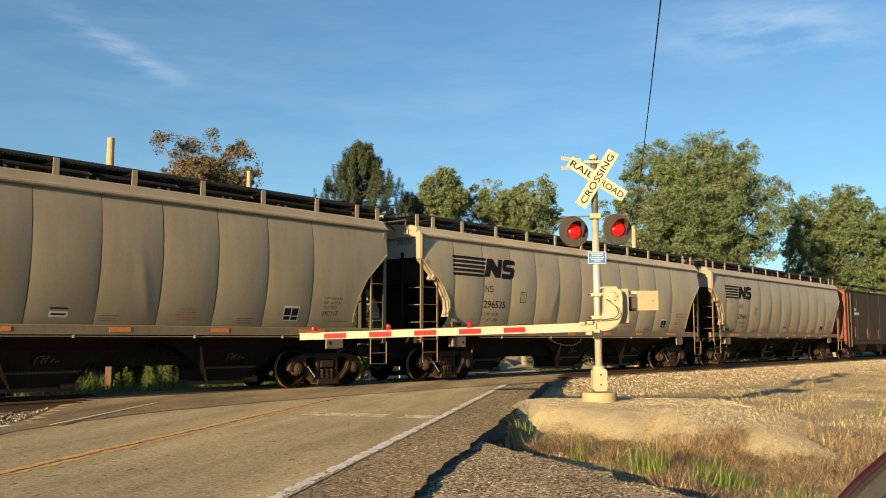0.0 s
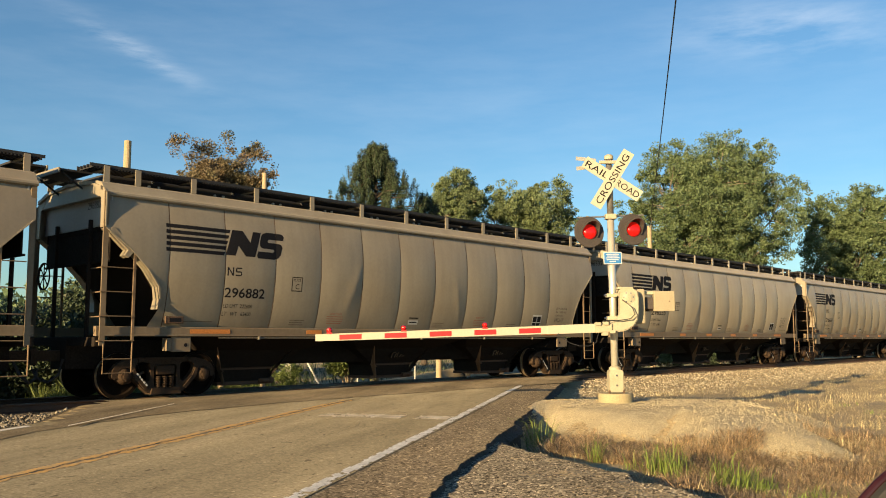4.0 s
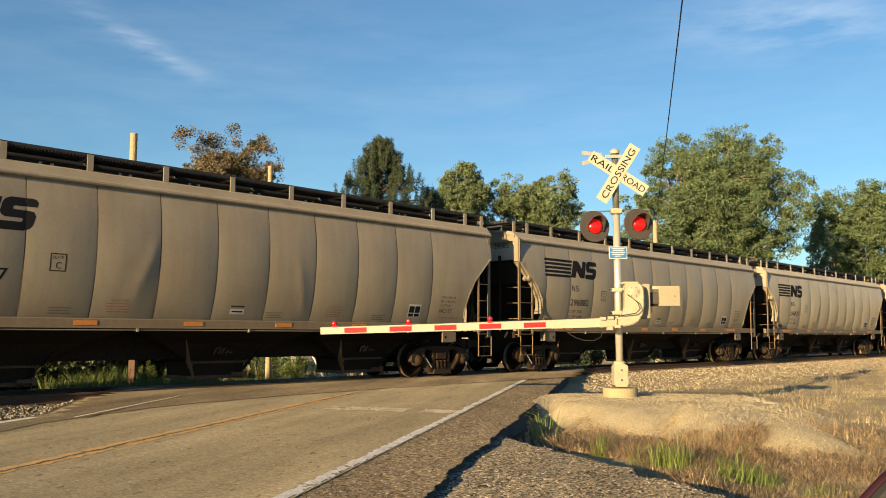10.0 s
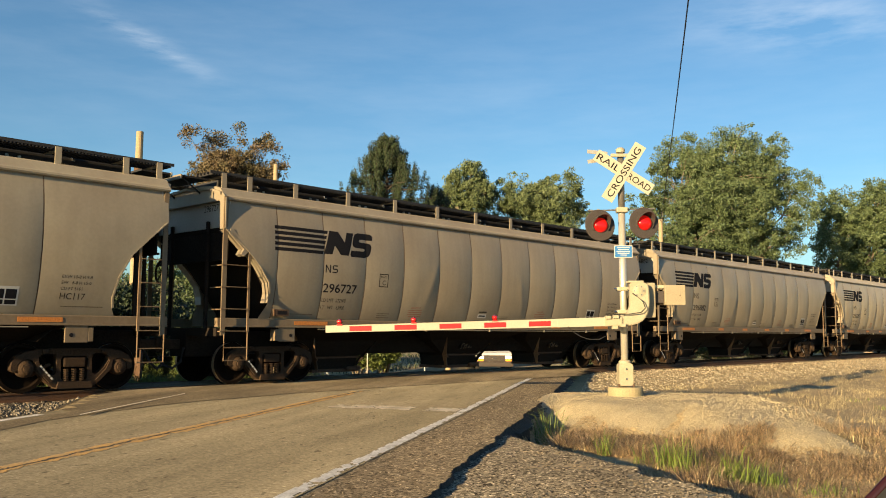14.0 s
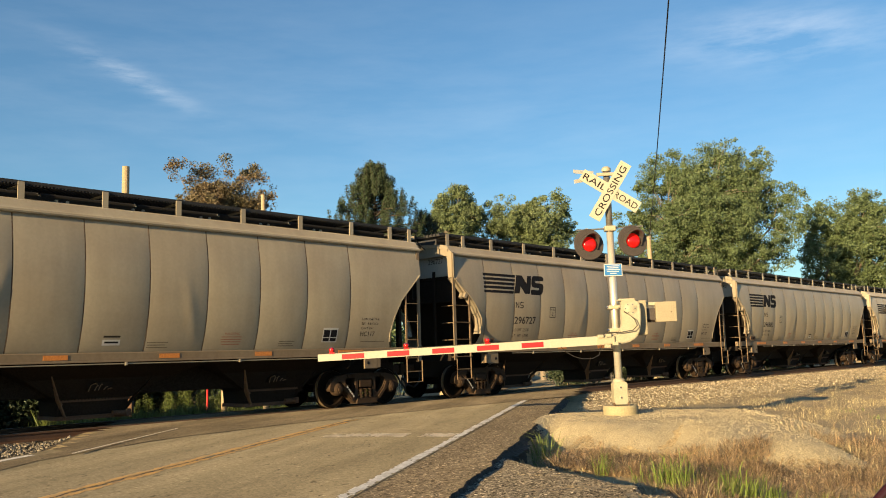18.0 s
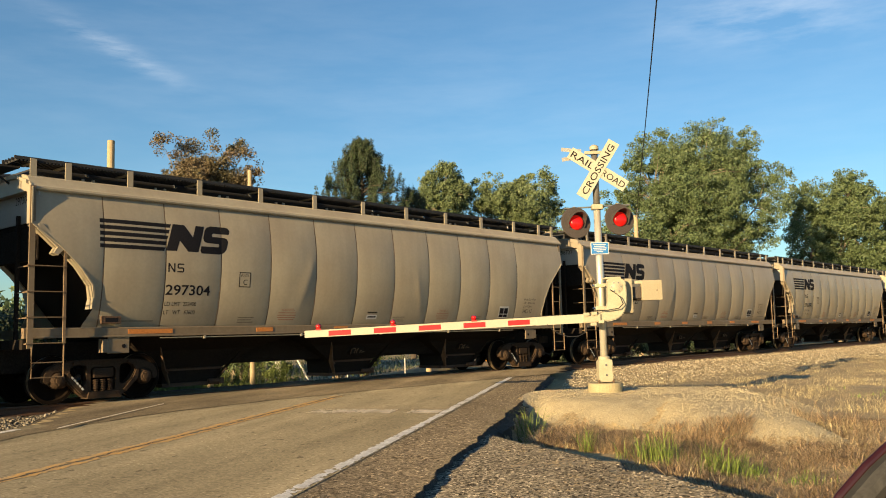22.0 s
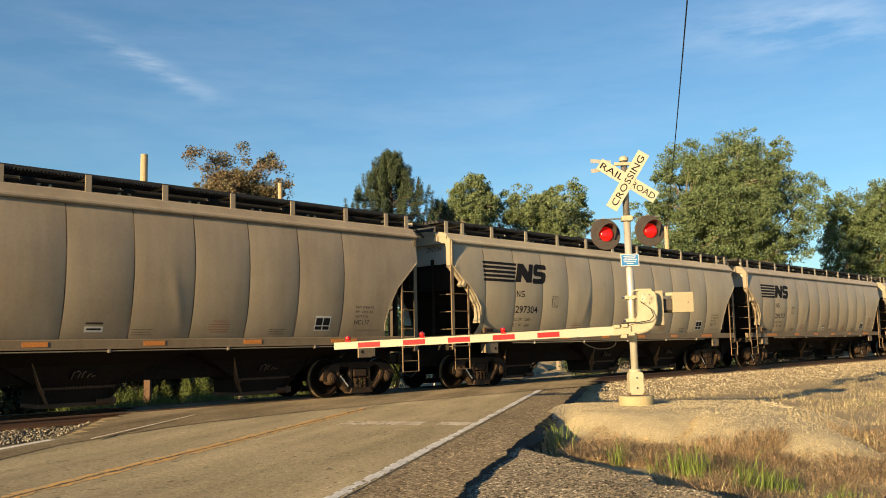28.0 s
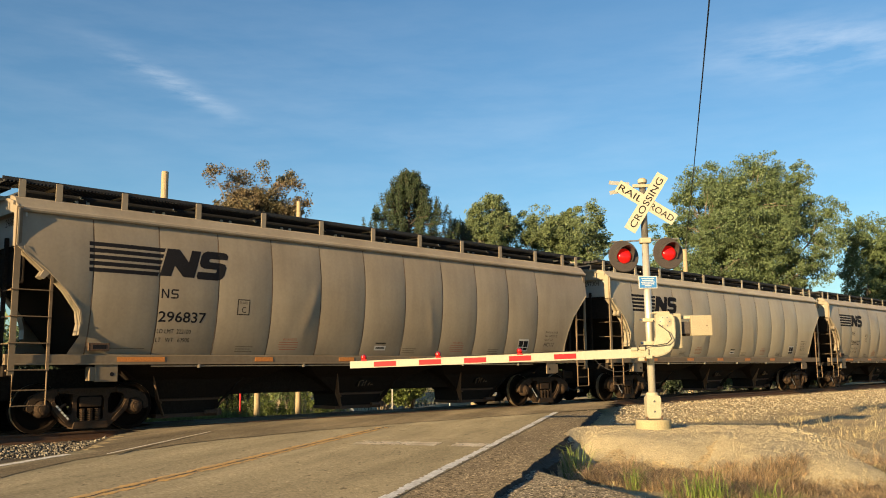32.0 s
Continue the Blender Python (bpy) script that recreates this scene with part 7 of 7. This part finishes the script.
x, y = BASE.x + U.x * sx + N.x * lt, BASE.y + U.y * sx + N.y * lt
grass("arching_grass", x, y, 0.66, 0.009, M_WEED, "clump of tall arching green grass", 125, 1.5)


def weed_patch(name, s0, s1, lat0, lat1, count, h0, h1, seed, label):
    """Upright leafy stalks, broadest low down."""
    g = np.random.default_rng(seed)
    cs, rs = [], []
    for i in range(count):
        p = on_track(g.uniform(s0, s1), g.uniform(lat0, lat1))
        h, w = h0 + (h1 - h0) * g.random() ** 1.6, g.uniform(0.08, 0.19)
        lean = g.uniform(-0.06, 0.06, 2)
        for k in range(6):
            f = (k + 0.5) / 6
            cs.append((p.x + lean[0] * f, p.y + lean[1] * f, z_at(p.x, p.y) + h * f))
            rs.append((w * (1.15 - 0.7 * f), w * (1.15 - 0.7 * f), h / 9))
    return tagged(new(name, leaf_cloud(name, cs, rs, count * 330, 0.024, M_WEED, seed, 0.45)), label, "weeds", kind="stuff")


weed_patch("leafy_weeds", 11.5, 12.9, -6.3, -5.8, 9, 0.45, 0.90, 131, "leafy green weeds round the brown post")
weed_patch("leafy_weeds", 13.0, 14.3, -6.5, -5.7, 13, 0.50, 1.05, 132, "leafy green weeds beyond the track")
weed_patch("leafy_weeds", 14.3, 16.4, -6.7, -5.6, 30, 0.45, 1.00, 133, "leafy green weeds beyond the track")
weed_patch("leafy_weeds", 16.4, 19.0, -7.6, -6.0, 36, 0.45, 1.05, 134, "tall green weeds round the timber posts")
x, y = near_track(24000, -10, 70, -34, -11.0, 123)
keep = np.abs(r_of(x, y)) > 4.8
grass("far_grass", x[keep], y[keep], 0.3, 0.014, M_SHRUB, "rough green grass beyond the track", 124)


# ---------------------------------------------------------------- the car from which the crossing is watched
def parked_car():
    """Only the curved frame of its open window comes into view."""
    th = empty("parked_car", pose(0, 0, 0))
    pts = [Vector(p) for p in ((0.34, 0.90, 0.88), (0.385, 0.90, 0.985), (0.414, 0.90, 1.027), (0.443, 0.90, 1.056), (0.476, 0.90, 1.083), (0.53, 0.89, 1.115), (0.62, 0.87, 1.15), (0.80, 0.84, 1.19))]
    for name, mat, off, w, label in (("window_frame", M_MAROON, 0.005, 0.005, "glossy maroon window frame"), ("weather_strip", M_RUBBER, 0.021, 0.016, "black rubber weather strip"), ("inner_trim", M_TRIM, 0.058, 0.022, "beige inner trim")):
        bm = bmesh.new()
        tube(bm, [p + Vector((off * 0.75, -off * 0.3, -off * 0.75)) for p in pts], w, 12)
        part(name, bm, mat, th, label)
    part("door_skin", box_bm(0.28, 0.42, 0.82, 0.95, 0.25, 0.90, bevel=0.03), M_MAROON, th)
    part("sill", box_bm(0.15, 1.2, 0.70, 0.95, 0.12, 0.30, bevel=0.03), M_MAROON, th)
    part("tyre", lathe(bmesh.new(), [(0.2, -0.1), (0.30, -0.1), (0.32, -0.06), (0.32, 0.06), (0.30, 0.1), (0.2, 0.1)], "x", 28, (0.75, 0.8, 0.16)), M_RUBBER, th)
    return tagged(th, "maroon parked car with beige trim", "car")


parked_car()


# ---------------------------------------------------------------- what moves
def motions():
    times = [i * 0.5 for i in range(65)]
    for k, car in cars:
        walk(car, [(t, car_pose(k, t)) for t in times])
        turns = [i * 0.2 for i in range(161)]
        for ws in car.children:
            if ws.name.split(".")[0] == "wheelset":
                m = ws.matrix_basis.copy()
                walk(ws, [(t, m @ pose(0, 0, 0, 0, math.degrees((travelled(t) - travelled(0)) / 0.457) % 360, 0)) for t in turns])


motions()
